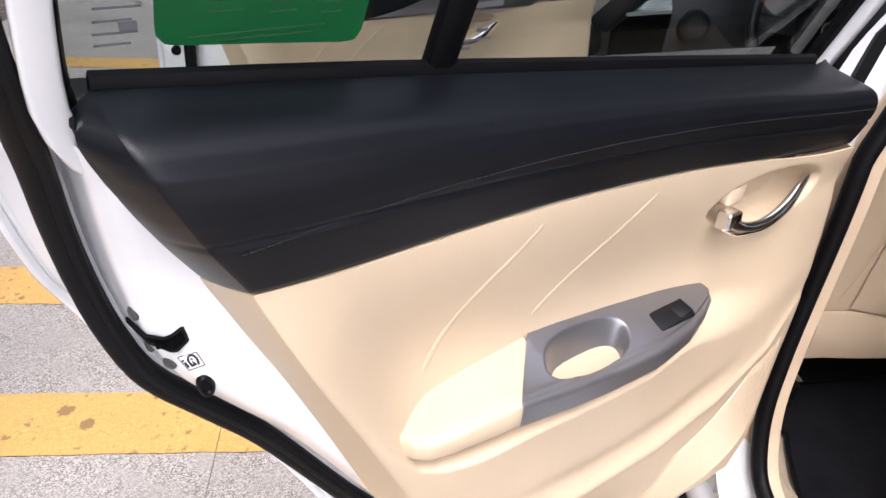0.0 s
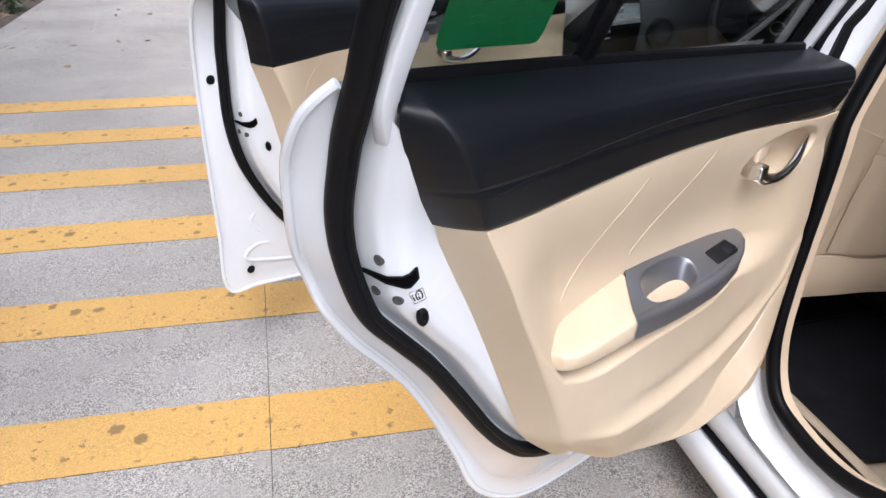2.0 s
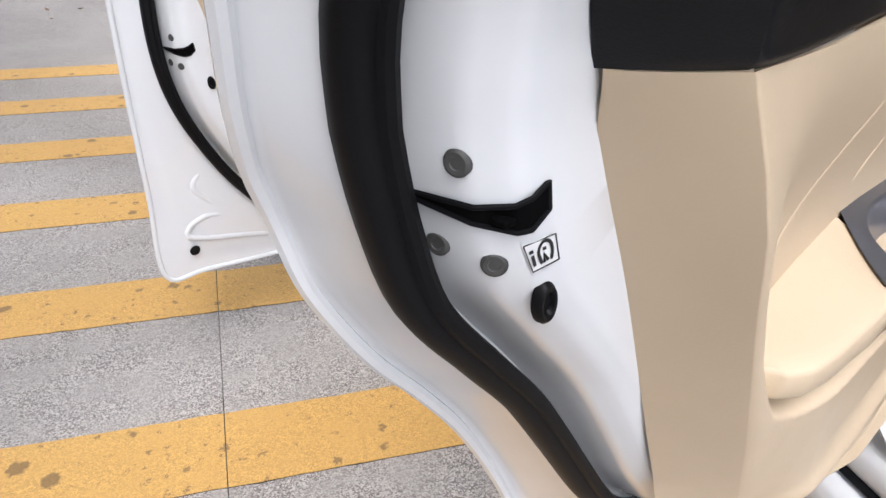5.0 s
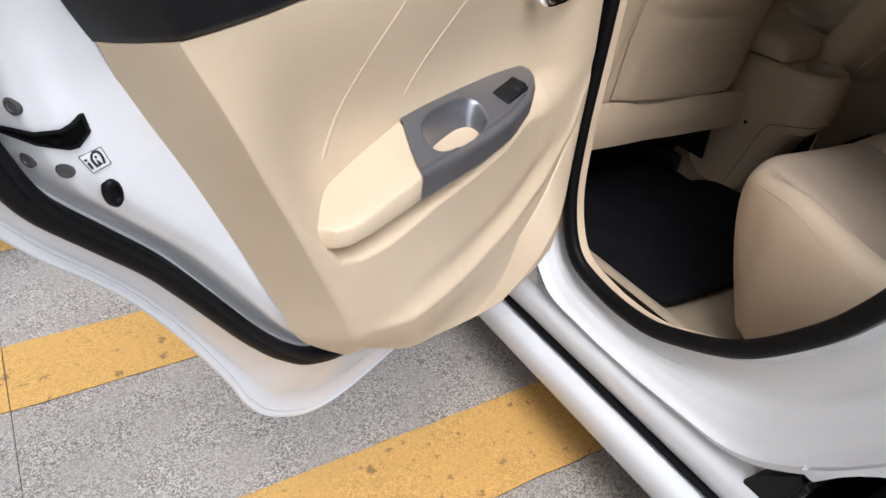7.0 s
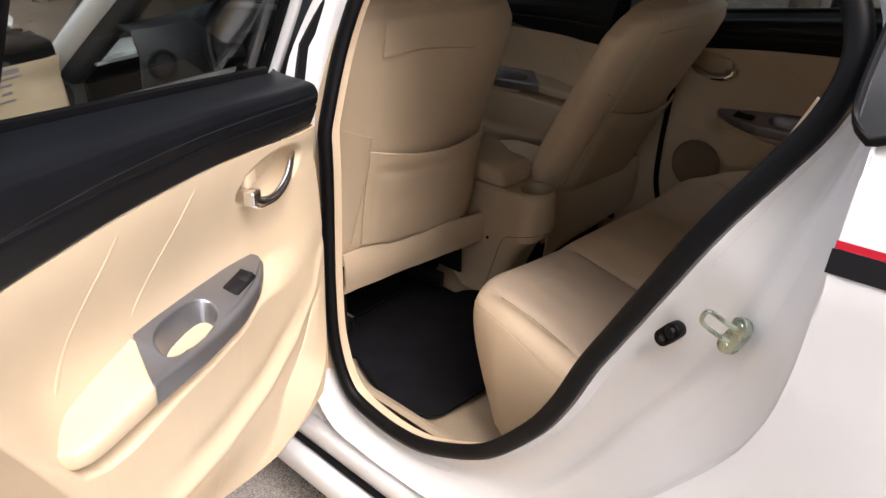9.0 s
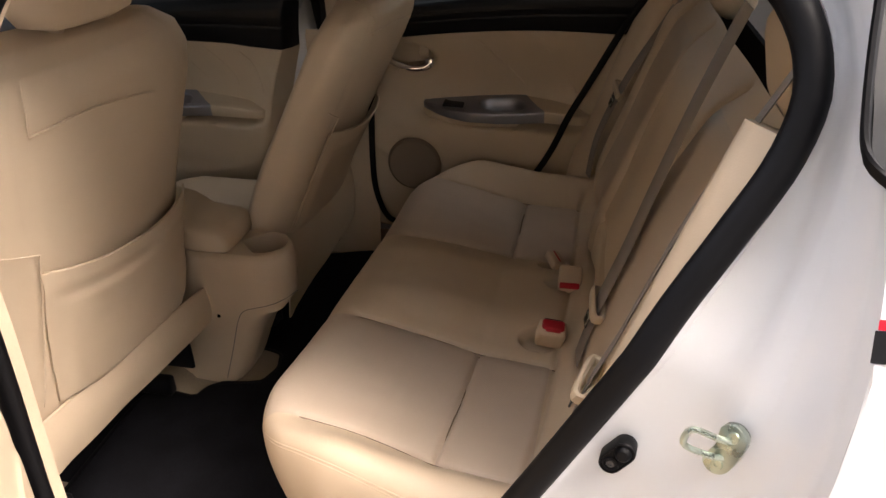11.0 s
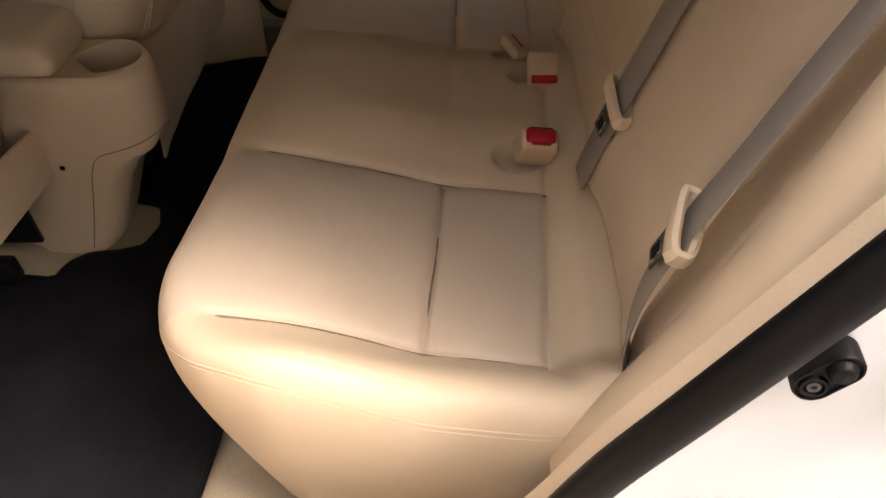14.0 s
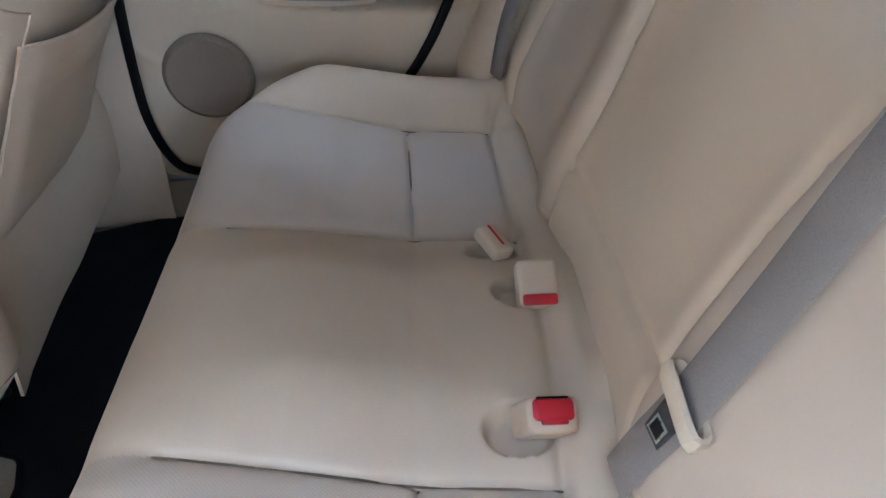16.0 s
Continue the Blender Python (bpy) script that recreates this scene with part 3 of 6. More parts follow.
    for y, z in ((2.30, 0.74), (2.40, 0.66), (2.44, 0.5), (2.45, 0.35), (2.40, 0.22), (2.2, 0.16)):
        rows.append([(0.74 * a, y - 0.14 * abs(a) ** 3, z) for a in np.linspace(-1, 1, 21)])
    part("front_bumper", sheet(np.array(rows), thick=-0.01), WHITE, car)
    part("grille", rbox((0, 2.43, 0.42), (0.9, 0.05, 0.16), 0.02), BLACK_PLASTIC, car)
    for s in (-1, 1):
        part("headlight", rbox((0.56 * s, 2.29, 0.66), (0.26, 0.2, 0.13), 0.05, 3, (0, 0, -24 * s)), GLASS, car, "clear headlight")
        part("tail_light", rbox((0.64 * s, -1.555, 0.98), (0.16, 0.10, 0.26), 0.04), RED, car, "red tail light")
    rows = []
    for y, z, hw in ((-1.36, 1.41, 0.55), (-1.48, 1.24, 0.60), (-1.57, 1.05, 0.64), (-1.62, 0.85, 0.66), (-1.64, 0.55, 0.68), (-1.62, 0.35, 0.66), (-1.52, 0.24, 0.62)):
        rows.append([(hw * a, y + 0.05 * abs(a) ** 3, z) for a in np.linspace(-1, 1, 21)])
    part("tailgate", sheet(np.array(rows[1:]), thick=0.01), WHITE, car)
    part("rear_window", sheet(np.array(rows[:2]), thick=0.005), GLASS_TINT, car)
    g = np.array([[(hw * a, y + 0.06 * (1 - a * a), z) for a in np.linspace(-1, 1, 15)] for y, z, hw in ((1.30, 1.0, 0.68), (1.08, 1.19, 0.64), (0.86, 1.385, 0.58))])
    part("windscreen", sheet(g, thick=0.005), GLASS_TINT, car)
    part("underbody", prism([(-0.72, -1.5), (0.72, -1.5), (0.72, 2.2), (-0.72, 2.2)], 0.20, 0.235, 0.01), BLACK_PLASTIC, car)
    part("firewall", rbox((0, 1.42, 0.62), (1.36, 0.03, 0.75), 0.01), BLACK_PLASTIC, car)
    part("boot_floor", rbox((0, -1.25, 0.55), (1.05, 0.55, 0.03), 0.01), CARPET, car)


def wheel(s, yc):
    x = -0.735
    tyre = part("wheel", mirror((lathe([(0.20, 0.09), (0.265, 0.095), (0.287, 0.08), (0.292, 0.05), (0.292, -0.05), (0.287, -0.08), (0.265, -0.095), (0.20, -0.09)], 40, 0)[0] + np.array([x, yc, WHEEL_Z]),
                                  lathe([(0.20, 0.09), (0.265, 0.095), (0.287, 0.08), (0.292, 0.05), (0.292, -0.05), (0.287, -0.08), (0.265, -0.095), (0.20, -0.09)], 40, 0)[1]), s), TYRE, car, "black rubber tyre")
    rim = lathe([(0.205, -0.085), (0.195, -0.06), (0.19, 0.05), (0.205, 0.09)], 40, 0)
    part("rim", mirror((rim[0] + np.array([x, yc, WHEEL_Z]), rim[1]), s), SILVER, tyre)
    part("hub", mirror((lathe([(0.0, -0.075), (0.05, -0.07), (0.06, -0.05), (0.06, 0.0)], 24, 0)[0] + np.array([x, yc, WHEEL_Z]), lathe([(0.0, -0.075), (0.05, -0.07), (0.06, -0.05), (0.06, 0.0)], 24, 0)[1]), s), SILVER, tyre)
    for k in range(5):
        a = k * 2 * math.pi / 5
        p = [(x - 0.06 - 0.015 * (1 - t), yc + (0.04 + 0.16 * t) * math.cos(a), WHEEL_Z + (0.04 + 0.16 * t) * math.sin(a)) for t in np.linspace(0, 1, 5)]
        part("spoke", mirror(tube(p, 0.022, 0.012, 8, up=(1, 0, 0)), s), SILVER, tyre)


body()

# rubber seal round the rear doorway, stood on the flange
def inset(loop, d):
    t = np.roll(loop, -1, 0) - np.roll(loop, 1, 0)
    nrm = np.stack([-t[:, 1], t[:, 0]], 1) / np.linalg.norm(t, axis=1, keepdims=True)
    if ((loop.mean(0) - loop) * nrm).sum() < 0:
        nrm = -nrm
    return loop + nrm * d


o = bend(OPENING, 180, True)
seal_path = [(-lean(z) - 0.012, y, z) for y, z in inset(o, 0.0195)]
part("doorway_seal", tube(seal_path, 0.0165, 0.0135, 12, closed=True, up=(-1, 0, 0.25)), RUBBER, car, "black hollow rubber door seal")
part("doorway_lip", sheet(np.array([[(-lean(z) + dx, y, z) for y, z in inset(o, d)] for d, dx in ((0.012, 0.004), (0.018, 0.0), (0.020, 0.004), (0.0215, 0.014), (0.0215, 0.024))]), loop=True), BEIGE_PLASTIC, car, "beige plastic trim inside the seal")
# striker and rubber stop on the jamb
N_S = Vector((-0.78, 0.46, 0.30)).normalized()
L_S = Vector((0.22, -0.38, 0.86))
L_S = (L_S - N_S * L_S.dot(N_S)).normalized()
STRIKE = Matrix.Translation((-0.801, -0.848, 0.977)) @ Matrix.Scale(0.86, 4) @ Matrix((L_S.cross(N_S), L_S, N_S)).transposed().to_4x4()
striker = part("striker", prism(bend([(-0.015, 0.022), (0.0, 0.032), (0.015, 0.024), (0.018, 0.0), (0.014, -0.024), (0.0, -0.033), (-0.015, -0.024), (-0.011, 0.0)], 40, True).tolist(), -0.012, 0.003, 0.001, 2), STEEL, car, "zinc-plated door striker plate", 38, STRIKE)
sp = bend([(0.004, 0.012, 0.0), (-0.010, 0.013, 0.016), (-0.030, 0.013, 0.030), (-0.036, 0.008, 0.034), (-0.036, -0.006, 0.033), (-0.030, -0.012, 0.028), (-0.010, -0.012, 0.014), (0.004, -0.011, 0.0)], 30)
part("loop", tube(sp, 0.0040, k=8, up=(0.3, 0.1, 1)), STEEL, striker)
for dl in (0.019, -0.019):
    c = lathe([(0, 0.0045), (0.0025, 0.0045), (0.003, 0.006), (0.006, 0.006), (0.007, 0.003), (0.007, 0.001)], 16, 2)
    part("bolt", (c[0] + np.array([0.002, dl, 0.0]), c[1]), STEEL, striker)
L_B = Vector((0.10, -0.62, 0.78))
N_B = Vector((-0.95, 0.15, 0.10)).normalized()
L_B = (L_B - N_B * L_B.dot(N_B)).normalized()
STOP = Matrix.Translation((-0.770, -0.752, 0.921)) @ Matrix((L_B.cross(N_B), L_B, N_B)).transposed().to_4x4()
def obround(r, k, n=14):
    """Two half circles of radius r, k either side of the middle."""
    t = np.linspace(0, np.pi, n)
    return [(r * math.cos(a), k + r * math.sin(a)) for a in t] + [(-r * math.cos(a), -k - r * math.sin(a)) for a in t]


stop = part("rubber_stop", prism(obround(0.0125, 0.0105), -0.014, 0.0045, 0.0015, 2), RUBBER, car, "black oval rubber buffer with a screw", 38, STOP)
part("buffer_rim", tube([(x, y, 0.0045) for x, y in obround(0.0112, 0.0105)], 0.0013, 0.0016, 6, closed=True), RUBBER, stop)
part("buffer_nub", (lambda c: (c[0] + np.array([0, 0.0095, 0.003]), c[1]))(lathe([(0.0, 0.0075), (0.006, 0.007), (0.0085, 0.0045), (0.0095, 0.0)], 20, 2)), RUBBER, stop)
part("screw_seat", (lambda c: (c[0] + np.array([0, -0.0100, 0.0040]), c[1]))(lathe([(0.0055, 0.0005), (0.0065, 0.0030), (0.0082, 0.0030), (0.0092, 0.0)], 20, 2)), RUBBER, stop)
part("screw", (lambda c: (c[0] + np.array([0, -0.0100, 0.0045]), c[1]))(lathe([(0.0, 0.0004), (0.0018, 0.0004), (0.0022, 0.0018), (0.0042, 0.0018), (0.005, 0.0)], 16, 2)), STEEL_DARK, stop)
part("doorway_seal", tube([(lean(z) - 0.100, y - 0.012, z) for y, z in inset(o, 0.045)], 0.010, 0.008, 8, closed=True, up=(1, 0, 0.25)), RUBBER, car)

# floor of the cabin
def cabin_floor():
    g = []
    for y in np.linspace(-0.95, 1.35, 60):
        row = []
        for x in np.linspace(-0.74, 0.74, 60):
            z = 0.325 + 0.12 * math.exp(-((x / 0.11) ** 4)) * sm(0.25, 0.40, y) + 0.055 * sm(0.66, 0.73, abs(x)) + 0.012 * noise.noise((x * 4, y * 4, 0)) + 0.18 * sm(-0.35, -0.6, y) + 0.4 * sm(1.0, 1.35, y)
            row.append((x, y, z))
        g.append(row)
    return np.array(g)


floor_grid = cabin_floor()
beige_mask = np.array([[y < 0.30 + 0.12 * (abs(x) > 0.45) for x in np.linspace(-0.74, 0.74, 60)] for y in np.linspace(-0.95, 1.35, 60)])
part("cabin_floor", sheet(floor_grid, mask=beige_mask), FLOOR_BEIGE, car, "drab beige moulded floor covering")
# Under the seats the floor is coloured black to carry the shade there.
part("carpet_and_seat_shade", sheet(floor_grid, mask=~beige_mask), CARPET, car, "black floor under the seats, shade put into its colour")
part("sill_trim", sheet(np.array([[(x, y, z + 0.02 * sm(-0.42, -0.62, y)) for y in np.linspace(-0.62, 0.0, 20)] for x, z in ((-0.742, 0.425), (-0.730, 0.430), (-0.716, 0.424), (-0.704, 0.395), (-0.698, 0.330))])), FLOOR_BEIGE, car, "drab beige sill covering")
# pillar between the doors
bp = []
for z, y0, y1, x in ((0.36, 0.0, 0.13, -0.735), (0.6, 0.015, 0.13, -0.74), (0.9, 0.0, 0.12, -0.735), (1.1, -0.005, 0.11, -0.72), (1.25, -0.02, 0.09, -0.675), (1.42, -0.06, 0.06, -0.61)):
    x, y0 = x - 0.026 * sm(1.2, 1.0, z), y0 + 0.008 + 0.012 * sm(1.0, 1.2, z)
    bp.append([(x + 0.005, y0 + 0.012, z), (x + 0.008, 0.5 * (y0 + y1), z), (x + 0.005, y1, z), (x - 0.03, y1, z), (x - 0.03, y0 + 0.03, z), (x - 0.012, y0 + 0.018, z)])
for s in (-1, 1):
    part("b_pillar", mirror(loft(bp), s), BEIGE_PLASTIC, car, "beige pillar trim")
part("pillar_foot", sheet(np.array([[(0.674 - 0.02 * sm(0.5, 0.33, z), y, z) for y in np.linspace(-0.03, 0.16, 8)] for z in np.linspace(0.32, 1.05, 12)]), thick=0.004), BEIGE_PLASTIC, car, "beige pillar foot trim")
# inner wall closing the right flank between and around the closed doors
part("flank_trim", sheet(np.array([[(0.775, y, z) for y in np.linspace(-0.95, 1.35, 12)] for z in (0.30, 0.6, 0.9, 1.04)])), BEIGE_PLASTIC, car)
for s in (-1, 1):
    outer = [[(-(flank(0, z) - 0.012), y, z) for y in (y0, y1)] for z, y0, y1 in ((0.33, 0.04, 0.16), (0.7, 0.075, 0.17), (0.98, 0.062, 0.16), (1.22, 0.055, 0.14), (1.46, 0.0, 0.09))]
    part("b_pillar_outer", mirror(sheet(np.array(outer[:3]), thick=-0.02), s), WHITE, car)
    # The upper part of the outer pillar is set to black.
    part("b_pillar_upper", mirror(sheet(np.array(outer[2:]), thick=-0.02), s), BLACK_PLASTIC, car, "black upper part of the outer pillar")

# ---------------------------------------------------------------- doors
# Door places are (u, v, w): u from the hinge to the latch, v up, w towards the cabin.
def door_pose(origin, u):
    """u: the level direction from hinge to latch."""
    x = Vector((*u, 0)).normalized()
    z = Vector((0, 0, 1))
    return Matrix.Translation(origin) @ Matrix((x, z.cross(x), z)).transposed().to_4x4()


REAR = dict(
    shell_left=[(0.61, 0.385), (0.655, 0.445), (0.69, 0.53), (0.722, 0.60), (0.755, 0.668), (0.80, 0.748), (0.845, 0.811), (0.894, 0.873), (0.938, 0.946), (0.957, 1.00), (0.974, 1.04), (0.985, 1.07), (0.993, 1.10), (1.005, 1.16), (1.013, 1.21), (1.012, 1.245), (1.003, 1.268), (0.990, 1.283)],
    shell_bottom=[(0.61, 0.385), (0.525, 0.322), (0.41, 0.29), (0.2, 0.275), (-0.04, 0.27)],
    shell_top=[(0.990, 1.283), (0.7, 1.245), (0.35, 1.21), (-0.04, 1.175)], rim_w=-0.205,
    left=[(0.60, 0.583), (0.682, 0.67), (0.710, 0.73), (0.736, 0.79), (0.761, 0.85), (0.787, 0.91), (0.814, 0.97), (0.843, 1.03), (0.868, 1.085), (0.876, 1.104)],
    bottom=[(0.60, 0.583), (0.50, 0.53), (0.38, 0.487), (0.25, 0.466), (0.12, 0.462), (0.06, 0.470)],
    right=[(0.06, 0.470), (0.02, 0.55), (0.010, 0.65), (0.004, 0.85), (0.008, 0.95), (0.021, 1.090)],
    front=[(0.570, 0.583), (0.645, 0.67), (0.674, 0.73), (0.702, 0.79), (0.730, 0.85), (0.758, 0.91), (0.788, 0.97), (0.816, 1.03), (0.840, 1.085), (0.850, 1.110)],
    border=[(0.850, 1.110), (0.774, 1.110), (0.658, 1.115), (0.52, 1.117), (0.347, 1.11), (0.121, 1.093), (0.021, 1.090)],
    top=[(0.930, 1.276), (0.7, 1.256), (0.35, 1.220), (0.046, 1.188)],
    black_left=[(0.850, 1.110), (0.880, 1.162), (0.899, 1.200), (0.914, 1.232), (0.925, 1.258), (0.930, 1.276)],
    black_back=[(0.876, 1.104), (0.898, 1.140), (0.920, 1.180), (0.938, 1.220), (0.947, 1.246), (0.946, 1.266)],
    black_right=[(0.021, 1.090), (0.018, 1.13), (0.028, 1.168), (0.046, 1.188)],
    stitch=[(0.858, 1.158), (0.73, 1.172), (0.615, 1.178), (0.475, 1.178), (0.297, 1.168), (0.028, 1.148)],
    seal=[(0.80, 1.474), (0.90, 1.470), (0.950, 1.460), (0.977, 1.432), (0.985, 1.385), (0.985, 1.335), (0.981, 1.285), (0.973, 1.22), (0.967, 1.15), (0.959, 1.09), (0.946, 1.03), (0.923, 0.97), (0.876, 0.91), (0.827, 0.85), (0.787, 0.79), (0.749, 0.73), (0.71, 0.67), (0.66, 0.605), (0.60, 0.552), (0.50, 0.512), (0.25, 0.485), (0.0, 0.475)],
    creases=[[(0.538, 1.110), (0.572, 1.072), (0.605, 1.035), (0.638, 0.986), (0.667, 0.918)], [(0.367, 1.104), (0.421, 1.053), (0.481, 0.992), (0.521, 0.944)]],
    frame=[(0.905, 1.180), (0.930, 1.210), (0.948, 1.237), (0.958, 1.27), (0.959, 1.31), (0.957, 1.36), (0.953, 1.40), (0.937, 1.432), (0.90, 1.448), (0.80, 1.453), (0.70, 1.455), (0.5, 1.465), (0.25, 1.46), (0.0, 1.435), (-0.055, 1.38), (-0.065, 1.15)],
    glass=([(0.945, 1.265), (0.7, 1.24), (0.35, 1.2), (-0.05, 1.16)], [(0.945, 1.425), (0.7, 1.445), (0.3, 1.452), (-0.04, 1.42)]),
    arm=(0.735, 0.578, 0.517, 0.205), shift=(0.0, 0.0), handle=(0.160, 1.036), frame_half=0.0115,
    latch=(0.908, 1.037), plug=(0.882, 0.979))
FRONT = dict(
    shell_left=[(1.197, 0.298), (1.20, 0.5), (1.202, 0.75), (1.20, 1.0), (1.195, 1.16), (1.16, 1.20)],
    shell_bottom=[(1.197, 0.298), (1.09, 0.281), (0.82, 0.255), (0.4, 0.235), (-0.05, 0.24)],
    rim_w=-0.150, shell_top=[(1.16, 1.20), (0.7, 1.155), (0.3, 1.12), (-0.05, 1.09)],
    left=[(0.80, 0.375), (0.871, 0.402), (0.946, 0.502), (1.005, 0.705), (1.038, 0.852), (1.08, 0.998)],
    bottom=[(0.80, 0.375), (0.60, 0.345), (0.4, 0.335), (0.15, 0.34), (0.02, 0.37)],
    right=[(0.02, 0.37), (-0.01, 0.5), (-0.03, 0.7), (-0.03, 0.85), (-0.02, 1.03)],
    front=[(0.77, 0.378), (0.83, 0.42), (0.90, 0.515), (0.96, 0.705), (0.998, 0.852), (1.05, 0.992)],
    border=[(1.05, 0.992), (0.95, 1.0), (0.831, 1.011), (0.55, 1.018), (0.333, 1.026), (-0.02, 1.03)],
    top=[(1.10, 1.19), (0.7, 1.16), (0.35, 1.13), (0.02, 1.10)],
    black_left=[(1.05, 0.992), (1.06, 1.05), (1.075, 1.12), (1.09, 1.19)],
    black_back=[(1.08, 0.998), (1.09, 1.06), (1.108, 1.14), (1.112, 1.186)],
    black_right=[(-0.02, 1.03), (0.02, 1.10)],
    stitch=[(1.04, 1.062), (0.8, 1.082), (0.55, 1.10), (0.3, 1.10), (0.0, 1.08)],
    seal=[(1.14, 1.42), (1.13, 1.177), (1.135, 1.0), (1.138, 0.84), (1.118, 0.72), (1.07, 0.609), (0.995, 0.49), (0.898, 0.385), (0.8, 0.33), (0.6, 0.295), (0.3, 0.285), (0.0, 0.30)],
    creases=[[(0.885, 0.998), (0.93, 0.95), (0.955, 0.885), (0.965, 0.84)], [(0.77, 1.008), (0.825, 0.955), (0.86, 0.90), (0.865, 0.86)], [(0.65, 1.012), (0.71, 0.955), (0.755, 0.90), (0.765, 0.875)]],
    frame=[(1.135, 1.19), (1.13, 1.30), (1.105, 1.41), (1.05, 1.455), (0.85, 1.465), (0.6, 1.43), (0.36, 1.35), (0.15, 1.24), (0.0, 1.12)],
    glass=([(1.10, 1.15), (0.7, 1.13), (0.35, 1.10), (0.03, 1.07)], [(1.08, 1.43), (0.75, 1.45), (0.5, 1.40), (0.1, 1.17)]),
    arm=(1.0, 0.745, 0.735, 0.30), shift=(0.12, -0.075), handle=(0.40, 0.965), frame_half=0.019,
    latch=(1.094, 0.828), plug=(1.054, 0.759))


def tumble(v):
    """How far the window leans in."""
    return -0.05 + 0.45 * (v - 1.29)


def U0(u, spec):
    """The place along the armrest, as on the rear door."""
    a0, _, _, a3 = spec["arm"]
    return 0.205 + (u - a3) * 0.53 / (a0 - a3)


def door(name, m, spec, f=1, label="", outside=True):
    """One side door with its trim; f = -1 builds it for the other flank."""
    P = lambda u, v, w: (u, f * w, v)

    du, dv = spec["shift"]
    rear = spec is REAR
    lean_in = lambda v: np.interp(v, [1.08, 1.12, 1.15, 1.18, 1.21, 1.24, 1.27, 1.30], [0, 0.006, 0.016, 0.028, 0.040, 0.054, 0.068, 0.082]) if rear else 0.042 * max(0.0, (v - dv - 1.10) / 0.18) ** 1.4
    top_w = lambda v: -0.030 + 0.50 * (v - 1.30) if rear else tumble(v) + 0.006
    line = bend(spec["seal"][::-1], 300)
    line = line[line[:, 1] < 1.29 + dv]

    def surface(u, v):
        """Inner face of the pressed shell: flange, steep wall inside the seal, plateau."""
        q = np.array([u, v])
        k = min(max(((line - q) ** 2).sum(1).argmin(), 1), len(line) - 2)
        t = line[k + 1] - line[k - 1]
        d = (t[1] * (line[k] - q)[0] - t[0] * (line[k] - q)[1]) / np.linalg.norm(t)
        bed = np.interp(d, [0.016, 0.020, 0.0265, 0.040, 0.056, 0.1], [-0.132, -0.122, -0.088, -0.070, -0.064, -0.062])
        return bed + lean_in(v)

    # pressed steel shell: flange and wall along the seal, backing, outer skin
    n = 170
    mid = bend([tuple(e) for e in line[::10]] + [tuple(line[-1])], n)
    t = np.gradient(mid, axis=0)
    out_dir = np.stack([t[:, 1], -t[:, 0]], 1) / np.linalg.norm(t, axis=1)[:, None]

    def partner(curve, reach):
        """The run of the curve that faces the seal, step by step."""
        c = bend(curve, 600)
        k = np.array([((c - (p + o * reach)) ** 2).sum(1).argmin() for p, o in zip(mid, out_dir)], float)
        k = np.maximum.accumulate(k)
        k = np.convolve(np.r_[[k[0]] * 8, k, [599.0] * 8], np.ones(17) / 17, "valid")
        return np.stack([np.interp(k, np.arange(600), c[:, a]) for a in (0, 1)], 1)

    rim_lean = lambda v: np.interp(v, [1.0, 1.04, 1.07, 1.10, 1.13, 1.16, 1.19, 1.22, 1.25, 1.283], [0, 0.010, 0.024, 0.036, 0.048, 0.058, 0.072, 0.092, 0.114, 0.147]) if rear else np.interp(v - dv, [1.0, 1.115, 1.168, 1.222, 1.259, 1.283], [0, 0.008, 0.022, 0.045, 0.075, 0.125])
    rim_w = lambda v: (spec["rim_w"] if outside else -0.14) + rim_lean(v)
    rim = partner(spec["shell_bottom"][::-1] + spec["shell_left"][1:], 0.05)
    inner = partner(spec["bottom"][::-1] + spec["left"][1:] + spec["black_back"][1:-1], -0.08)
    inner = inner + (inner - mid) * ((0.024 + 0.045 * np.clip((inner[:, 1] - dv - 1.14) / 0.06, 0, 1)) / (np.linalg.norm(inner - mid, axis=1) + 0.01))[:, None]
    cols, depth = [], []
    for k, rise in ((0.0, 0.0), (0.12, 0.01), (0.22, 0.05), (0.27, 0.16), (0.34, 0.26), (0.5, 0.46), (0.7, 0.70), (0.88, 0.93), (1.0, 1.0)):
        c = rim + (mid - rim) * k
        cols.append(c)
        depth.append([rim_w(a[1]) + (surface(*b) - rim_w(a[1])) * rise for a, b in zip(rim, mid)])
    gap = np.linalg.norm(inner - mid, axis=1)[:, None]
    for d in (0.013, 0.016, 0.018, 0.0200, 0.0215, 0.0235, 0.0255, 0.0275, 0.030, 0.034, 0.038, 0.042, 0.047, 0.052, 0.058):
        c = mid + (inner - mid) * np.minimum(d / gap, 0.9 + d)
        cols.append(c)
        depth.append([surface(*p) for p in c])
    for k in (0.97, 1.0):
        c = mid + (inner - mid) * np.maximum(np.minimum(0.058 / gap, 0.958), k)
        cols.append(c)
        depth.append([surface(*p) - (0.004 if k == 1 else 0) for p in c])
    g = np.array([[P(*c[i], w[i]) for c, w in zip(cols, depth)] for i in range(n)])
    sh = part(name, sheet(g), WHITE, car, label, 50, m)
    right = [spec["shell_bottom"][-1], spec["shell_top"][-1]]
    q = coons(spec["shell_bottom"], spec["shell_top"], spec["shell_left"], right, 60, 50)
    edge_pts = np.r_[bend(spec["shell_left"], 160), bend(spec["shell_bottom"], 80)]
    deep = np.array([[np.sqrt(((edge_pts - p) ** 2).sum(1)).min() for p in row] for row in q])
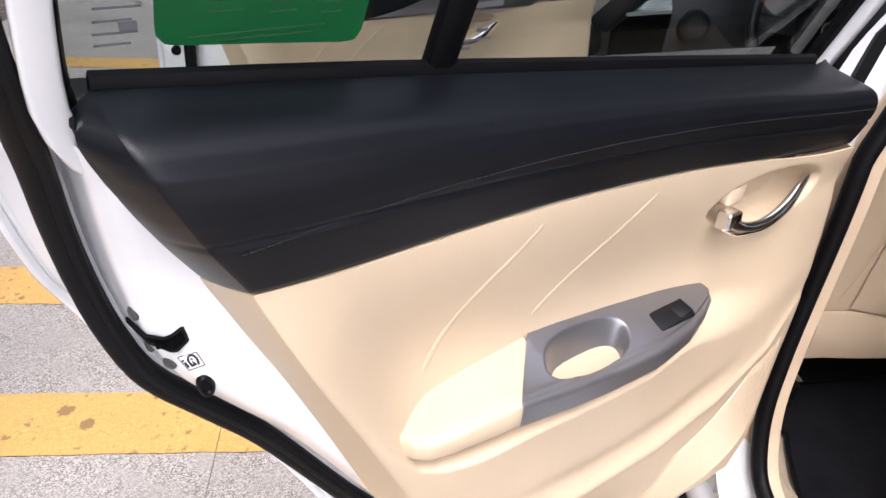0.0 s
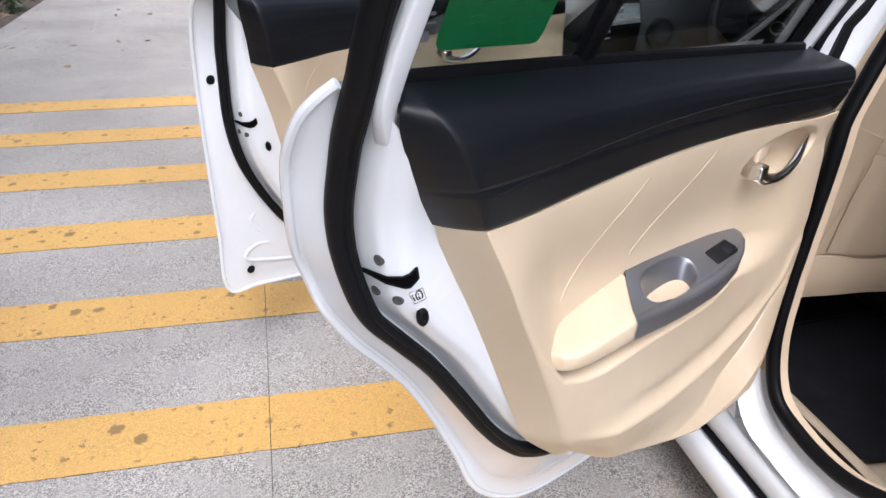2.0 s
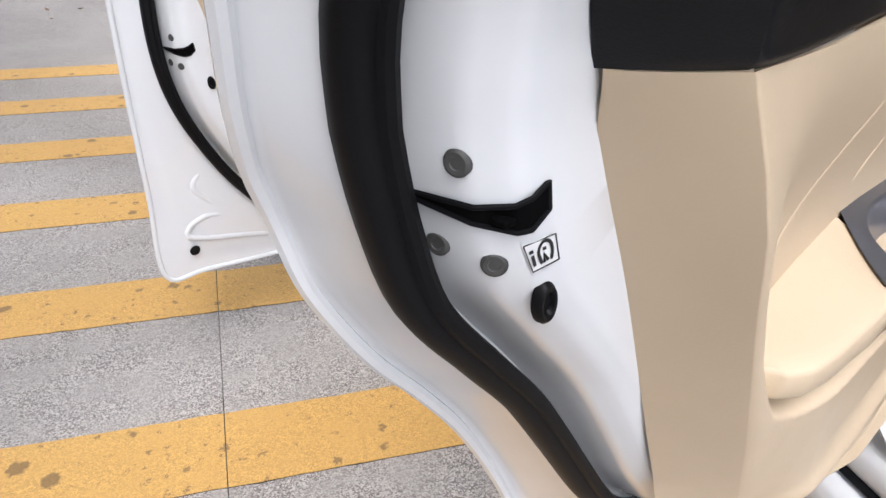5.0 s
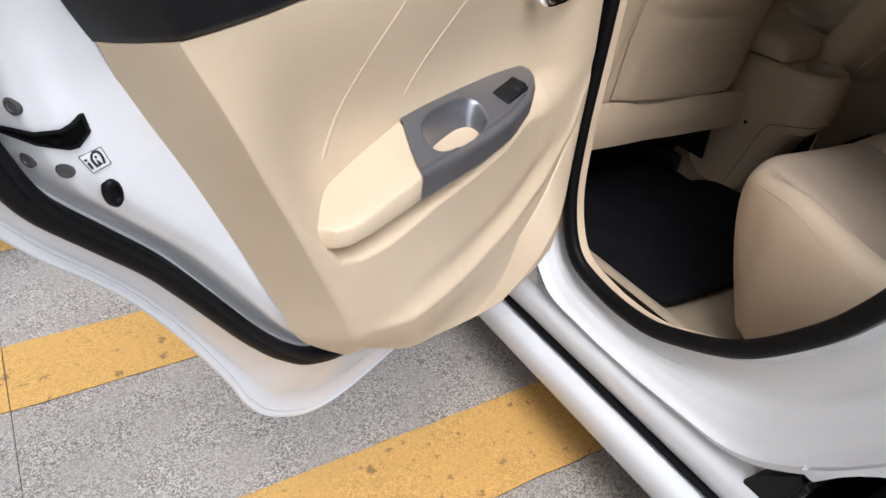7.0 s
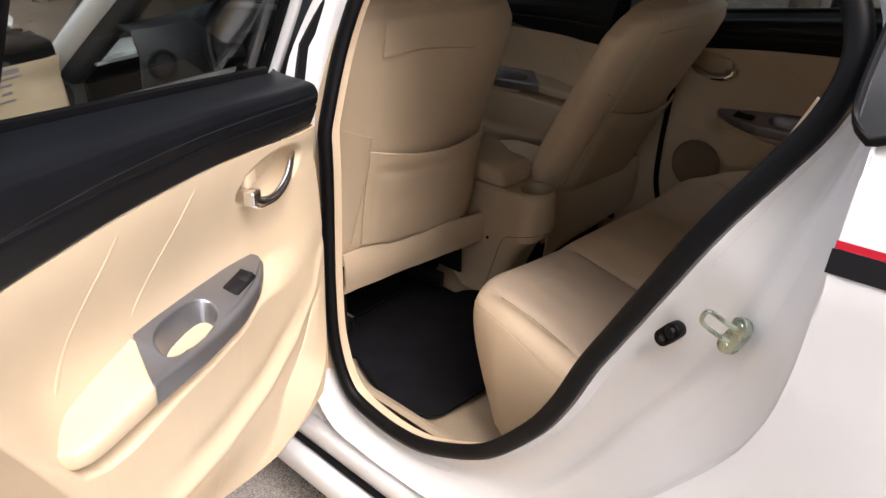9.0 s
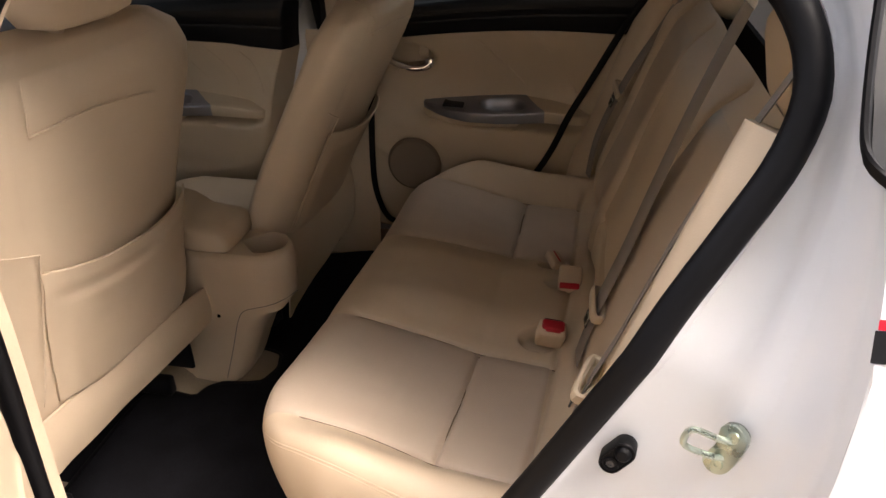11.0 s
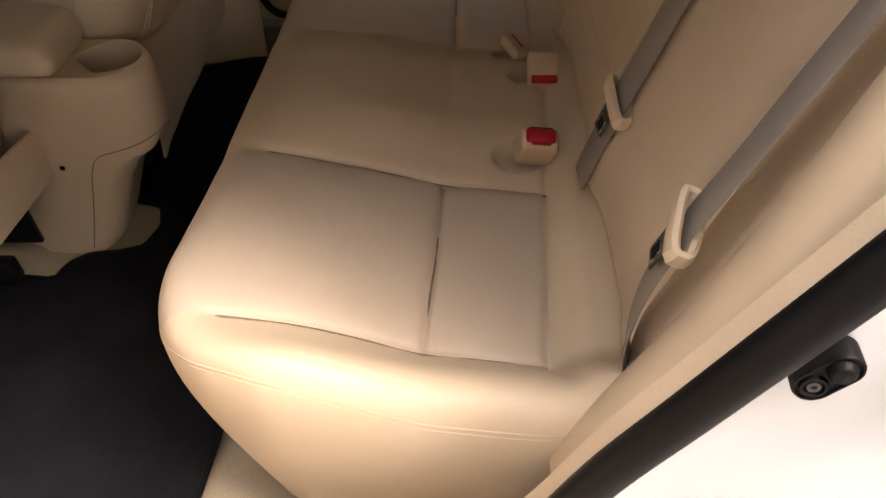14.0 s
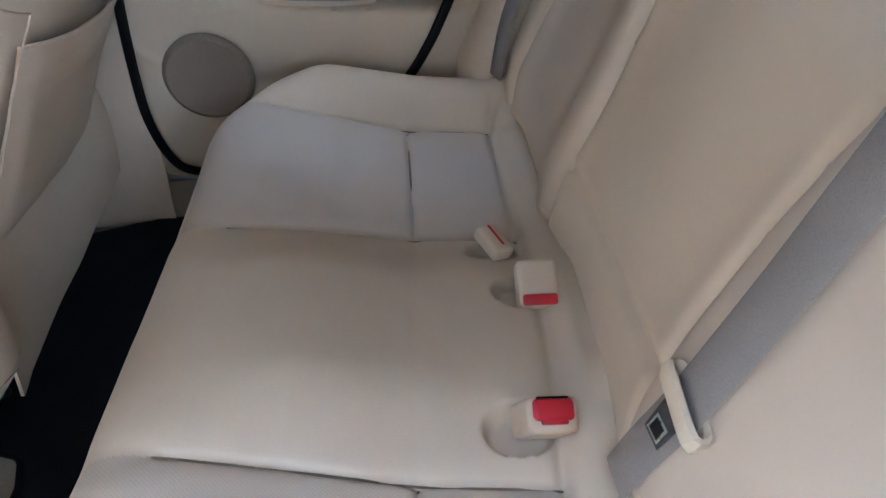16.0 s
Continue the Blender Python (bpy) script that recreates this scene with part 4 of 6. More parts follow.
    skin = np.array([[P(*p, rim_w(p[1]) - 0.007 - 0.012 * sm(0, 0.12, e)) for p, e in zip(row, er)] for row, er in zip(q, deep)])
    part("outer_panel", sheet(skin), WHITE, sh, "", 60)
    hem = bend(spec["shell_bottom"][::-1] + spec["shell_left"][1:], 150)
    part("hem", tube([P(*e, rim_w(e[1]) - 0.001) for e in hem], 0.0062, 0.0062, 8, up=P(0, 0, 1)), WHITE, sh)

    # beige lower trim: side wall, crisp crease, face
    fine = outside and spec is REAR
    n_c, n_r = (190, 170) if fine else (100, 90)
    q = coons(spec["bottom"], spec["border"], spec["front"], spec["right"], n_c, n_r)
    wall = bend(spec["left"], n_r)
    hinge_edge = bend(spec["right"], n_r) - np.array([0.045, 0])
    hu, hv = spec["handle"]
    ledge = ([0.17, 0.20, 0.25, 0.34, 0.44, 0.52, 0.60, 0.665, 0.69, 0.71, 0.74], [0.885, 0.876, 0.866, 0.850, 0.846, 0.846, 0.838, 0.832, 0.838, 0.862, 0.90])
    shelf = ([0.0, 0.2, 0.25, 0.3, 0.36, 0.5, 0.6, 0.66, 0.69, 0.74], [0.020, 0.021, 0.025, 0.031, 0.037, 0.036, 0.031, 0.025, 0.015, 0.004])
    folds = ([0.0, 0.06, 0.16, 0.28, 0.43, 0.54, 0.645], [0.84, 0.757, 0.697, 0.667, 0.657, 0.666, 0.685])
    lower = ([0.0, 0.2, 0.3, 0.5, 0.62, 0.69, 0.74], [0.020, 0.021, 0.023, 0.024, 0.021, 0.015, 0.004])
    foot = ([0.0, 0.25, 0.42, 0.6], [0.016, 0.010, -0.022, -0.038])
    low_edge = bend(spec["bottom"], 120)[::-1].T
    g = np.zeros((n_r, n_c + 9, 3))
    for i in range(n_r):
        r = i / (n_r - 1)
        for j in range(n_c):
            u, v = q[i, j]
            vv, uu = v - dv, U0(u, spec)
            up = -0.034 + 0.040 * sm(0.93, 1.12, vv) + 0.026 * sm(0.30, 0.03, u)
            up += (0.020 - up) * sm(0.24, 0.03, u) * sm(1.08, 1.0, vv)
            lip, fold, lw = np.interp(uu, *ledge), np.interp(uu, *folds), np.interp(uu, *lower)
            lw += (np.interp(uu, *shelf) - lw) * min(1, max(0, (vv - fold) / (lip - fold + 1e-6))) ** 1.5
            low = lw - 0.007 * math.exp(-(((vv - fold - 0.034) / 0.022) ** 2)) * sm(0.10, 0.20, uu) * sm(0.62, 0.45, uu)
            low -= 0.003 * math.sin(math.pi * min(1, max(0, (lip - vv) / (lip - fold + 1e-6)))) * sm(0.72, 0.55, uu)
            end = np.interp(uu, *foot)
            low += (end - low) * sm(0.0, 0.17, fold - vv) ** 0.85
            low += 0.0035 * math.exp(-(((vv - fold) / 0.010) ** 2)) * sm(0.0, 0.06, uu)
            face = up + (low - up) * sm(-0.006, 0.013 + 0.05 * sm(0.30, 0.15, uu), lip - vv)
            hx, hz = (u - hu) / 0.094, (v - hv - 0.004 + 0.10 * (u - hu)) / 0.040
            face -= 0.046 * sm(1.0, 0.6, hx * hx + hz * hz)
            d_left = np.linalg.norm(q[i, j] - q[i, 0])
            edge_w = np.interp(vv, [0.585, 0.62, 0.67, 0.72, 0.80, 0.90, 1.02, 1.06, 1.115], [-0.046, -0.026, -0.010, -0.001, 0.005, 0.009, 0.012, 0.009, 0.001])
            face = edge_w + (face - edge_w) * sm(0.0, 0.11, d_left) ** 0.8
            face -= 0.005 * math.exp(-d_left / 0.007) * sm(1.06, 0.9, vv)
            face = -0.056 + (face + 0.056) * sm(-0.004, 0.016, (v - np.interp(u, *low_edge)))
            g[i, j + 6] = P(u, v, face)
        a, b = np.array(P(*wall[i], -0.064 + 0.010 * sm(1.06, 1.11, wall[i][1] - dv))), g[i, 6]
        for k, t in enumerate((0.0, 0.04, 0.35, 0.7, 0.94, 0.985)):
            g[i, k] = a + (b - a) * t + np.array(P(0, 0, 0.003 * math.sin(math.pi * t)))
        a, b = np.array(P(*hinge_edge[i], -0.058)), g[i, n_c + 5].copy()
        for k, t in enumerate((0.08, 0.5, 1.0)):
            g[i, n_c + 6 + k] = b + (a - b) * t
    part("lower_trim", sheet(g, thick=0.003 * f), BEIGE, sh, "beige moulded door trim", 75)
    trim = np.array(g).reshape(-1, 3)

    def trim_w(u, v):
        return f * trim[((trim[:, 0] - u) ** 2 + (trim[:, 2] - v) ** 2).argmin(), 1]

    for c in spec["creases"]:
        pts = bend(c, 60)
        ww = np.convolve(np.pad([trim_w(u, v) for u, v in pts], 5, mode="edge"), np.ones(11) / 11, mode="valid")
        part("raised_seam", tube([P(u, v, w - 0.0007 - 0.002 * sm(0.10, 0.0, i / 59) - 0.002 * sm(0.90, 1.0, i / 59)) for i, ((u, v), w) in enumerate(zip(pts, ww))], 0.0042, 0.0016, 12, up=P(0, 0, 1)), BEIGE, sh)
    # black upper trim: end wall, padded face, top shelf
    n_c, n_r = 130, 60
    q = coons(spec["border"], spec["top"], spec["black_left"], spec["black_right"], n_c, n_r)
    wall = bend(spec["black_back"], n_r)
    hinge_edge = bend(spec["black_right"], n_r) - np.array([0.035, 0])
    roll = ([0, 0.03, 0.28, 0.335, 0.350, 0.362, 0.376, 0.39, 0.5, 0.62, 0.73, 0.81, 0.86, 0.90, 0.935, 0.955, 0.97, 1.0], [0.001, 0.006, 0.0165, 0.0185, 0.0175, 0.0165, 0.0175, 0.0195, 0.0235, 0.0248, 0.0222, 0.0165, 0.0095, 0.0005, -0.0125, -0.0215, -0.030, -0.042])
    g = np.zeros((n_r, n_c + 10, 3))
    for i in range(n_r):
        r = i / (n_r - 1)
        for j in range(n_c):
            d_end = np.linalg.norm(q[i, j] - q[i, 0])
            g[i, j + 7] = P(*q[i, j], np.interp(r, *roll) + 0.016 * sm(0.35, 0.0, q[i, j][0]) * sm(1.0, 0.75, r) - 0.003 * math.exp(-d_end / 0.008))
        a, b = np.array(P(*wall[i], -0.060 + 0.040 * r)), g[i, 7]
        for k, t in enumerate((0.0, 0.05, 0.3, 0.6, 0.85, 0.94, 0.985)):
            g[i, k] = a + (b - a) * t + np.array(P(0.004, 0, 0)) * math.sin(math.pi * t)
        a, b = np.array(P(*hinge_edge[i], -0.05)), g[i, n_c + 6].copy()
        for k, t in enumerate((0.08, 0.5, 1.0)):
            g[i, n_c + 7 + k] = b + (a - b) * t
    part("upper_trim", sheet(g, thick=0.003 * f), BLACK_SOFT, sh, "black soft-touch upper door trim", 55)
    up_pts = np.array(g).reshape(-1, 3)
    st = bend(spec["stitch"], 120)
    stitch = []
    for k, (u, v) in enumerate(st):
        w = f * up_pts[((up_pts[:, 0] - u) ** 2 + (up_pts[:, 2] - v) ** 2).argmin(), 1]
        stitch.append(tube([P(u - 0.0026, v, w + 0.0006), P(u + 0.0026, v, w + 0.0004)], 0.0007, 0.0005, 5, up=P(0, 0, 1)))
    part("stitching", join(*stitch), THREAD, sh, "fine grey stitches")
    part("window_felt", tube([P(u, v + 0.001, -0.049) for u, v in bend(spec["top"], 40)], 0.006, 0.011, 8, up=P(0, 1, 0)), RUBBER, sh)

    # armrest: shelf, rounded front, underside
    a0, _, _, a3 = spec["arm"]
    k = (a0 - a3) / 0.53
    U = lambda u: a3 + (u - 0.205) * k
    tops = ([0.20, 0.27, 0.38, 0.47, 0.52, 0.60, 0.66, 0.70, 0.714], [0.899, 0.905, 0.915, 0.921, 0.922, 0.909, 0.895, 0.885, 0.882])
    ridge = ([0.20, 0.22, 0.27, 0.33, 0.43, 0.52, 0.575, 0.63, 0.67, 0.695, 0.714], [0.897, 0.897, 0.892, 0.888, 0.886, 0.891, 0.895, 0.888, 0.880, 0.875, 0.877])
    lowv = ([0.20, 0.24, 0.27, 0.34, 0.44, 0.52, 0.58, 0.66, 0.695, 0.714], [0.884, 0.876, 0.868, 0.856, 0.853, 0.857, 0.860, 0.854, 0.850, 0.852])
    reach = ([0.20, 0.22, 0.25, 0.29, 0.36, 0.50, 0.60, 0.66, 0.685, 0.70, 0.709, 0.714], [-0.018, 0.004, 0.020, 0.034, 0.043, 0.042, 0.036, 0.029, 0.022, 0.010, -0.006, -0.020])

    def arm_section(u, drop=0.0):
        vt, vr, vb, wo = (np.interp(u, *t) + dv for t in (tops, ridge, lowv, reach))
        wo -= dv
        wo -= 0.006 * min(1.0, drop / 0.03)
        return [(-0.036, vt - drop), (wo - 0.018, vr + 0.003 - drop), (wo - 0.004, vr + 0.0012 - drop), (wo - 0.0012, vr - 0.0008 - drop * 0.7), (wo, vr - 0.004 - drop * 0.5), (wo - 0.002, vb + 0.004), (wo - 0.0035, vb + 0.0010), (wo - 0.008, vb - 0.001), (wo * 0.4 - 0.014, vb - 0.003), (-0.036, vb - 0.003)]

    us = np.r_[0.714 - 0.040 * np.linspace(0, 1, 26) ** 1.6, np.linspace(0.668, 0.205, 90)]
    rings = []
    for u in us:
        drop = 0.045 * sm(0.522, 0.498, u)
        rings.append([P(U(u), v, w) for w, v in arm_section(u, drop)])
    part("armrest", loft(rings), BEIGE, sh, "beige padded armrest", 42)
    ul0, ul1 = 0.517, 0.578
    # grey panel with the pull recess and the window switch
    n, mm = (70, 240) if outside and rear else (40, 130)
    g = np.zeros((n, mm, 3))
    deep = np.zeros((n, mm))
    for j in range(mm):
        for i in range(n):
            t = i / (n - 1)
            left = ul0 + (ul1 - ul0) * min(1.0, t / 0.66)
            u = left + (0.208 - left) * j / (mm - 1)
            sec = np.array(arm_section(u)[:7])
            s = np.r_[0, np.cumsum(np.linalg.norm(np.diff(sec, axis=0), axis=1))]
            w, v = (np.interp(t * s[-1], s, sec[:, c]) for c in (0, 1))
            cut_t = (t * s[-1] - 0.042) / 0.031
            e = abs((u - 0.450 - 0.012 * cut_t) / 0.070) ** 2.6 + abs(cut_t) ** 2.6
            deep[i, j] = e
            v -= 0.040 * sm(1.0, 0.36, e) if t < 0.75 else 0
            g[i, j] = P(U(u), v, w + 0.0022)
            if t < 0.62:
                g[i, j, 2] += 0.0022
    keep = np.array([[not (deep[i, j] < 0.42 and i < n * 0.75) for j in range(mm)] for i in range(n)])
    panel = part("switch_panel", sheet(g, mask=keep), SILVER, sh, "grey metallic switch panel with a pull recess", 50)
    cu = [P(U(0.452 + 0.062 * math.cos(t)), 0.873 + dv - 0.006 * math.sin(t), -0.002 + 0.034 * math.sin(t)) for t in np.linspace(0, 2 * np.pi, 24, endpoint=False)]
    part("recess_floor", (np.array(cu + [P(U(0.452), 0.871 + dv, -0.004)]), [(i, (i + 1) % 24, 24) for i in range(24)]), BEIGE, panel, "beige recess floor")
    for du2 in ((0.0,) if spec is REAR else (-0.03, 0.035)):
        base = rbox((U(0.304 + du2), f * 0.006, 0.8985 + dv), (0.064, 0.031, 0.008), 0.003, 2, (-14 * f, 4, 0))
        part("window_switch", base, BLACK_PLASTIC, panel, "black window switch")
        part("rocker_key", rbox((U(0.288 + du2), f * 0.006, 0.9025 + dv), (0.027, 0.025, 0.006), 0.002, 2, (-14 * f, 14, 0)), BLACK_PLASTIC, panel, "black rocker key")
    # handle: chrome lever and lock tab
    lever = bend([(hu + 0.082, hv - 0.012), (hu + 0.058, hv - 0.026), (hu + 0.018, hv - 0.028), (hu - 0.028, hv - 0.014), (hu - 0.060, hv + 0.006), (hu - 0.081, hv + 0.017)], 30)
    rr = np.interp(np.linspace(0, 1, 30), [0, 0.12, 0.25, 0.7, 1], [0.012, 0.012, 0.009, 0.0095, 0.006])
    hd = part("door_handle", tube([P(u, v, 0.009 + 0.012 * math.sin(math.pi * i / 29)) for i, (u, v) in enumerate(lever)], rr * 0.75, rr, 12, up=P(0, 1, 0)), CHROME, sh, "chrome inner door handle")
    part("handle_end", rbox(P(hu + 0.074, hv - 0.012, 0.008), (0.027, 0.022, 0.026), 0.004, 3), CHROME, hd)
    part("lock_tab", rbox(P(hu + 0.058, hv + 0.021, -0.008), (0.034, 0.020, 0.040), 0.006, 3), BEIGE_PLASTIC, hd, "beige lock tab")
    # speaker ribs low by the hinge
    if spec is REAR and outside:
        run = bend([(0.006, 0.80), (0.008, 0.70), (0.012, 0.60), (0.03, 0.535), (0.09, 0.492), (0.19, 0.478), (0.30, 0.482), (0.37, 0.495)], 60)
        high = bend([(0.050, 0.775), (0.085, 0.715), (0.135, 0.660), (0.20, 0.618), (0.28, 0.588), (0.37, 0.570)], 60)
        low_run = run + np.array([0.012, 0.010])
        for k2 in range(20):
            pts = (low_run + (high - low_run) * (k2 / 19))[3 + k2 // 5 : 57 - int(k2 * 0.9)]
            taper = np.minimum(1.0, np.minimum(np.arange(len(pts)), np.arange(len(pts))[::-1]) / 8.0 + 0.05)
            part("speaker_rib", tube([P(u, v, trim_w(u, v) - 0.0003) for u, v in pts], 0.0022 * taper, 0.0026 * taper, 6, up=P(0, 0, 1)), BEIGE, sh)
    # rubber seal, latch, plugs
    sl = bend(spec["seal"], 110)
    part("door_seal", tube([P(u, v, surface(u, v) + 0.008 + (top_w(v) - surface(u, v) - 0.008) * sm(1.22 + dv, 1.30 + dv, v)) for u, v in sl], 0.0130, 0.014, 12, up=P(0, 0, 1), square=2.4), RUBBER, sh, "black rubber door seal")
    part("seal_lip", tube([P(u - 0.006, v, surface(u + 0.012, v) + 0.022 + (top_w(v) - surface(u + 0.012, v) - 0.010) * sm(1.20 + dv, 1.29 + dv, v)) for u, v in sl], 0.006, 0.005, 8, up=P(0, 0, 1)), RUBBER, sh)
    lu, lv = spec["latch"]

    def at_w(v, w):
        """The place on the wall inside the seal with this depth."""
        us = np.linspace(lu + 0.045, lu - 0.03, 150)
        k = np.argmin([abs(surface(u, v) - lean_in(v) - w) for u in us])
        return us[k]

    # latch mouth: one arm on the plateau, one down the wall; a black sheet stands for the shade of the opening
    tip = (at_w(lv + 0.004, -0.1215), lv + 0.004, -0.1215)
    tops = np.array([(lu - 0.013, lv + 0.017, -0.065), (lu - 0.004, lv + 0.011, -0.066), (at_w(lv + 0.007, -0.071), lv + 0.007, -0.071), (at_w(lv + 0.0045, -0.086), lv + 0.0045, -0.086), tip])
    lows = np.array([(lu - 0.0155, lv + 0.002, -0.065), (lu - 0.006, lv - 0.007, -0.067), (at_w(lv - 0.009, -0.072), lv - 0.009, -0.072), (at_w(lv - 0.005, -0.088), lv - 0.005, -0.088), (tip[0], tip[1] - 0.003, tip[2])])
    out_n = np.array([(0.0, 0, 0.0012), (0.0003, 0, 0.0012), (0.0013, 0, 0.0012), (0.002, 0, 0.0005), (0.002, 0, 0.0005)])
    lin = lambda p: np.stack([np.interp(np.linspace(0, 4, 33), np.arange(5), p[:, a]) for a in range(3)], 1)
    mouth = np.array([[P(*p) for p in lin(tops + (lows - tops) * t + out_n)] for t in np.linspace(0, 1, 6)])
    lt = part("latch", sheet(mouth), HOLE_SHADE, sh, "latch mouth as a black sheet, its shade put into colour")
    loop_pts = [P(*p) for p in lin(tops + out_n)] + [P(*p) for p in lin(lows + out_n)[::-1]]
    part("latch_rim", tube(loop_pts, 0.0016, 0.0016, 6, closed=True, up=P(0.5, 0, 0.8)), RUBBER, lt)
    part("latch_catch", rbox(P(lu + 0.006, lv - 0.001, -0.074), (0.008, 0.010, 0.004), 0.001, 1), HOLE_SHADE, lt)
    for dv2, w in ((0.027, -0.092), (-0.027, -0.113), (-0.031, -0.084)):
        su = at_w(lv + dv2, w)
        slope = (surface(su - 0.003, lv + dv2) - surface(su + 0.003, lv + dv2)) / 0.006
        nrm = np.array([slope, 1.0]) / math.hypot(slope, 1.0)
        c = lathe([(0, 0.0016), (0.003, 0.0016), (0.0034, 0.0024), (0.0055, 0.0024), (0.0072, 0.0010), (0.0072, -0.003)], 20, 1)
        part("screw", (np.array([P(su + a * nrm[1] + b * nrm[0], lv + dv2 + cc, surface(su, lv + dv2) - a * nrm[0] + b * nrm[1]) for a, b, cc in c[0]]), c[1]), SCREW_GREY, sh)
    pu, pv = spec["plug"]
    c = lathe([(0, 0.0015), (0.005, 0.0015), (0.0062, 0.0040), (0.0085, 0.0045), (0.0105, 0.002), (0.0108, -0.002)], 24, 1)
    part("rubber_plug", (np.array([P(pu + a * 0.78, pv + cc * 1.3 + a * 0.2, surface(pu, pv) + 0.0015 + b) for a, b, cc in c[0]]), c[1]), RUBBER, sh)
    if spec is REAR and outside:
        def S(a, b, o):
            """A place on the label, a and b from -1 to 1."""
            p, q = (a + 1) / 2, (b + 1) / 2
            lo = np.array([0.895, 1.002]) * (1 - p) + np.array([0.881, 1.007]) * p
            hi = np.array([0.903, 1.020]) * (1 - p) + np.array([0.887, 1.025]) * p
            u, v = lo + (hi - lo) * q
            return P(u, v, surface(u, v) + o)

        lab = part("child_lock_label", sheet(np.array([[S(a, b, 0.0014) for a in (-1, -0.3, 0.3, 1)] for b in (-1, -0.4, 0.2, 1)])), LABEL, sh, "small white label with a dark pictogram")
        for pts in ([(-0.72, -0.55), (-0.72, 0.15)], [(-0.85, 0.45), (-0.6, 0.45)], [(-0.25, -0.6), (-0.3, 0.2), (0.05, 0.75), (0.5, 0.7), (0.62, 0.1), (0.45, -0.6)], [(-0.05, -0.6), (0.05, 0.0), (0.2, -0.55)], [(0.02, 0.32), (0.22, 0.32)], [(-0.96, -0.93), (0.96, -0.93)], [(-0.96, 0.93), (0.96, 0.93)], [(-0.96, -0.93), (-0.96, 0.93)], [(0.96, -0.93), (0.96, 0.93)]):
            part("label_mark", tube([S(a, b, 0.0019) for a, b in (bend(pts, 16) if len(pts) > 3 else pts)], 0.0011 if abs(pts[0][0]) < 0.9 else 0.0003, 0.0004, 5, up=P(0, 0, 1)), INK_DARK, lab)
    if spec is FRONT:
        for u, v in ((1.165, 0.948), (1.122, 0.347), (1.150, 1.175)):
            c = lathe([(0, 0.003), (0.009, 0.004), (0.013, 0.001)], 16, 1)
            part("rubber_plug", (np.array([P(u + a, v + cc, rim_w(v) + 0.010 + b) for a, b, cc in c[0]]), c[1]), RUBBER, sh)
        for poly in ([(1.10, 0.50), (1.02, 0.42), (1.0, 0.46), (1.03, 0.53), (1.07, 0.54)], [(1.13, 0.385), (0.99, 0.345), (0.9, 0.325), (0.88, 0.35), (0.99, 0.405), (1.09, 0.425)]):
            pts = bend(poly, 40, True)
            part("pressed_bead", tube([P(u, v, max(surface(u, v) - 0.012, rim_w(v) + 0.008) if u < 1.0 else rim_w(v) + 0.010) for u, v in pts], 0.007, 0.003, 8, closed=True, up=P(0, 0, 1)), WHITE, sh)
        part("arc_trim", sheet(np.array([[P(u, v, 0.012 + 0.010 * sm(0, 0.5, (v - 1.018) / 0.06)) for u in np.linspace(0.72, 0.0, 30) for v in (1.021 + t * 0.062 * (sm(0.72, 0.45, u)),)] for t in np.linspace(0, 1, 8)]), thick=0.003), SILVER, sh, "dark silver trim arc")
    # window frame, glass, divider
    fr = bend(spec["frame"], 70)
    part("window_frame", tube([P(u, v, -0.013 + 0.50 * (v - 1.30) - 0.012 * sm(1.24, 1.19, v) if u > 0.7 and rear else tumble(v) + 0.016) for u, v in fr], spec["frame_half"], 0.009, 16, up=P(0, 0.3, 1), square=5), WHITE, sh, "white painted window frame")
    part("glass_run", tube([P(u + (1 if u < 0.3 else -1) * spec["frame_half"] * (0.9 if v < 1.36 else 0.4), v - 0.014 * sm(1.3, 1.42, v), tumble(v) - 0.004) for u, v in fr], 0.009, 0.010, 8, up=P(0, 0.3, 1)), RUBBER, sh)
    if spec is REAR:
        part("divider_bar", tube([P(0.646 - 0.004 * t, 1.246 + 0.204 * t, tumble(1.246 + 0.204 * t) + 0.012) for t in np.linspace(0, 1, 10)], 0.0165, 0.009, 10, up=P(0, 0, 1), square=3), RUBBER, sh, "black window divider bar")
    lo, hi = (bend(c, 24) for c in spec["glass"])
    g = np.array([[P(*(a + (b - a) * t), tumble((a + (b - a) * t)[1]) - 0.008) for a, b in zip(lo, hi)] for t in np.linspace(0, 1, 10)])
    gl = part("window_pane", sheet(g, thick=0.004 * f), GLASS if outside else GLASS_TINT, sh, "clear side window glass")
    gl.visible_shadow = not outside
    if outside and spec is REAR:
        W = lambda v: tumble(v) - 0.0055
        pts = bend([(0.882, 1.306), (0.876, 1.299), (0.866, 1.297), (0.80, 1.291), (0.735, 1.285), (0.725, 1.286), (0.721, 1.293), (0.719, 1.33), (0.719, 1.364), (0.722, 1.371), (0.73, 1.374), (0.80, 1.380), (0.866, 1.386), (0.875, 1.386), (0.88, 1.378), (0.882, 1.34)], 48, True)
        cu, cv = pts.mean(0)
        stk = part("window_sticker", (np.array([P(u, v, W(v)) for u, v in pts] + [P(cu, cv, W(cv))]), [(i, (i + 1) % 48, 48) for i in range(48)]), STICKER, sh, "green paper label on the glass")
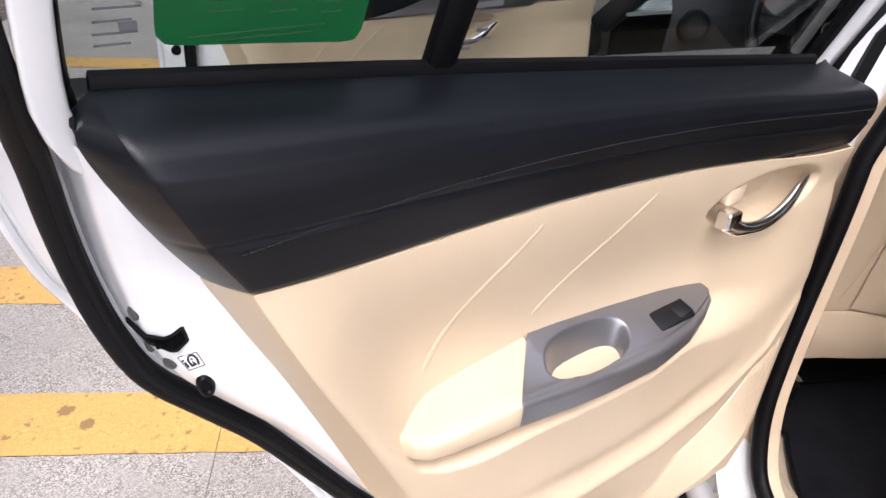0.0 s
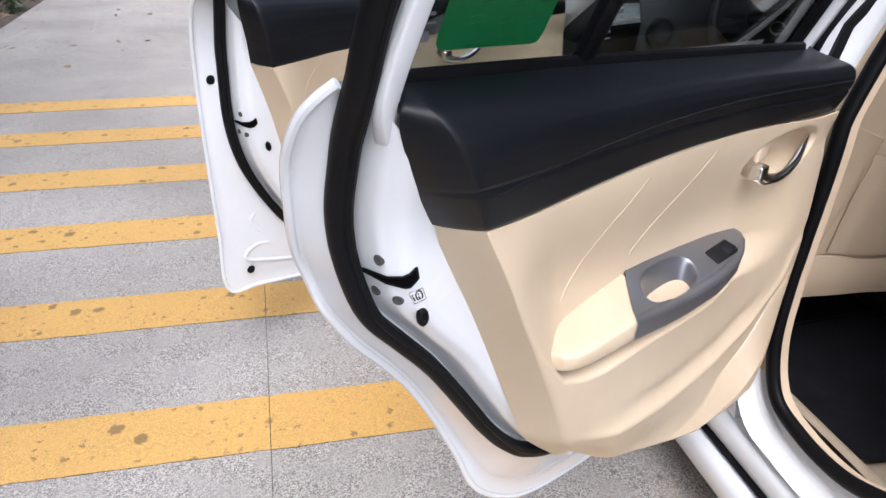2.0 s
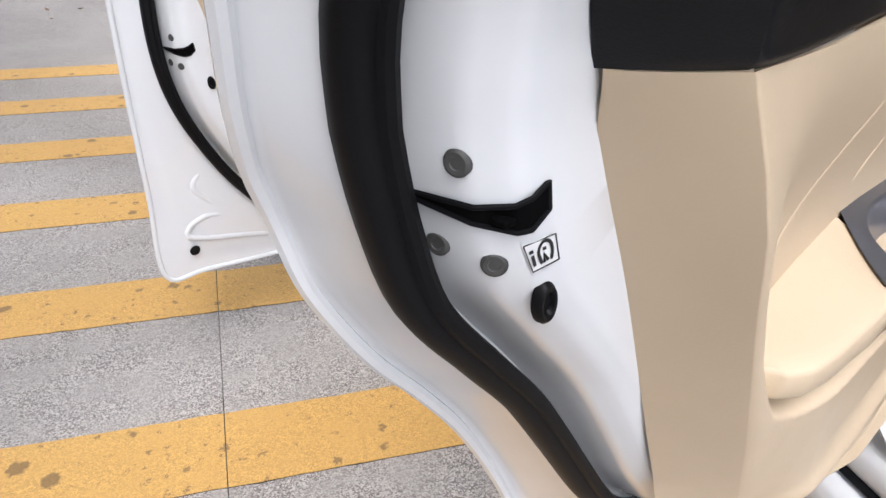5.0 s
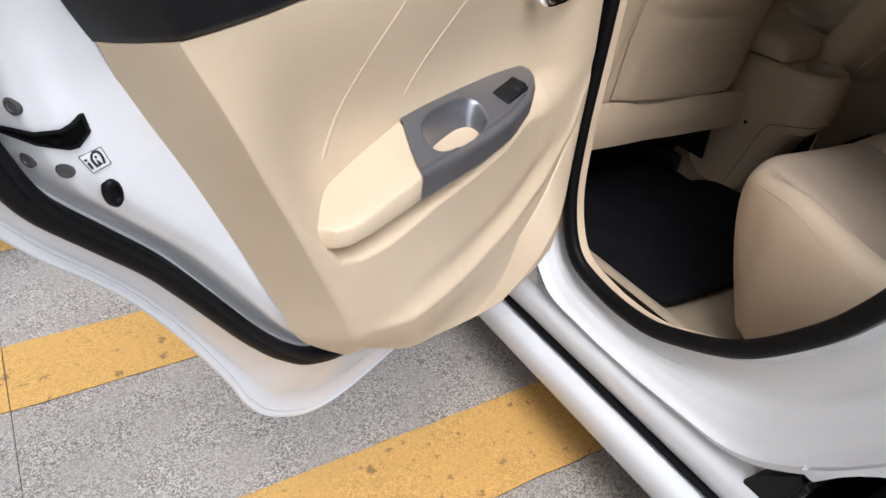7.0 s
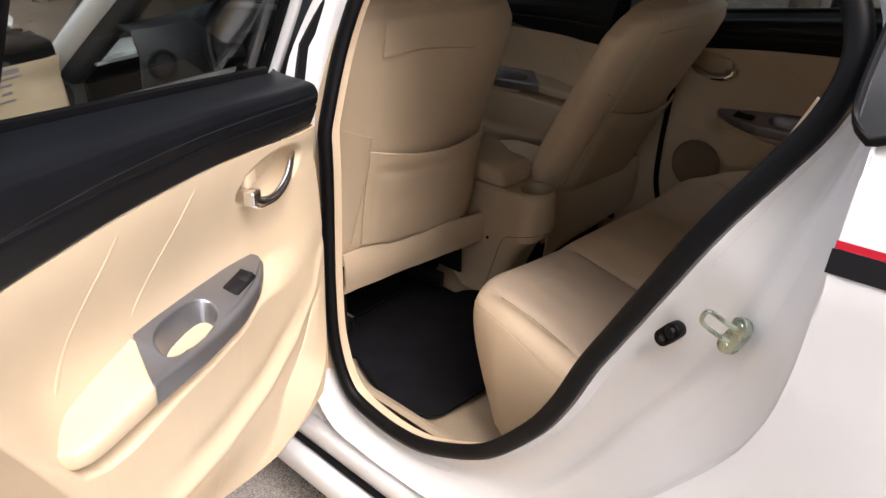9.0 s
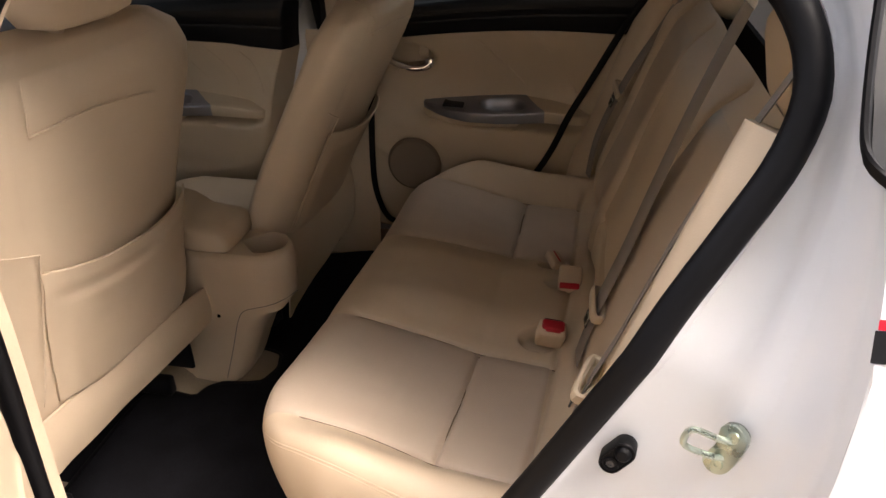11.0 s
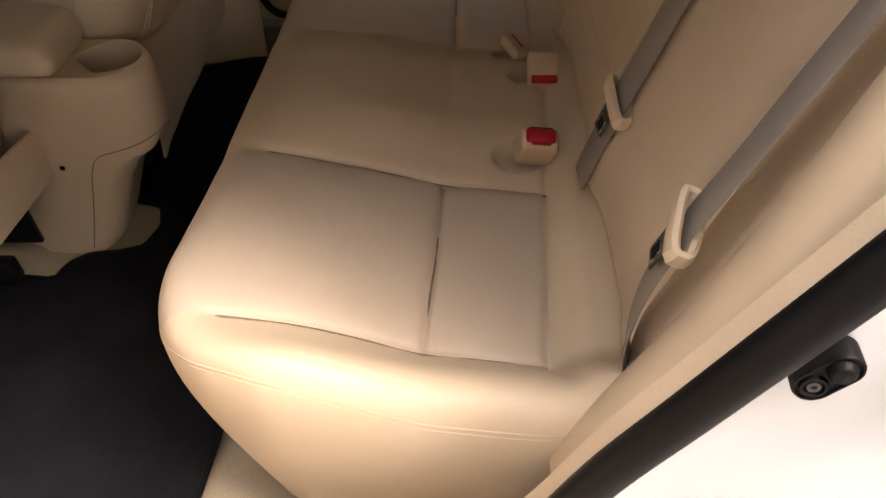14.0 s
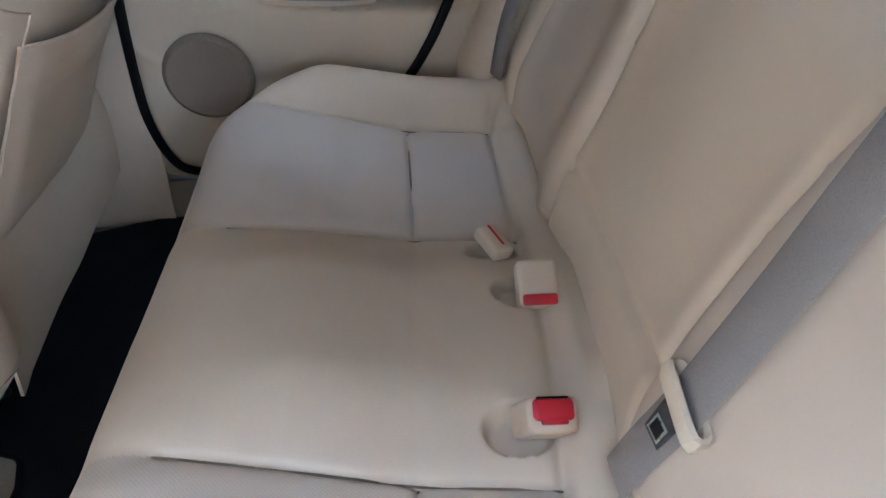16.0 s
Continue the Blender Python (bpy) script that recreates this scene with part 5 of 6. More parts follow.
        for u0, u1, v in ((0.86, 0.755, 1.302), (0.84, 0.765, 1.297), (0.845, 0.82, 1.32), (0.80, 0.78, 1.316), (0.76, 0.742, 1.312), (0.845, 0.825, 1.328), (0.80, 0.778, 1.324), (0.758, 0.735, 1.320), (0.838, 0.82, 1.342), (0.79, 0.772, 1.337), (0.748, 0.728, 1.333)):
            part("print_bar", sheet(np.array([[P(u, v + dz, W(v) + 0.0006) for u in (u0, u1)] for dz in (0, 0.0028 if v < 1.33 else 0.009)])), STICKER_INK, stk)
        for u0, u1, v, h in ((0.922, 0.898, 1.302, 0.0016), (0.922, 0.893, 1.310, 0.0016), (0.905, 0.893, 1.312, 0.006), (0.921, 0.896, 1.319, 0.0016), (0.92, 0.89, 1.328, 0.0016), (0.915, 0.893, 1.336, 0.0035),
                             (0.615, 0.60, 1.262, 0.002), (0.618, 0.58, 1.270, 0.0022), (0.60, 0.586, 1.279, 0.003), (0.617, 0.588, 1.289, 0.0022), (0.614, 0.575, 1.297, 0.002), (0.61, 0.58, 1.303, 0.005)):
            part("glass_print", sheet(np.array([[P(u, v + dz, W(v) + 0.0002) for u in (u0, u1)] for dz in (0, h)])), INK, gl)
    if spec is FRONT and outside:
        for u0, u1, v, h in ((1.075, 1.05, 1.225, 0.003), (1.075, 1.05, 1.235, 0.003), (1.072, 1.05, 1.245, 0.003), (1.075, 1.05, 1.255, 0.003), (1.07, 1.052, 1.265, 0.003), (1.045, 1.038, 1.222, 0.03), (1.01, 0.975, 1.228, 0.004), (1.0, 0.98, 1.24, 0.01)):
            part("glass_print", sheet(np.array([[P(u, v + dz, tumble(v) - 0.0045) for u in (u0, u1)] for dz in (0, h)])), INK, gl)
        mir = part("door_mirror", rbox(P(0.22, 1.205, -0.24), (0.25, 0.12, 0.17), 0.055, 5), BLACK_PLASTIC, sh, "black door mirror housing")
        part("mirror_glass", rbox(P(0.22, 1.205, -0.177), (0.20, 0.004, 0.125), 0.05, 4), CHROME, mir)
        part("mirror_foot", rbox(P(0.10, 1.15, -0.13), (0.08, 0.14, 0.05), 0.02, 3), BLACK_PLASTIC, mir)
    return sh


M_REAR_LEFT = door_pose((-0.82, 0.0009, 0), (-0.8876, -0.4606))
door("rear_door", M_REAR_LEFT, REAR, 1, "open white rear door with black and beige trim")
M_FRONT_LEFT = door_pose((-0.82, 1.30, 0), (-0.914, -0.407))
door("front_door", M_FRONT_LEFT, FRONT, 1, "open white front door with black and beige trim")
door("rear_door", door_pose((0.70, 0.024, -0.055), (0, -1)), REAR, -1, "closed rear door with black and beige trim", False)
door("front_door", door_pose((0.70, 1.30, 0.0), (0, -1)), FRONT, -1, "closed front door with black and beige trim", False)

# ---------------------------------------------------------------- rear bench
def near(poly, x, y):
    """Distance from a point to a polyline (plan)."""
    p = np.array(poly)
    a, b = p[:-1], p[1:]
    t = np.clip((((x - a[:, 0]) * (b - a)[:, 0] + (y - a[:, 1]) * (b - a)[:, 1]) / ((b - a) ** 2).sum(1)), 0, 1)
    c = a + t[:, None] * (b - a)
    return np.hypot(c[:, 0] - x, c[:, 1] - y).min()


S_IN = bend([(0.209, -0.66), (0.203, -0.51), (0.195, -0.375), (0.187, -0.275), (0.184, -0.165)], 20)
S_OUT = bend([(0.528, -0.645), (0.521, -0.50), (0.512, -0.41), (0.510, -0.33), (0.516, -0.24), (0.520, -0.175)], 20)
S_CROSS = bend([(0.203, -0.508), (0.36, -0.503), (0.521, -0.497)], 12)
S_BACK = bend([(-0.60, -0.675), (-0.527, -0.648), (-0.38, -0.655), (-0.225, -0.66), (0.0, -0.665), (0.225, -0.66), (0.38, -0.655), (0.527, -0.648), (0.60, -0.675)], 40)


SKEW = 0.038  # shears the cushion to fit the camera's view


def bench():
    hx = lambda y: np.interp(y, [-0.74, -0.50, -0.34, -0.26, -0.22, -0.19, -0.17, -0.152], [0.678, 0.670, 0.645, 0.610, 0.575, 0.535, 0.49, 0.44])
    yr, yf = -0.745, -0.152
    bs = np.r_[np.linspace(0, 0.9, 160), np.linspace(0.905, 1, 24)]
    As = np.r_[np.linspace(-1, -0.86, 24), np.linspace(-0.855, 0.855, 330), np.linspace(0.86, 1, 24)]
    R = 0.085

    def fillet(e):
        return R - math.sqrt(max(0.0, R * R - (R - min(e, R)) ** 2))

    def top(x, y):
        ax = abs(x)
        inner = np.interp(y, [-0.745, -0.653, -0.508, -0.43, -0.375, -0.275, -0.19, -0.13], [0.604, 0.604, 0.615, 0.632, 0.645, 0.660, 0.667, 0.668])
        outer = np.interp(y, [-0.745, -0.653, -0.508, -0.43, -0.375, -0.275, -0.19, -0.13], [0.604, 0.602, 0.617, 0.639, 0.656, 0.680, 0.692, 0.694])
        z = inner + (outer - inner) * sm(0.20, 0.56, ax)
        z += 0.030 * sm(0.205, 0.075, ax) * sm(-0.16, -0.36, y) + (0.040 + 0.030 * sm(-0.22, -0.36, y)) * sm(0.515, 0.615, ax)
        z -= 0.006 * math.exp(-(((ax - 0.36) / 0.10) ** 2)) * math.exp(-(((y + 0.45) / 0.16) ** 2))
        z += 0.018 * sm(-0.655, -0.70, y)
        for poly in (S_IN, S_OUT, S_CROSS):
            d = near(poly, ax, y)
            if d < 0.03:
                z -= 0.0080 * math.exp(-((d / 0.0038) ** 2)) + 0.0035 * math.exp(-((d / 0.014) ** 2))
        d = near(S_BACK, x, y)
        if d < 0.03:
            z -= 0.010 * math.exp(-((d / 0.007) ** 2))
        z += 0.0025 * noise.noise((x * 7, y * 7, 2)) + 0.0012 * noise.noise((x * 22, y * 22, 5))
        # hollows for the buckles
        for bx, by in ((-0.148, -0.640), (0.053, -0.668), (0.16, -0.640)):
            e = ((x - bx) / 0.030) ** 2 + ((y - by - 0.022) / 0.042) ** 2
            z -= 0.022 * sm(1.0, 0.55, e)
        return z

    def node(a, b):
        y = yr + (yf - yr) * b
        x = a * hx(y)
        z = top(x, y) - fillet((1 - abs(a)) * hx(y) * 0.9) - fillet((yf - y) * 1.1)
        return x, y, z

    rows = []
    drops = ((0.03, 0.004), (0.08, 0.008), (0.14, 0.0), (0.19, -0.015), (0.235, -0.04), (0.26, -0.07))
    for i, b in enumerate(bs):
        core = [node(a, b) for a in As]
        ends = []
        for sgn, (x, y, z) in ((-1, core[0]), (1, core[-1])):
            ends.append([(x + sgn * o * (0.3 + 0.7 * (1 - b)), y + min(0, o) * sm(0.5, 1, b) * 1.2, max(0.345, z - d)) for d, o in drops])
        rows.append(ends[0][::-1] + core + ends[1])
    last = rows[-1]
    for d, o in drops:
        k = len(drops)
        front = []
        for j, (x, y, z) in enumerate(last):
            inner = k <= j < len(last) - k
            front.append((x * (1 + o * 0.3), y + o * (1.0 if inner else 1.3), max(0.345, z - d) if inner else max(0.345, min(z, last[k][2] - d))))
        rows.append(front)
    g = np.array(rows)
    # ease the rounded corners into one another
    rr_, cc_ = np.arange(g.shape[0])[:, None], np.arange(g.shape[1])[None]
    soft = np.clip(np.maximum(rr_ - (g.shape[0] - 44), np.maximum(34 - cc_, cc_ - (g.shape[1] - 35))) / 14.0, 0, 1)[..., None]
    for _ in range(60):
        mean = g.copy()
        mean[1:-1, 1:-1] = 0.25 * (g[:-2, 1:-1] + g[2:, 1:-1] + g[1:-1, :-2] + g[1:-1, 2:])
        g = g + (mean - g) * soft * 0.8
    c = 0.25 * (g[:-1, :-1] + g[1:, :-1] + g[:-1, 1:] + g[1:, 1:])
    g[..., 1] -= SKEW * (g[..., 0] + 0.2)
    x_out = np.interp(c[..., 1], S_OUT[:, 1], S_OUT[:, 0])
    x_in = np.interp(c[..., 1], S_IN[:, 1], S_IN[:, 0])
    ax = np.abs(c[..., 0])
    edge = np.interp(ax, S_CROSS[:, 0], S_CROSS[:, 1])
    base = (ax > x_in) & (ax < x_out) & (c[..., 1] > -0.652) & (c[..., 1] < -0.185) & (c[..., 2] > 0.56)
    ob = part("rear_bench", sheet(g, mask=~base), SEAT, car, "beige leatherette rear bench cushion", 70)
    for side in (-1, 1):
        for name, ok in (("seat_panel", c[..., 1] > edge), ("seat_panel", c[..., 1] <= edge)):
            mk = base & (np.sign(c[..., 0]) == side) & ok
            part(name, sheet(g, mask=mk), SEAT_HOLES, ob, "perforated beige seat insert", 70)
    # double seam round the front corner and along each end
    for cols_ in ((13, 11), (g.shape[1] - 14, g.shape[1] - 12)):
        for k in (0.0, 0.32):
            nrm = np.array([-0.6 if cols_[0] < 20 else 0.6, 0.0, 0.8]) * 0.0003
            part("end_seam", tube([g[i, cols_[0]] * (1 - k) + g[i, cols_[1]] * k + nrm for i in range(6, g.shape[0] - 9, 2)], 0.0009, 0.0008, 6), BEIGE_PLASTIC, ob)
    return ob


rear_bench = bench()


def buckle(x, y, z, turn, up):
    """A buckle in its sleeve; up shows the red button, else it is seen from its back."""
    b = part("belt_buckle", rbox((0, 0, 0), (0.038, 0.056, 0.062) if up else (0.030, 0.052, 0.062), 0.007, 3), BEIGE_PLASTIC, rear_bench, "beige belt buckle with red button", place=pose(x, y, z, *turn))
    if up:
        part("release_button", rbox((0.0045, 0, 0.0285), (0.0235, 0.046, 0.014), 0.006, 4), RED, b, "red release button")
        part("button_lip", rbox((-0.008, 0, 0.0305), (0.006, 0.030, 0.006), 0.002, 2), RED, b)
        part("slot", rbox((0.0172, 0, 0.0302), (0.002, 0.036, 0.003), 0.001, 1), BLACK_PLASTIC, b)
    else:
        part("release_button", rbox((-0.0165, 0, -0.024), (0.008, 0.044, 0.014), 0.003, 2), RED, b, "red release button")
    return b


buckle(-0.150, -0.645, 0.636, (10, -30, 0), True)
buckle(0.050, -0.672, 0.648, (0, 58, 0), False)
spare = part("spare_buckle", rbox((0, 0, 0), (0.056, 0.034, 0.022), 0.007, 3), BEIGE_PLASTIC, rear_bench, "beige belt buckle laid flat in its hollow", place=pose(0.158, -0.632, 0.634, 14, -12, 28))
part("red_edge", rbox((0.004, -0.002, 0.0112), (0.040, 0.0045, 0.002), 0.0008, 1), RED, spare, "red button edge")
# Brown line along each bench groove: the groove's shade put into colour.
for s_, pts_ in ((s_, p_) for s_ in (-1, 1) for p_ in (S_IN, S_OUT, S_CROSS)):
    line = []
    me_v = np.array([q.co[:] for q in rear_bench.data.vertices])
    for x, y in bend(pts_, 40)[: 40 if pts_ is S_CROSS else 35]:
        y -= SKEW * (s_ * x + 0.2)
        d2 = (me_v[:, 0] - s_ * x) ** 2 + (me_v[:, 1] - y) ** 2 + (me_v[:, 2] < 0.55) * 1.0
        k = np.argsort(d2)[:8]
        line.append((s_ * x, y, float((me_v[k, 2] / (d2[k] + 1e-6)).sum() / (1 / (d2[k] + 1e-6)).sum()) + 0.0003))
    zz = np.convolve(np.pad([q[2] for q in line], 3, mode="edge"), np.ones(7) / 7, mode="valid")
    part("seam", tube([(q[0], q[1], z) for q, z in zip(line, zz)], 0.0015, 0.0011, 8), SEAM_SHADE, rear_bench)


def backrest():
    """Leaning back cushion as a relief over x and the way up."""
    base, lean_a = np.array([0, -0.745, 0.60]), radians(19)
    upv = np.array([0, -math.sin(lean_a), math.cos(lean_a)])
    out = np.array([0, math.cos(lean_a), math.sin(lean_a)])
    seams = [bend([(0.20, 0.0), (0.185, 0.2), (0.20, 0.42), (0.235, 0.60)], 20), bend([(0.545, 0.0), (0.53, 0.25), (0.52, 0.45), (0.50, 0.60)], 20)]
    xs = np.r_[np.linspace(-0.64, -0.58, 8), np.linspace(-0.57, 0.57, 170), np.linspace(0.58, 0.64, 8)]
    ss = np.r_[np.linspace(0, 0.05, 10), np.linspace(0.06, 0.56, 70), np.linspace(0.565, 0.62, 12)]
    g = np.zeros((len(ss), len(xs), 3))
    for i, s in enumerate(ss):
        for j, x in enumerate(xs):
            ax = abs(x)
            h = 0.030 + 0.022 * sm(0.0, 0.12, s) - 0.035 * sm(0.5, 0.62, s) ** 2 + 0.018 * math.exp(-(((ax - 0.22) / 0.05) ** 2)) * sm(0.6, 0.3, s) + 0.016 * sm(0.46, 0.56, ax)
            h -= 0.045 * sm(0.59, 0.64, ax) ** 1.5 + 0.05 * sm(0.03, 0.0, s)
            h += 0.006 * sm(0.16, 0.0, ax) * sm(0.1, 0.2, s)
            for p in seams:
                d = near(p, ax, s)
                if d < 0.03:
                    h -= 0.009 * math.exp(-((d / 0.006) ** 2)) + 0.004 * math.exp(-((d / 0.015) ** 2))
            if ax < 0.19:
                d = abs(s - 0.13)
                h -= 0.010 * math.exp(-((d / 0.008) ** 2))
            h += 0.003 * noise.noise((x * 6, s * 6, 9))
            g[i, j] = base + upv * s + out * h + np.array([x, 0, 0])
    c = 0.25 * (g[:-1, :-1] + g[1:, :-1] + g[:-1, 1:] + g[1:, 1:])
    cs = 0.5 * (ss[:-1] + ss[1:])[:, None] + 0 * c[..., 0]
    ax = np.abs(c[..., 0])
    panel = (ax > np.interp(cs, seams[0][:, 1], seams[0][:, 0])) & (ax < np.interp(cs, seams[1][:, 1], seams[1][:, 0])) & (cs > 0.04) & (cs < 0.56)
    ob = part("rear_backrest", sheet(g, mask=~panel), SEAT, car, "beige leatherette rear backrest", 70)
    for s in (-1, 1):
        part("back_panel", sheet(g, mask=panel & (np.sign(c[..., 0]) == s)), BACK_INSERT, ob, "smooth greyish beige back insert", 70)
    part("back_board", prism([(-0.63, 0), (0.63, 0), (0.60, 0.60), (-0.60, 0.60)], 0, 0.02, 0.004), CARPET, ob, place=Matrix.Translation((0, -0.80, 0.60)) @ pose(0, 0, 0, 90 + 19))
    for x in (-0.40, 0.40):
        part("headrest", rbox((x, -0.965, 1.245), (0.25, 0.09, 0.15), 0.04, 4, (-12, 0, 0)), SEAT, ob)
    # outer pads between the backrest and the doorways
    for s in (-1, 1):
        path = bend([(-0.665, -0.66, 0.60), (-0.672, -0.69, 0.70), (-0.678, -0.735, 0.82), (-0.678, -0.785, 0.97), (-0.665, -0.838, 1.12), (-0.645, -0.885, 1.24)], 40)
        part("side_bolster", mirror(tube(path, np.interp(np.linspace(0, 1, 40), [0, 0.1, 1], [0.035, 0.055, 0.05]), 0.04, 16, up=(0.55, 0.8, 0.3), square=2.6), s), SEAT, ob, "beige side bolster")
        pl = bend([(-0.635, -0.92, 1.14), (-0.62, -0.95, 1.22), (-0.60, -0.975, 1.30), (-0.57, -1.0, 1.42)], 20)
        part("pillar_trim", mirror(tube(pl, 0.05, 0.06, 12, up=(0, 1, 0.3), square=3), s), BEIGE_PLASTIC, car, "beige rear pillar trim")
    return ob


rear_back = backrest()


def belt(name, path, width, normal, tongue_at=None):
    p = bend(path, 40)
    b = part(name, tube(p, width / 2, 0.0015, 8, up=normal, square=5), BELT, rear_back, "grey woven seat belt")
    if tongue_at is not None:
        c = Vector(tongue_at)
        d = (Vector(p[-1]) - Vector(p[0])).normalized()
        nrm = Vector(normal).normalized()
        side = d.cross(nrm).normalized()
        m = Matrix.Translation(c) @ Matrix((side, nrm, d)).transposed().to_4x4()
        t = part("tongue_guide", tube(bend([(-0.030, 0.008, 0.004), (0.0, 0.010, -0.004), (0.030, 0.008, -0.010), (0.033, 0.0, -0.010), (0.028, -0.007, -0.010), (0.0, -0.009, -0.004), (-0.028, -0.007, 0.004), (-0.033, 0, 0.006)], 32, True), 0.0055, 0.010, 8, closed=True, up=(0, 0, 1)), BEIGE, b, "beige plastic belt guide", place=m)
        part("tongue_plate", prism([(-0.013, 0.046), (0.013, 0.046), (0.015, 0.008), (-0.015, 0.008)], 0.004, 0.007, 0.0008, 1, (0, 2, 1)), STEEL_DARK, t, "steel latch plate")
        part("slot_rim", prism([(-0.010, 0.043), (0.010, 0.043), (0.010, 0.023), (-0.010, 0.023)], 0.0035, 0.0074, 0.0006, 1, (0, 2, 1)), STEEL, t, "bright steel slot rim")
        part("tongue_slot", prism([(-0.007, 0.040), (0.007, 0.040), (0.007, 0.026), (-0.007, 0.026)], 0.003, 0.0078, 0.0, 1, (0, 2, 1)), BLACK_PLASTIC, t)
    return b


NB_MID = (-0.15, 0.93, 0.32)
NB_NEAR = (0.22, 0.90, 0.37)
belt("seat_belt", [(-0.625, -0.90, 1.33), (-0.603, -0.821, 1.15), (-0.592, -0.778, 1.03), (-0.586, -0.750, 0.945), (-0.586, -0.720, 0.871), (-0.585, -0.700, 0.80), (-0.58, -0.696, 0.72), (-0.575, -0.71, 0.64)], 0.047, NB_NEAR, (-0.586, -0.718, 0.871))
belt("seat_belt", [(-0.275, -0.895, 1.30), (-0.266, -0.850, 1.17), (-0.262, -0.803, 1.02), (-0.259, -0.768, 0.90), (-0.256, -0.731, 0.785), (-0.240, -0.712, 0.70), (-0.23, -0.70, 0.64)], 0.047, NB_MID, (-0.256, -0.729, 0.780))
belt("seat_belt", [(0.585, -0.945, 1.30), (0.60, -0.86, 1.12), (0.605, -0.77, 0.95), (0.60, -0.71, 0.80), (0.59, -0.69, 0.68)], 0.047, (-0.25, 0.93, 0.30), (0.604, -0.755, 0.925))

# ---------------------------------------------------------------- front seats
def front_seat(mid, label, back=0.0, lean_more=0.0):
    low = 0.915 if lean_more else 0.985
    zs = [0.6 + (z - 0.6) * low for z in (0.60, 0.64, 0.72, 0.82, 0.93, 1.04, 1.14, 1.20, 1.245, 1.275, 1.29)]
    yr = [0.195, 0.178, 0.164, 0.146, 0.124, 0.098, 0.072, 0.062, 0.064, 0.082, 0.12]
    yr = [y - back - lean_more * (z - 0.6) for y, z in zip(yr, zs)]
    hw = [0.262, 0.268, 0.268, 0.270, 0.276, 0.298, 0.310, 0.305, 0.275, 0.22, 0.14]
    dp = [0.12, 0.13, 0.14, 0.145, 0.14, 0.13, 0.12, 0.115, 0.10, 0.075, 0.04]
    if lean_more:
        zs, yr, hw, dp = [0.44, 0.52] + zs, [yr[0] + 0.03, yr[0] + 0.015] + yr, [0.245, 0.255] + hw, [0.09, 0.11] + dp
    cx = mid

    def rear(x, z):
        """The rear face of the backrest."""
        h = np.interp(z, zs, hw)
        return np.interp(z, zs, yr) + 0.020 * min(1.0, abs((x - cx) / h)) ** 3 + 0.004 * noise.noise((x * 6, z * 6, 1))

    rings = []
    for z, y, h, d in zip(*[np.interp(np.linspace(0, 1, 60), np.linspace(0, 1, len(zs)), a) for a in (zs, yr, hw, dp)]):
        r = ring(cx, y + d / 2, z, h, d / 2 + 0.0, 96, 3.2)
        out = []
        for x, yy, zz in r:
            a = (x - cx) / h
            if yy < y + d / 2:
                yy += 0.020 * abs(a) ** 3
                yy += 0.0035 * math.exp(-(((abs(a) - 0.70) / 0.02) ** 2)) * sm(0.7, 0.8, z)
                yy -= 0.005 * sm(0.90, 1.10, z) * sm(0.72, 0.3, abs(a))
            else:
                yy += 0.03 * abs(a) ** 4 - 0.02 * (abs(a) < 0.4)
            out.append((x, yy + 0.004 * noise.noise((x * 6, z * 6, 1)), zz))
        rings.append(out)
    seat = part("front_seat", loft(rings), SEAT, car, label, 60)
    # map pocket: a slack panel from seam to seam, its mouth gaping in the middle
    x0, x1 = cx - 0.200, cx + 0.236
    g = []
    for t in np.linspace(0, 1, 30):
        row = []
        for k in np.linspace(0, 1, 44):
            x = x0 + (x1 - x0) * k
            z = 0.665 - 0.050 * k + (0.262 + 0.020 * k - 0.026 * math.sin(k * math.pi)) * t
            slack = 0.012 * sm(0.0, 0.10, k) * sm(1.0, 0.90, k)
            y = rear(x, z) + 0.005 - 0.75 * slack - 0.016 * t**3 * math.sin(k * math.pi) ** 0.8 - 0.004 * math.sin(k * math.pi) * math.sin(t * 2.6)
            y += 0.003 * noise.noise((k * 5, t * 5, cx)) + 0.004 * sm(0.90, 0.84, t) * sm(0.74, 0.80, t) * slack / 0.012
            row.append((x, y, z))
        g.append(row)
    part("map_pocket", sheet(np.array(g), thick=-0.004), SEAT, seat, "beige slack map pocket", 60)
    part("pocket_bead", tube([(x, y - 0.0015, z) for x, y, z in g[-1]], 0.0028, 0.0028, 8), SEAT, seat)

    def seam(points, r=0.0016):
        p = bend(points, 40)
        part("back_seam", tube([(x, rear(x, z) - 0.0075 * sm(0.72, 0.5, abs(x - cx) / 0.3) - 0.0018, z) for x, z in p], r, r, 6), SEAT, seat)

    seam([(cx - 0.205, 1.158), (cx - 0.11, 1.164), (cx + 0.02, 1.152), (cx + 0.085, 1.142)], 0.0022)
    seam([(cx - 0.205, 1.158), (cx - 0.203, 1.19), (cx - 0.193, 1.235)], 0.0012)
    seam([(cx - 0.292, 1.005), (cx - 0.25, 0.985), (cx - 0.207, 0.968)], 0.0014)
    seam([(cx - 0.206, 0.968), (cx - 0.212, 0.82), (cx - 0.235, 0.68)], 0.0012)
    # flap under the pocket, hemmed, reaching over the hinge
    g, drop = [], 0.115 if lean_more else 0.0
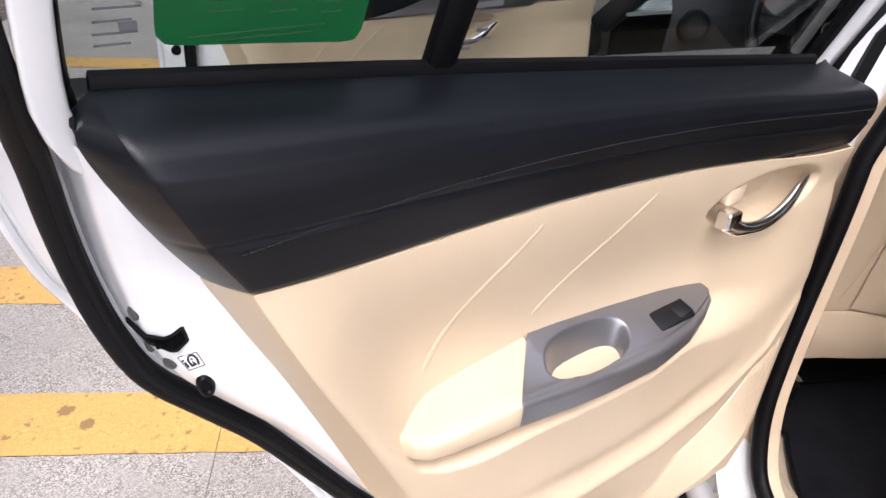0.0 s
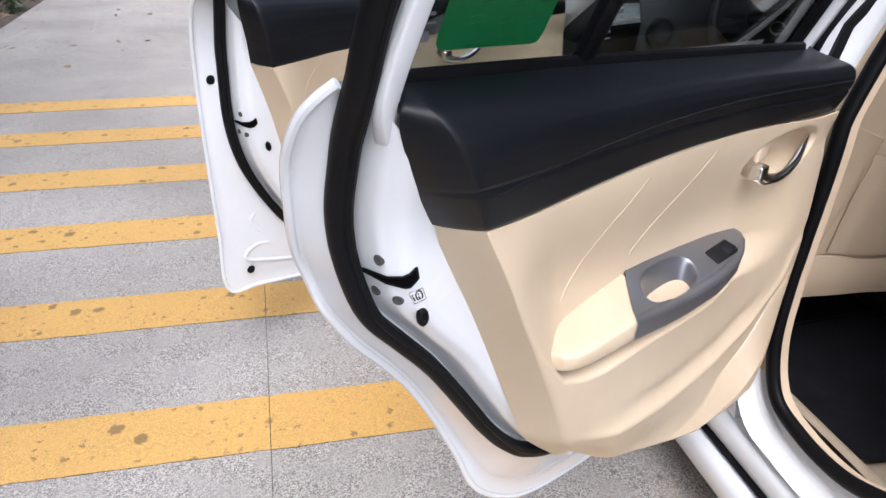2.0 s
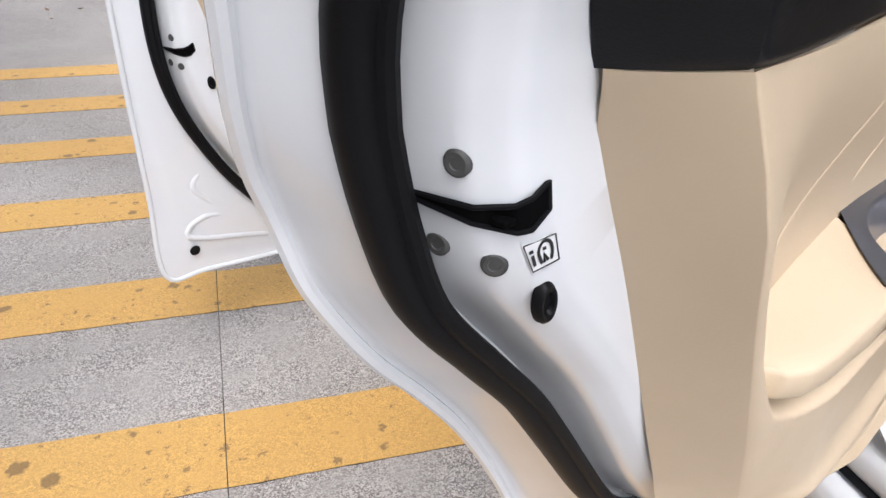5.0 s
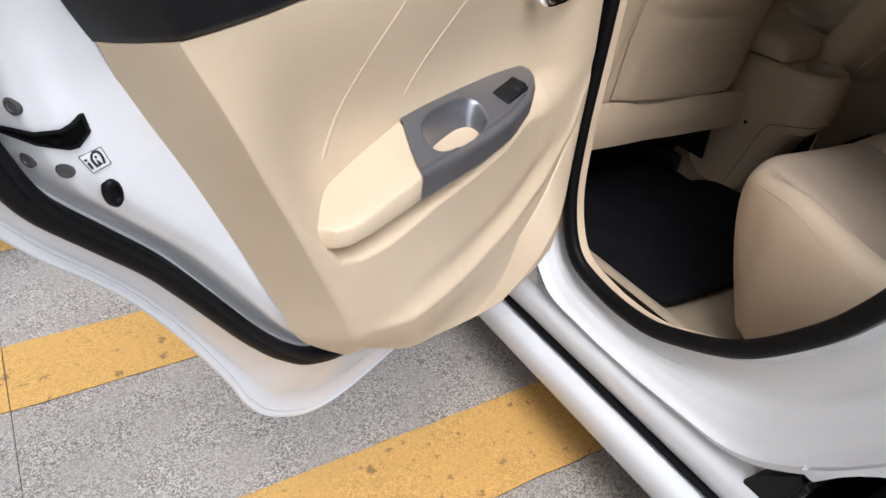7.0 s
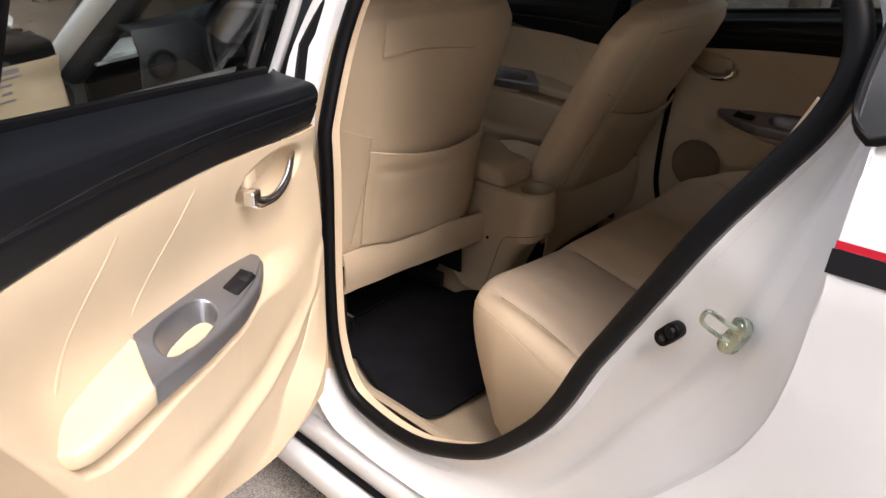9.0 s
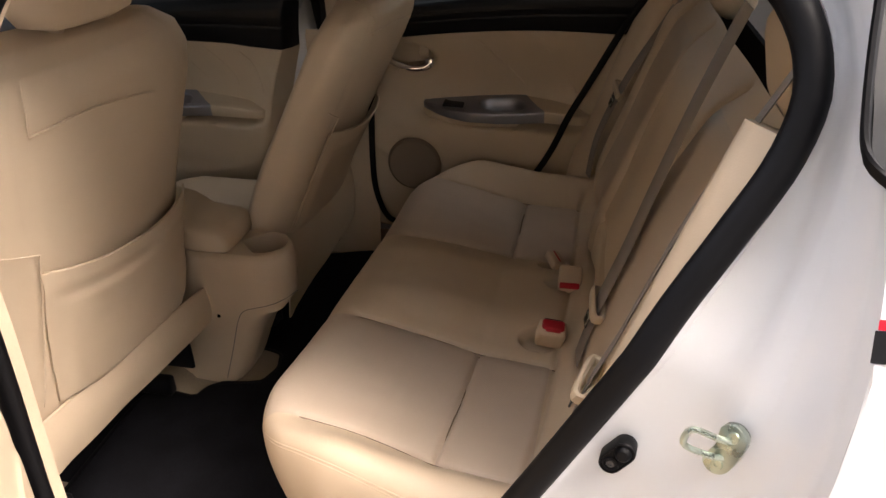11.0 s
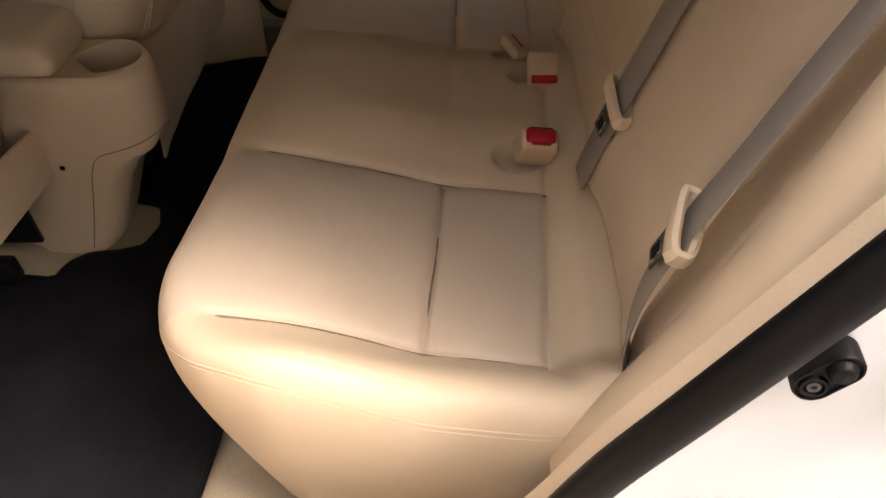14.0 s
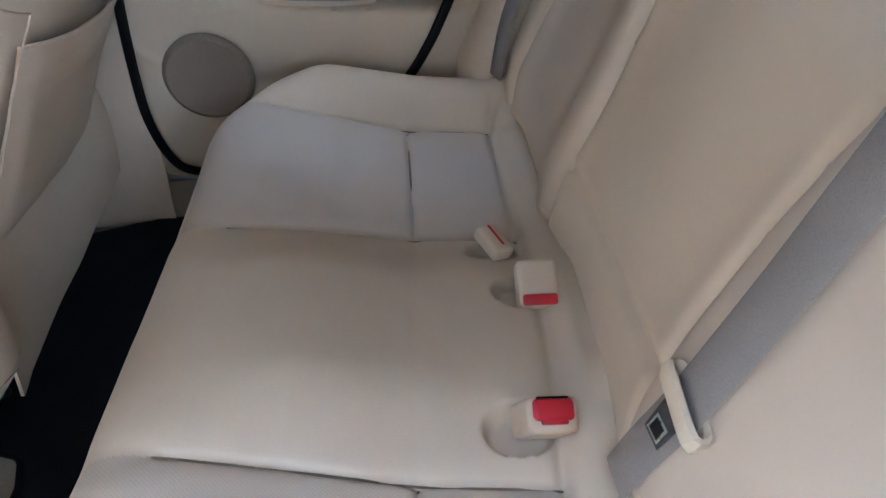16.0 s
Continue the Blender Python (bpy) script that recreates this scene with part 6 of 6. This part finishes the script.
    for t in np.linspace(0, 1, 12):
        g.append([(cx - 0.268 + 0.563 * k, 0.190 - back - 0.010 * math.sin(t * 2.8) - 0.006 * sm(0.1, 0.0, k) - 0.004 * noise.noise((k * 4, t, cx)), 0.548 - drop + (0.030 if lean_more else -0.040) * k + (0.112 + drop - (0.050 if lean_more else 0.018) * k) * t) for k in np.linspace(0, 1, 36)])
    part("lower_flap", sheet(np.array(g), thick=-0.005), SEAT, seat, "beige flap under the map pocket", 60)
    part("flap_hem", tube([(x, y - 0.001, z) for x, y, z in g[-1]], 0.0032, 0.0032, 6), SEAT, seat)
    # cushion, sides, runners
    hb = back + lean_more * 0.7
    low_by = 0.045 if lean_more else 0.010
    rings = []
    for y, z, h, t in ((0.22, 0.62, 0.235, 0.10), (0.30, 0.63, 0.25, 0.12), (0.5, 0.62, 0.255, 0.13), (0.66, 0.625, 0.25, 0.13), (0.73, 0.61, 0.235, 0.09)):
        a = np.linspace(0, 2 * np.pi, 40, endpoint=False)
        rings.append([(cx + h * np.sign(math.cos(q)) * abs(math.cos(q)) ** 0.55, y - back, z - t / 2 + (t / 2) * np.sign(math.sin(q)) * abs(math.sin(q)) ** 0.6) for q in a])
    part("cushion", loft(rings), SEAT, seat, "", 60)
    for s in (-1, 1):
        part("runner", rbox((cx + 0.19 * s, 0.46 - back, 0.375), (0.03, 0.40, 0.05), 0.008), BLACK_PLASTIC, seat)
        part("hinge_bracket", rbox((cx + 0.235 * s, 0.27 - back, 0.50), (0.012, 0.10, 0.20), 0.005), BLACK_PLASTIC, seat)
        part("side_shield", rbox((cx + 0.245 * s, 0.44 - back, 0.52), (0.02, 0.36, 0.09), 0.009), BEIGE_PLASTIC, seat)
        part("headrest_post", tube([(cx + 0.055 * s, 0.115 - hb, 1.26 - low_by), (cx + 0.055 * s, 0.10 - hb, 1.33 - low_by)], 0.006, k=10, up=(0, 1, 0)), CHROME, seat)
        part("post_socket", tube([(cx + 0.055 * s, 0.112 - hb, 1.275 - low_by), (cx + 0.055 * s, 0.108 - hb, 1.297 - low_by)], 0.016, k=12, up=(0, 1, 0)), BEIGE_PLASTIC, seat)
    rings = [ring(cx, 0.105 - hb, z - low_by, 0.135 * k, 0.05 * k2, 40, 3) for z, k, k2 in ((1.288, 0.55, 0.5), (1.298, 0.85, 0.8), (1.325, 0.98, 0.97), (1.38, 1.0, 1.0), (1.43, 0.95, 0.9), (1.452, 0.8, 0.65), (1.457, 0.5, 0.3))]
    part("headrest", loft(rings), SEAT, seat, "", 60)
    return seat


front_seat(-0.343, "beige leatherette front seat with a slack map pocket")
front_seat(0.365, "beige leatherette front seat set further back", 0.13, 0.27)

# ---------------------------------------------------------------- console between the front seats
def console():
    """A narrow tunnel console: tower with the cup well, undercut below, armrest lid in front of it."""
    mid_x = 0.018
    levels = ((0.315, 0.150, 0.082), (0.335, 0.128, 0.074), (0.37, 0.110, 0.071), (0.43, 0.085, 0.071), (0.49, 0.058, 0.071), (0.52, 0.038, 0.072), (0.538, 0.016, 0.073), (0.549, 0.000, 0.074), (0.560, -0.010, 0.075), (0.585, -0.020, 0.0755), (0.64, -0.021, 0.0745), (0.68, -0.018, 0.072), (0.692, -0.013, 0.069), (0.697, -0.006, 0.063))
    rings = []
    for z, y0, h in levels:
        r = h * (0.98 if z > 0.55 else 0.55)
        y1 = 0.9 if z < 0.6 else 0.62 - 0.8 * (z - 0.6)
        turn = []
        for cx, cy, rr, a0 in ((h - 0.03, y1 - 0.03, 0.03, 0), (0.03 - h, y1 - 0.03, 0.03, 90), (r - h, y0 + r, r, 180), (h - r, y0 + r, r, 270)):
            turn += [(mid_x + cx + rr * math.cos(radians(a0 + q * 6)), cy + rr * math.sin(radians(a0 + q * 6)), z) for q in range(16)]
        rings.append(turn)
    v, f = sheet(np.array(rings), loop=True)
    f.append(tuple(reversed(range(64))))
    body_ = part("centre_console", (v, f), BEIGE_PLASTIC, car, "beige plastic centre console with a rear cup holder", 50)
    c, rx, ry = np.array([0.022, 0.047]), 0.053, 0.054
    rim = lambda t, k, z: (c[0] + rx * k * math.cos(t), c[1] + ry * k * math.sin(t), z)
    # deck between the outline and the well
    top_ring = np.array(rings[-1])
    ang = np.arctan2(top_ring[:, 1] - c[1], top_ring[:, 0] - c[0])
    order = np.argsort(ang)
    deck = np.array([[rim(t, 1.0, 0.6975) for t in ang[order]], [rim(t, 1.03, 0.699) for t in ang[order]], [tuple(top_ring[i]) for i in order]])
    part("deck", sheet(deck, loop=True), BEIGE_PLASTIC, body_)
    a = np.linspace(0, 2 * np.pi, 64, endpoint=False)
    wells = [[rim(t, k, z) for t in a] for k, z in ((1.0, 0.6975), (0.975, 0.694), (0.95, 0.685), (0.90, 0.655), (0.86, 0.615), (0.80, 0.610))]
    part("cup_holder", sheet(np.array(wells), loop=True), BEIGE_PLASTIC, body_)
    part("cup_floor", (np.array(wells[-1]), [tuple(range(64))]), BEIGE_PLASTIC, body_)
    # No hole is cut: a near-black block paints the shade in it.
    part("screw_hole", rbox((-0.055, 0.160, 0.526), (0.006, 0.009, 0.009), 0.003, 2), HOLE_SHADE, body_)
    # panel joint along the side and round under the cup well
    xs_ = mid_x - 0.0725
    part("trim_line", tube(bend([(xs_ - 0.002, 0.172, 0.335), (xs_ + 0.001, 0.140, 0.43), (xs_ + 0.0005, 0.112, 0.515), (xs_ - 0.001, 0.090, 0.548), (xs_ - 0.0025, 0.060, 0.560), (xs_ + 0.004, 0.030, 0.566), (xs_ + 0.025, 0.001, 0.571), (mid_x, -0.021, 0.574)], 40), 0.0009, 0.0009, 6), INK, body_)
    lid = []
    for y, w, z0, z1 in ((0.104, 0.050, 0.715, 0.728), (0.106, 0.066, 0.703, 0.742), (0.114, 0.074, 0.700, 0.757), (0.128, 0.077, 0.700, 0.765), (0.17, 0.078, 0.700, 0.770), (0.20, 0.078, 0.700, 0.774), (0.215, 0.078, 0.700, 0.786), (0.24, 0.078, 0.700, 0.802), (0.28, 0.078, 0.700, 0.812), (0.40, 0.078, 0.700, 0.815), (0.47, 0.076, 0.700, 0.805), (0.485, 0.06, 0.71, 0.78)):
        k = np.linspace(0, 2 * np.pi, 48, endpoint=False)
        lid.append([(mid_x - 0.006 + w * np.sign(math.cos(q)) * abs(math.cos(q)) ** 0.4, y, 0.5 * (z0 + z1) + 0.5 * (z1 - z0) * np.sign(math.sin(q)) * abs(math.sin(q)) ** 0.45) for q in k])
    part("armrest_lid", loft(lid), SEAT, body_, "beige padded armrest lid", 55)
    return body_


console()

# ---------------------------------------------------------------- dashboard and wheel
def dashboard():
    rows = []
    for y, z in ((1.12, 1.075), (1.03, 1.125), (0.95, 1.115), (0.92, 1.05), (0.94, 0.95), (0.98, 0.87), (1.02, 0.72), (1.12, 0.60)):
        rows.append([(0.68 * a, y + 0.05 * a * a, z + (0.035 * math.exp(-(((0.68 * a + 0.36) / 0.16) ** 2)) if z > 1.06 else 0)) for a in np.linspace(-1, 1, 50)])
    d = part("dashboard", sheet(np.array(rows), thick=0.01), DASH, car, "dark grey dashboard with beige lower panels", 50)
    part("beige_band", sheet(np.array([[(0.66 * a, y + 0.05 * a * a - 0.008, z) for a in np.linspace(-1, 1, 40)] for y, z in ((0.945, 0.94), (0.972, 0.88), (1.008, 0.75))]), thick=0.004), BEIGE_PLASTIC, d, "beige lower dash panel")
    part("silver_strip", tube([(0.64 * a, 0.930 + 0.05 * a * a, 0.962) for a in np.linspace(-1, 1, 30)], 0.004, 0.006, 8), SILVER, d)
    part("screen", rbox((0.0, 0.93, 1.02), (0.22, 0.02, 0.13), 0.01, 2, (-12, 0, 0)), BLACK_PLASTIC, d)
    for x in (-0.62, -0.15, 0.15, 0.62):
        c = lathe([(0.03, -0.012), (0.042, -0.01), (0.045, 0.01)], 20, 1)
        part("air_vent", (c[0] + np.array([x, 0.915 + 0.05 * (x / 0.68) ** 2, 1.025]), c[1]), BLACK_PLASTIC, d)
    m = Matrix.Translation((-0.385, 0.76, 1.06)) @ pose(0, 0, 0, 66)
    w = part("steering_wheel", tube([(0.182 * math.cos(t), 0.182 * math.sin(t), 0) for t in np.linspace(0, 2 * np.pi, 48, endpoint=False)], 0.015, 0.013, 10, closed=True), BLACK_SOFT, car, "black steering wheel with dark spokes", place=m)
    part("airbag_hub", rbox((0, -0.005, 0.0), (0.15, 0.13, 0.05), 0.03, 4), BLACK_SOFT, w)
    for a in (0.15, math.pi - 0.15, -math.pi / 2):
        part("spoke", tube([(r * math.cos(a), r * math.sin(a), -0.004) for r in (0.06, 0.12, 0.18)], 0.02, 0.008, 8), DASH, w)
    part("emblem", tube([(0.024 * math.cos(t), 0.017 * math.sin(t), 0.028) for t in np.linspace(0, 2 * np.pi, 24, endpoint=False)], 0.003, k=6, closed=True), CHROME, w)
    part("column", tube([(0, 0, -0.02), (0, 0, -0.22)], 0.045, k=16, up=(0, 1, 0)), BLACK_PLASTIC, w)


dashboard()

# ---------------------------------------------------------------- floor mat
def floor_mat(outline, z, label):
    """A cut carpet mat with a bound edge."""
    m = tagged(part("floor_mat", prism(outline, z, z + 0.007, 0.002, 1), CARPET), label, "floor mat")
    pts = [(x, y, z + 0.006) for x, y in outline]
    path = [tuple(np.array(a) + (np.array(b) - np.array(a)) * t) for a, b in zip(pts, pts[1:] + pts[:1]) for t in (0.15, 0.5, 0.85)]
    part("edge_binding", tube(path, 0.0055, 0.0035, 8, closed=True), RUBBER, m, "black bound edge")
    return m


half = [(0.0, 0.055), (-0.058, 0.072), (-0.072, 0.115), (-0.080, 0.170), (-0.105, 0.200), (-0.145, 0.212), (-0.135, 0.300), (-0.150, 0.335), (-0.20, 0.348), (-0.53, 0.330), (-0.575, 0.26), (-0.600, 0.215), (-0.585, 0.17), (-0.60, 0.145), (-0.632, 0.06), (-0.652, -0.01), (-0.655, -0.07), (-0.636, -0.135), (-0.60, -0.16), (-0.44, -0.17), (0.0, -0.175)]
floor_mat(half + [(-x, y) for x, y in half[-2:0:-1]], 0.334, "dark charcoal one-piece carpet mat across the rear footwell")

SPEAKER = material("speaker_mesh", (0.26, 0.20, 0.14), 0.8, var=0.05, grain=0.5, grain_scale=500)
c = lathe([(0.0, -0.004), (0.07, -0.004), (0.076, -0.007), (0.082, -0.004), (0.086, 0.004)], 40, 0)
part("speaker_grille", (c[0] + np.array([0.668, -0.155, 0.655]), c[1]), SPEAKER, car, "round brown door speaker grille")

# ---------------------------------------------------------------- woodland
BARK = material("bark", (0.085, 0.066, 0.05), 0.95, var=0.25, scale=14, grain=0.6, grain_scale=60)
LEAF = material("leaves", (0.05, 0.085, 0.03), 0.6, var=0.25, scale=2, second=(0.03, 0.05, 0.018))
DRY = material("dry_leaves", (0.22, 0.14, 0.08), 0.8, var=0.3, scale=5, second=(0.12, 0.075, 0.045))
GREEN_BAG = material("teal_plastic", (0.08, 0.30, 0.27), 0.4, var=0.2, scale=9)


def leaf_cloud(spots, size, n, seed):
    r = np.random.RandomState(seed)
    v, f = [], []
    for c, rad in spots:
        d = r.normal(size=(n, 3))
        d /= np.linalg.norm(d, axis=1, keepdims=True)
        p = np.array(c) + d * (rad * r.uniform(0.25, 1.0, (n, 1)) ** 0.5) * np.array([1, 1, 0.7])
        a = r.normal(size=(n, 3))
        a /= np.linalg.norm(a, axis=1, keepdims=True)
        b = np.cross(a, r.normal(size=(n, 3)))
        b /= np.linalg.norm(b, axis=1, keepdims=True)
        s = size * r.uniform(0.6, 1.3, (n, 1))
        for q in range(n):
            k = len(v)
            v += [p[q] - a[q] * s[q], p[q] + b[q] * s[q] * 0.4, p[q] + a[q] * s[q], p[q] - b[q] * s[q] * 0.4]
            f.append((k, k + 1, k + 2, k + 3))
    return np.array(v), f


def tree(seed, h):
    r = random.Random(seed)
    t = tagged(new("tree"), "tall slim woodland tree with dark bark", "tree", "trees beside the road")
    lean_x, lean_y = r.uniform(-0.25, 0.25), r.uniform(-0.25, 0.25)
    path = [(lean_x * s * s * 2 + 0.08 * noise.noise((s * 3, seed, 0)), lean_y * s * s * 2 + 0.08 * noise.noise((s * 3, seed, 5)), h * s - 0.15) for s in np.linspace(0, 1, 14)]
    rad = 0.15 * (1 - 0.75 * np.linspace(0, 1, 14)) + 0.07 * np.exp(-np.linspace(0, 1, 14) * 22)
    geos = [tube(path, rad, k=10, up=(0, 1, 0.02))]
    spots = []
    for k in range(9):
        s = r.uniform(0.5, 0.98)
        b = np.array([np.interp(s, np.linspace(0, 1, 14), [p[c] for p in path]) for c in range(3)])
        a, ln = r.uniform(0, 6.28), r.uniform(0.8, 2.0)
        e = b + np.array([math.cos(a) * ln, math.sin(a) * ln, ln * 0.6])
        geos.append(tube([b, 0.5 * (b + e) + np.array([0, 0, 0.08]), e], [0.04, 0.025, 0.01], k=6, up=(0, 1, 0.1)))
        spots.append((e, r.uniform(0.6, 1.1)))
    spots.append((np.array(path[-1]), 1.0))
    part("trunk", join(*geos), BARK, t)
    part("crown", leaf_cloud(spots, 0.15, 260, seed), LEAF, t)
    return t


kinds = [tree(11, 7.5), tree(23, 8.5), tree(37, 6.8)]
spots_t = [(-5.35, 13.2), (-5.9, 20.5), (-6.8, 9.0), (-5.4, 27.0), (-7.6, 14.5), (-8.8, 19.0), (-6.2, 34.0), (-9.5, 10.0), (-7.4, 25.5), (-8.0, 4.0), (-9.0, -2.0), (-7.0, -8.0), (-11.0, 15.0), (-11.5, 24.0)]
r5 = random.Random(9)
# Dense row beside the far flank, added to cut skylight into the cabin.
for k in range(30):
    spots_t.append((r5.uniform(2.4, 5.5) if k > 20 else r5.uniform(5.5, 8.5), -9 + k * 0.7 + r5.uniform(-0.3, 0.3)))
for k in range(46):
    y = r5.uniform(-8, 34)
    spots_t.append((r5.uniform(3.6 if y > 6 else 7.0, 12.0) if k % 6 else r5.uniform(12, 18), y))
for k in range(20):
    spots_t.append((r5.uniform(-8, 12), r5.uniform(38, 52)))
for k, (x, y) in enumerate(spots_t):
    m = pose(x, y, 0, 0, 0, r5.uniform(0, 360))
    if k < 3:
        kinds[k].matrix_basis = m
    else:
        c = copy_thing(kinds[k % 3], m)
# an unseen second row along the open side, added to block low light
for k in range(26):
    m = pose(r5.uniform(-9.5, -6.2), -16 + 0.8 * k + r5.uniform(-0.3, 0.3), -0.05, 0, 0, r5.uniform(0, 360)) @ Matrix.Scale(r5.uniform(0.8, 1.1), 4)
    copy_thing(kinds[k % 3], m)
# dark brush under the trees beyond the far verge
BRUSH = material("dark_brush", (0.030, 0.030, 0.018), 0.7, var=0.3, scale=3, second=(0.045, 0.033, 0.02))
brush = [((r5.uniform(4.2, 13.0), r5.uniform(4.0, 24.0), r5.uniform(0.2, 1.6)), r5.uniform(0.7, 1.3)) for _ in range(90)]
# Tall bank on the open side, added to keep low light off the cabin.
brush += [((r5.uniform(-14.0, -10.0), r5.uniform(-16.0, 26.0), r5.uniform(0.3, 4.6)), r5.uniform(1.0, 1.6)) for _ in range(170)]
tagged(part("undergrowth", leaf_cloud(brush, 0.17, 110, 21), BRUSH), "dark tangled undergrowth beneath the trees, plus an added light-blocking bank", "undergrowth", kind="stuff")
# dry leaves along both verges


def litter(n, xr, yr_, size, seed):
    r = np.random.RandomState(seed)
    v, f = [], []
    for _ in range(n):
        x, y = r.uniform(*xr), r.uniform(*yr_)
        a, s = r.uniform(0, 6.28), size * r.uniform(0.5, 1.3)
        z = -0.012 + r.uniform(0, 0.03)
        k = len(v)
        for q, t in ((1, 0), (0.38, 1.57), (1, 3.14), (0.38, 4.71)):
            v.append((x + s * q * math.cos(a + t), y + s * q * math.sin(a + t), z + r.uniform(0, 0.02)))
        f.append((k, k + 1, k + 2, k + 3))
    return np.array(v), f


tagged(part("leaf_litter", join(litter(5200, (-7.5, -4.42), (2, 30), 0.06, 1), litter(5200, (1.3, 10), (-6, 30), 0.06, 2)), DRY), "dry brown fallen leaves on the verge", "leaves", kind="stuff")
tagged(part("fallen_leaves", (lambda g: (g[0] + np.array([0, 0, 0.014]), g[1]))(litter(150, (-4.3, -2.0), (5.2, 22), 0.035, 7)), DRY), "scattered dry leaves on the road", "leaves", kind="stuff")
tagged(part("verge_weeds", leaf_cloud([((-4.7, 8.2, 0.1), 0.35), ((-5.2, 9.4, 0.1), 0.5), ((-4.9, 10.8, 0.15), 0.4), ((-5.8, 12.0, 0.15), 0.6), ((2.2, 14, 0.2), 0.7), ((3.0, 11, 0.2), 0.7)], 0.07, 160, 5), LEAF), "low green weeds on the verge", "weeds", kind="stuff")
bag = loft([ring(-5.1 + 0.02 * i, 17.2, z, 0.55 * k, 0.3 * k, 24, 2.4) for i, (z, k) in enumerate(((-0.02, 0.85), (0.1, 1.0), (0.22, 0.85), (0.3, 0.45)))])
tagged(part("plastic_bag", (bag[0] + np.array([[0.03 * noise.noise(tuple(q * 6)) for _ in range(3)] for q in bag[0]]), bag[1]), GREEN_BAG), "crumpled teal plastic sack on the verge", "bag")
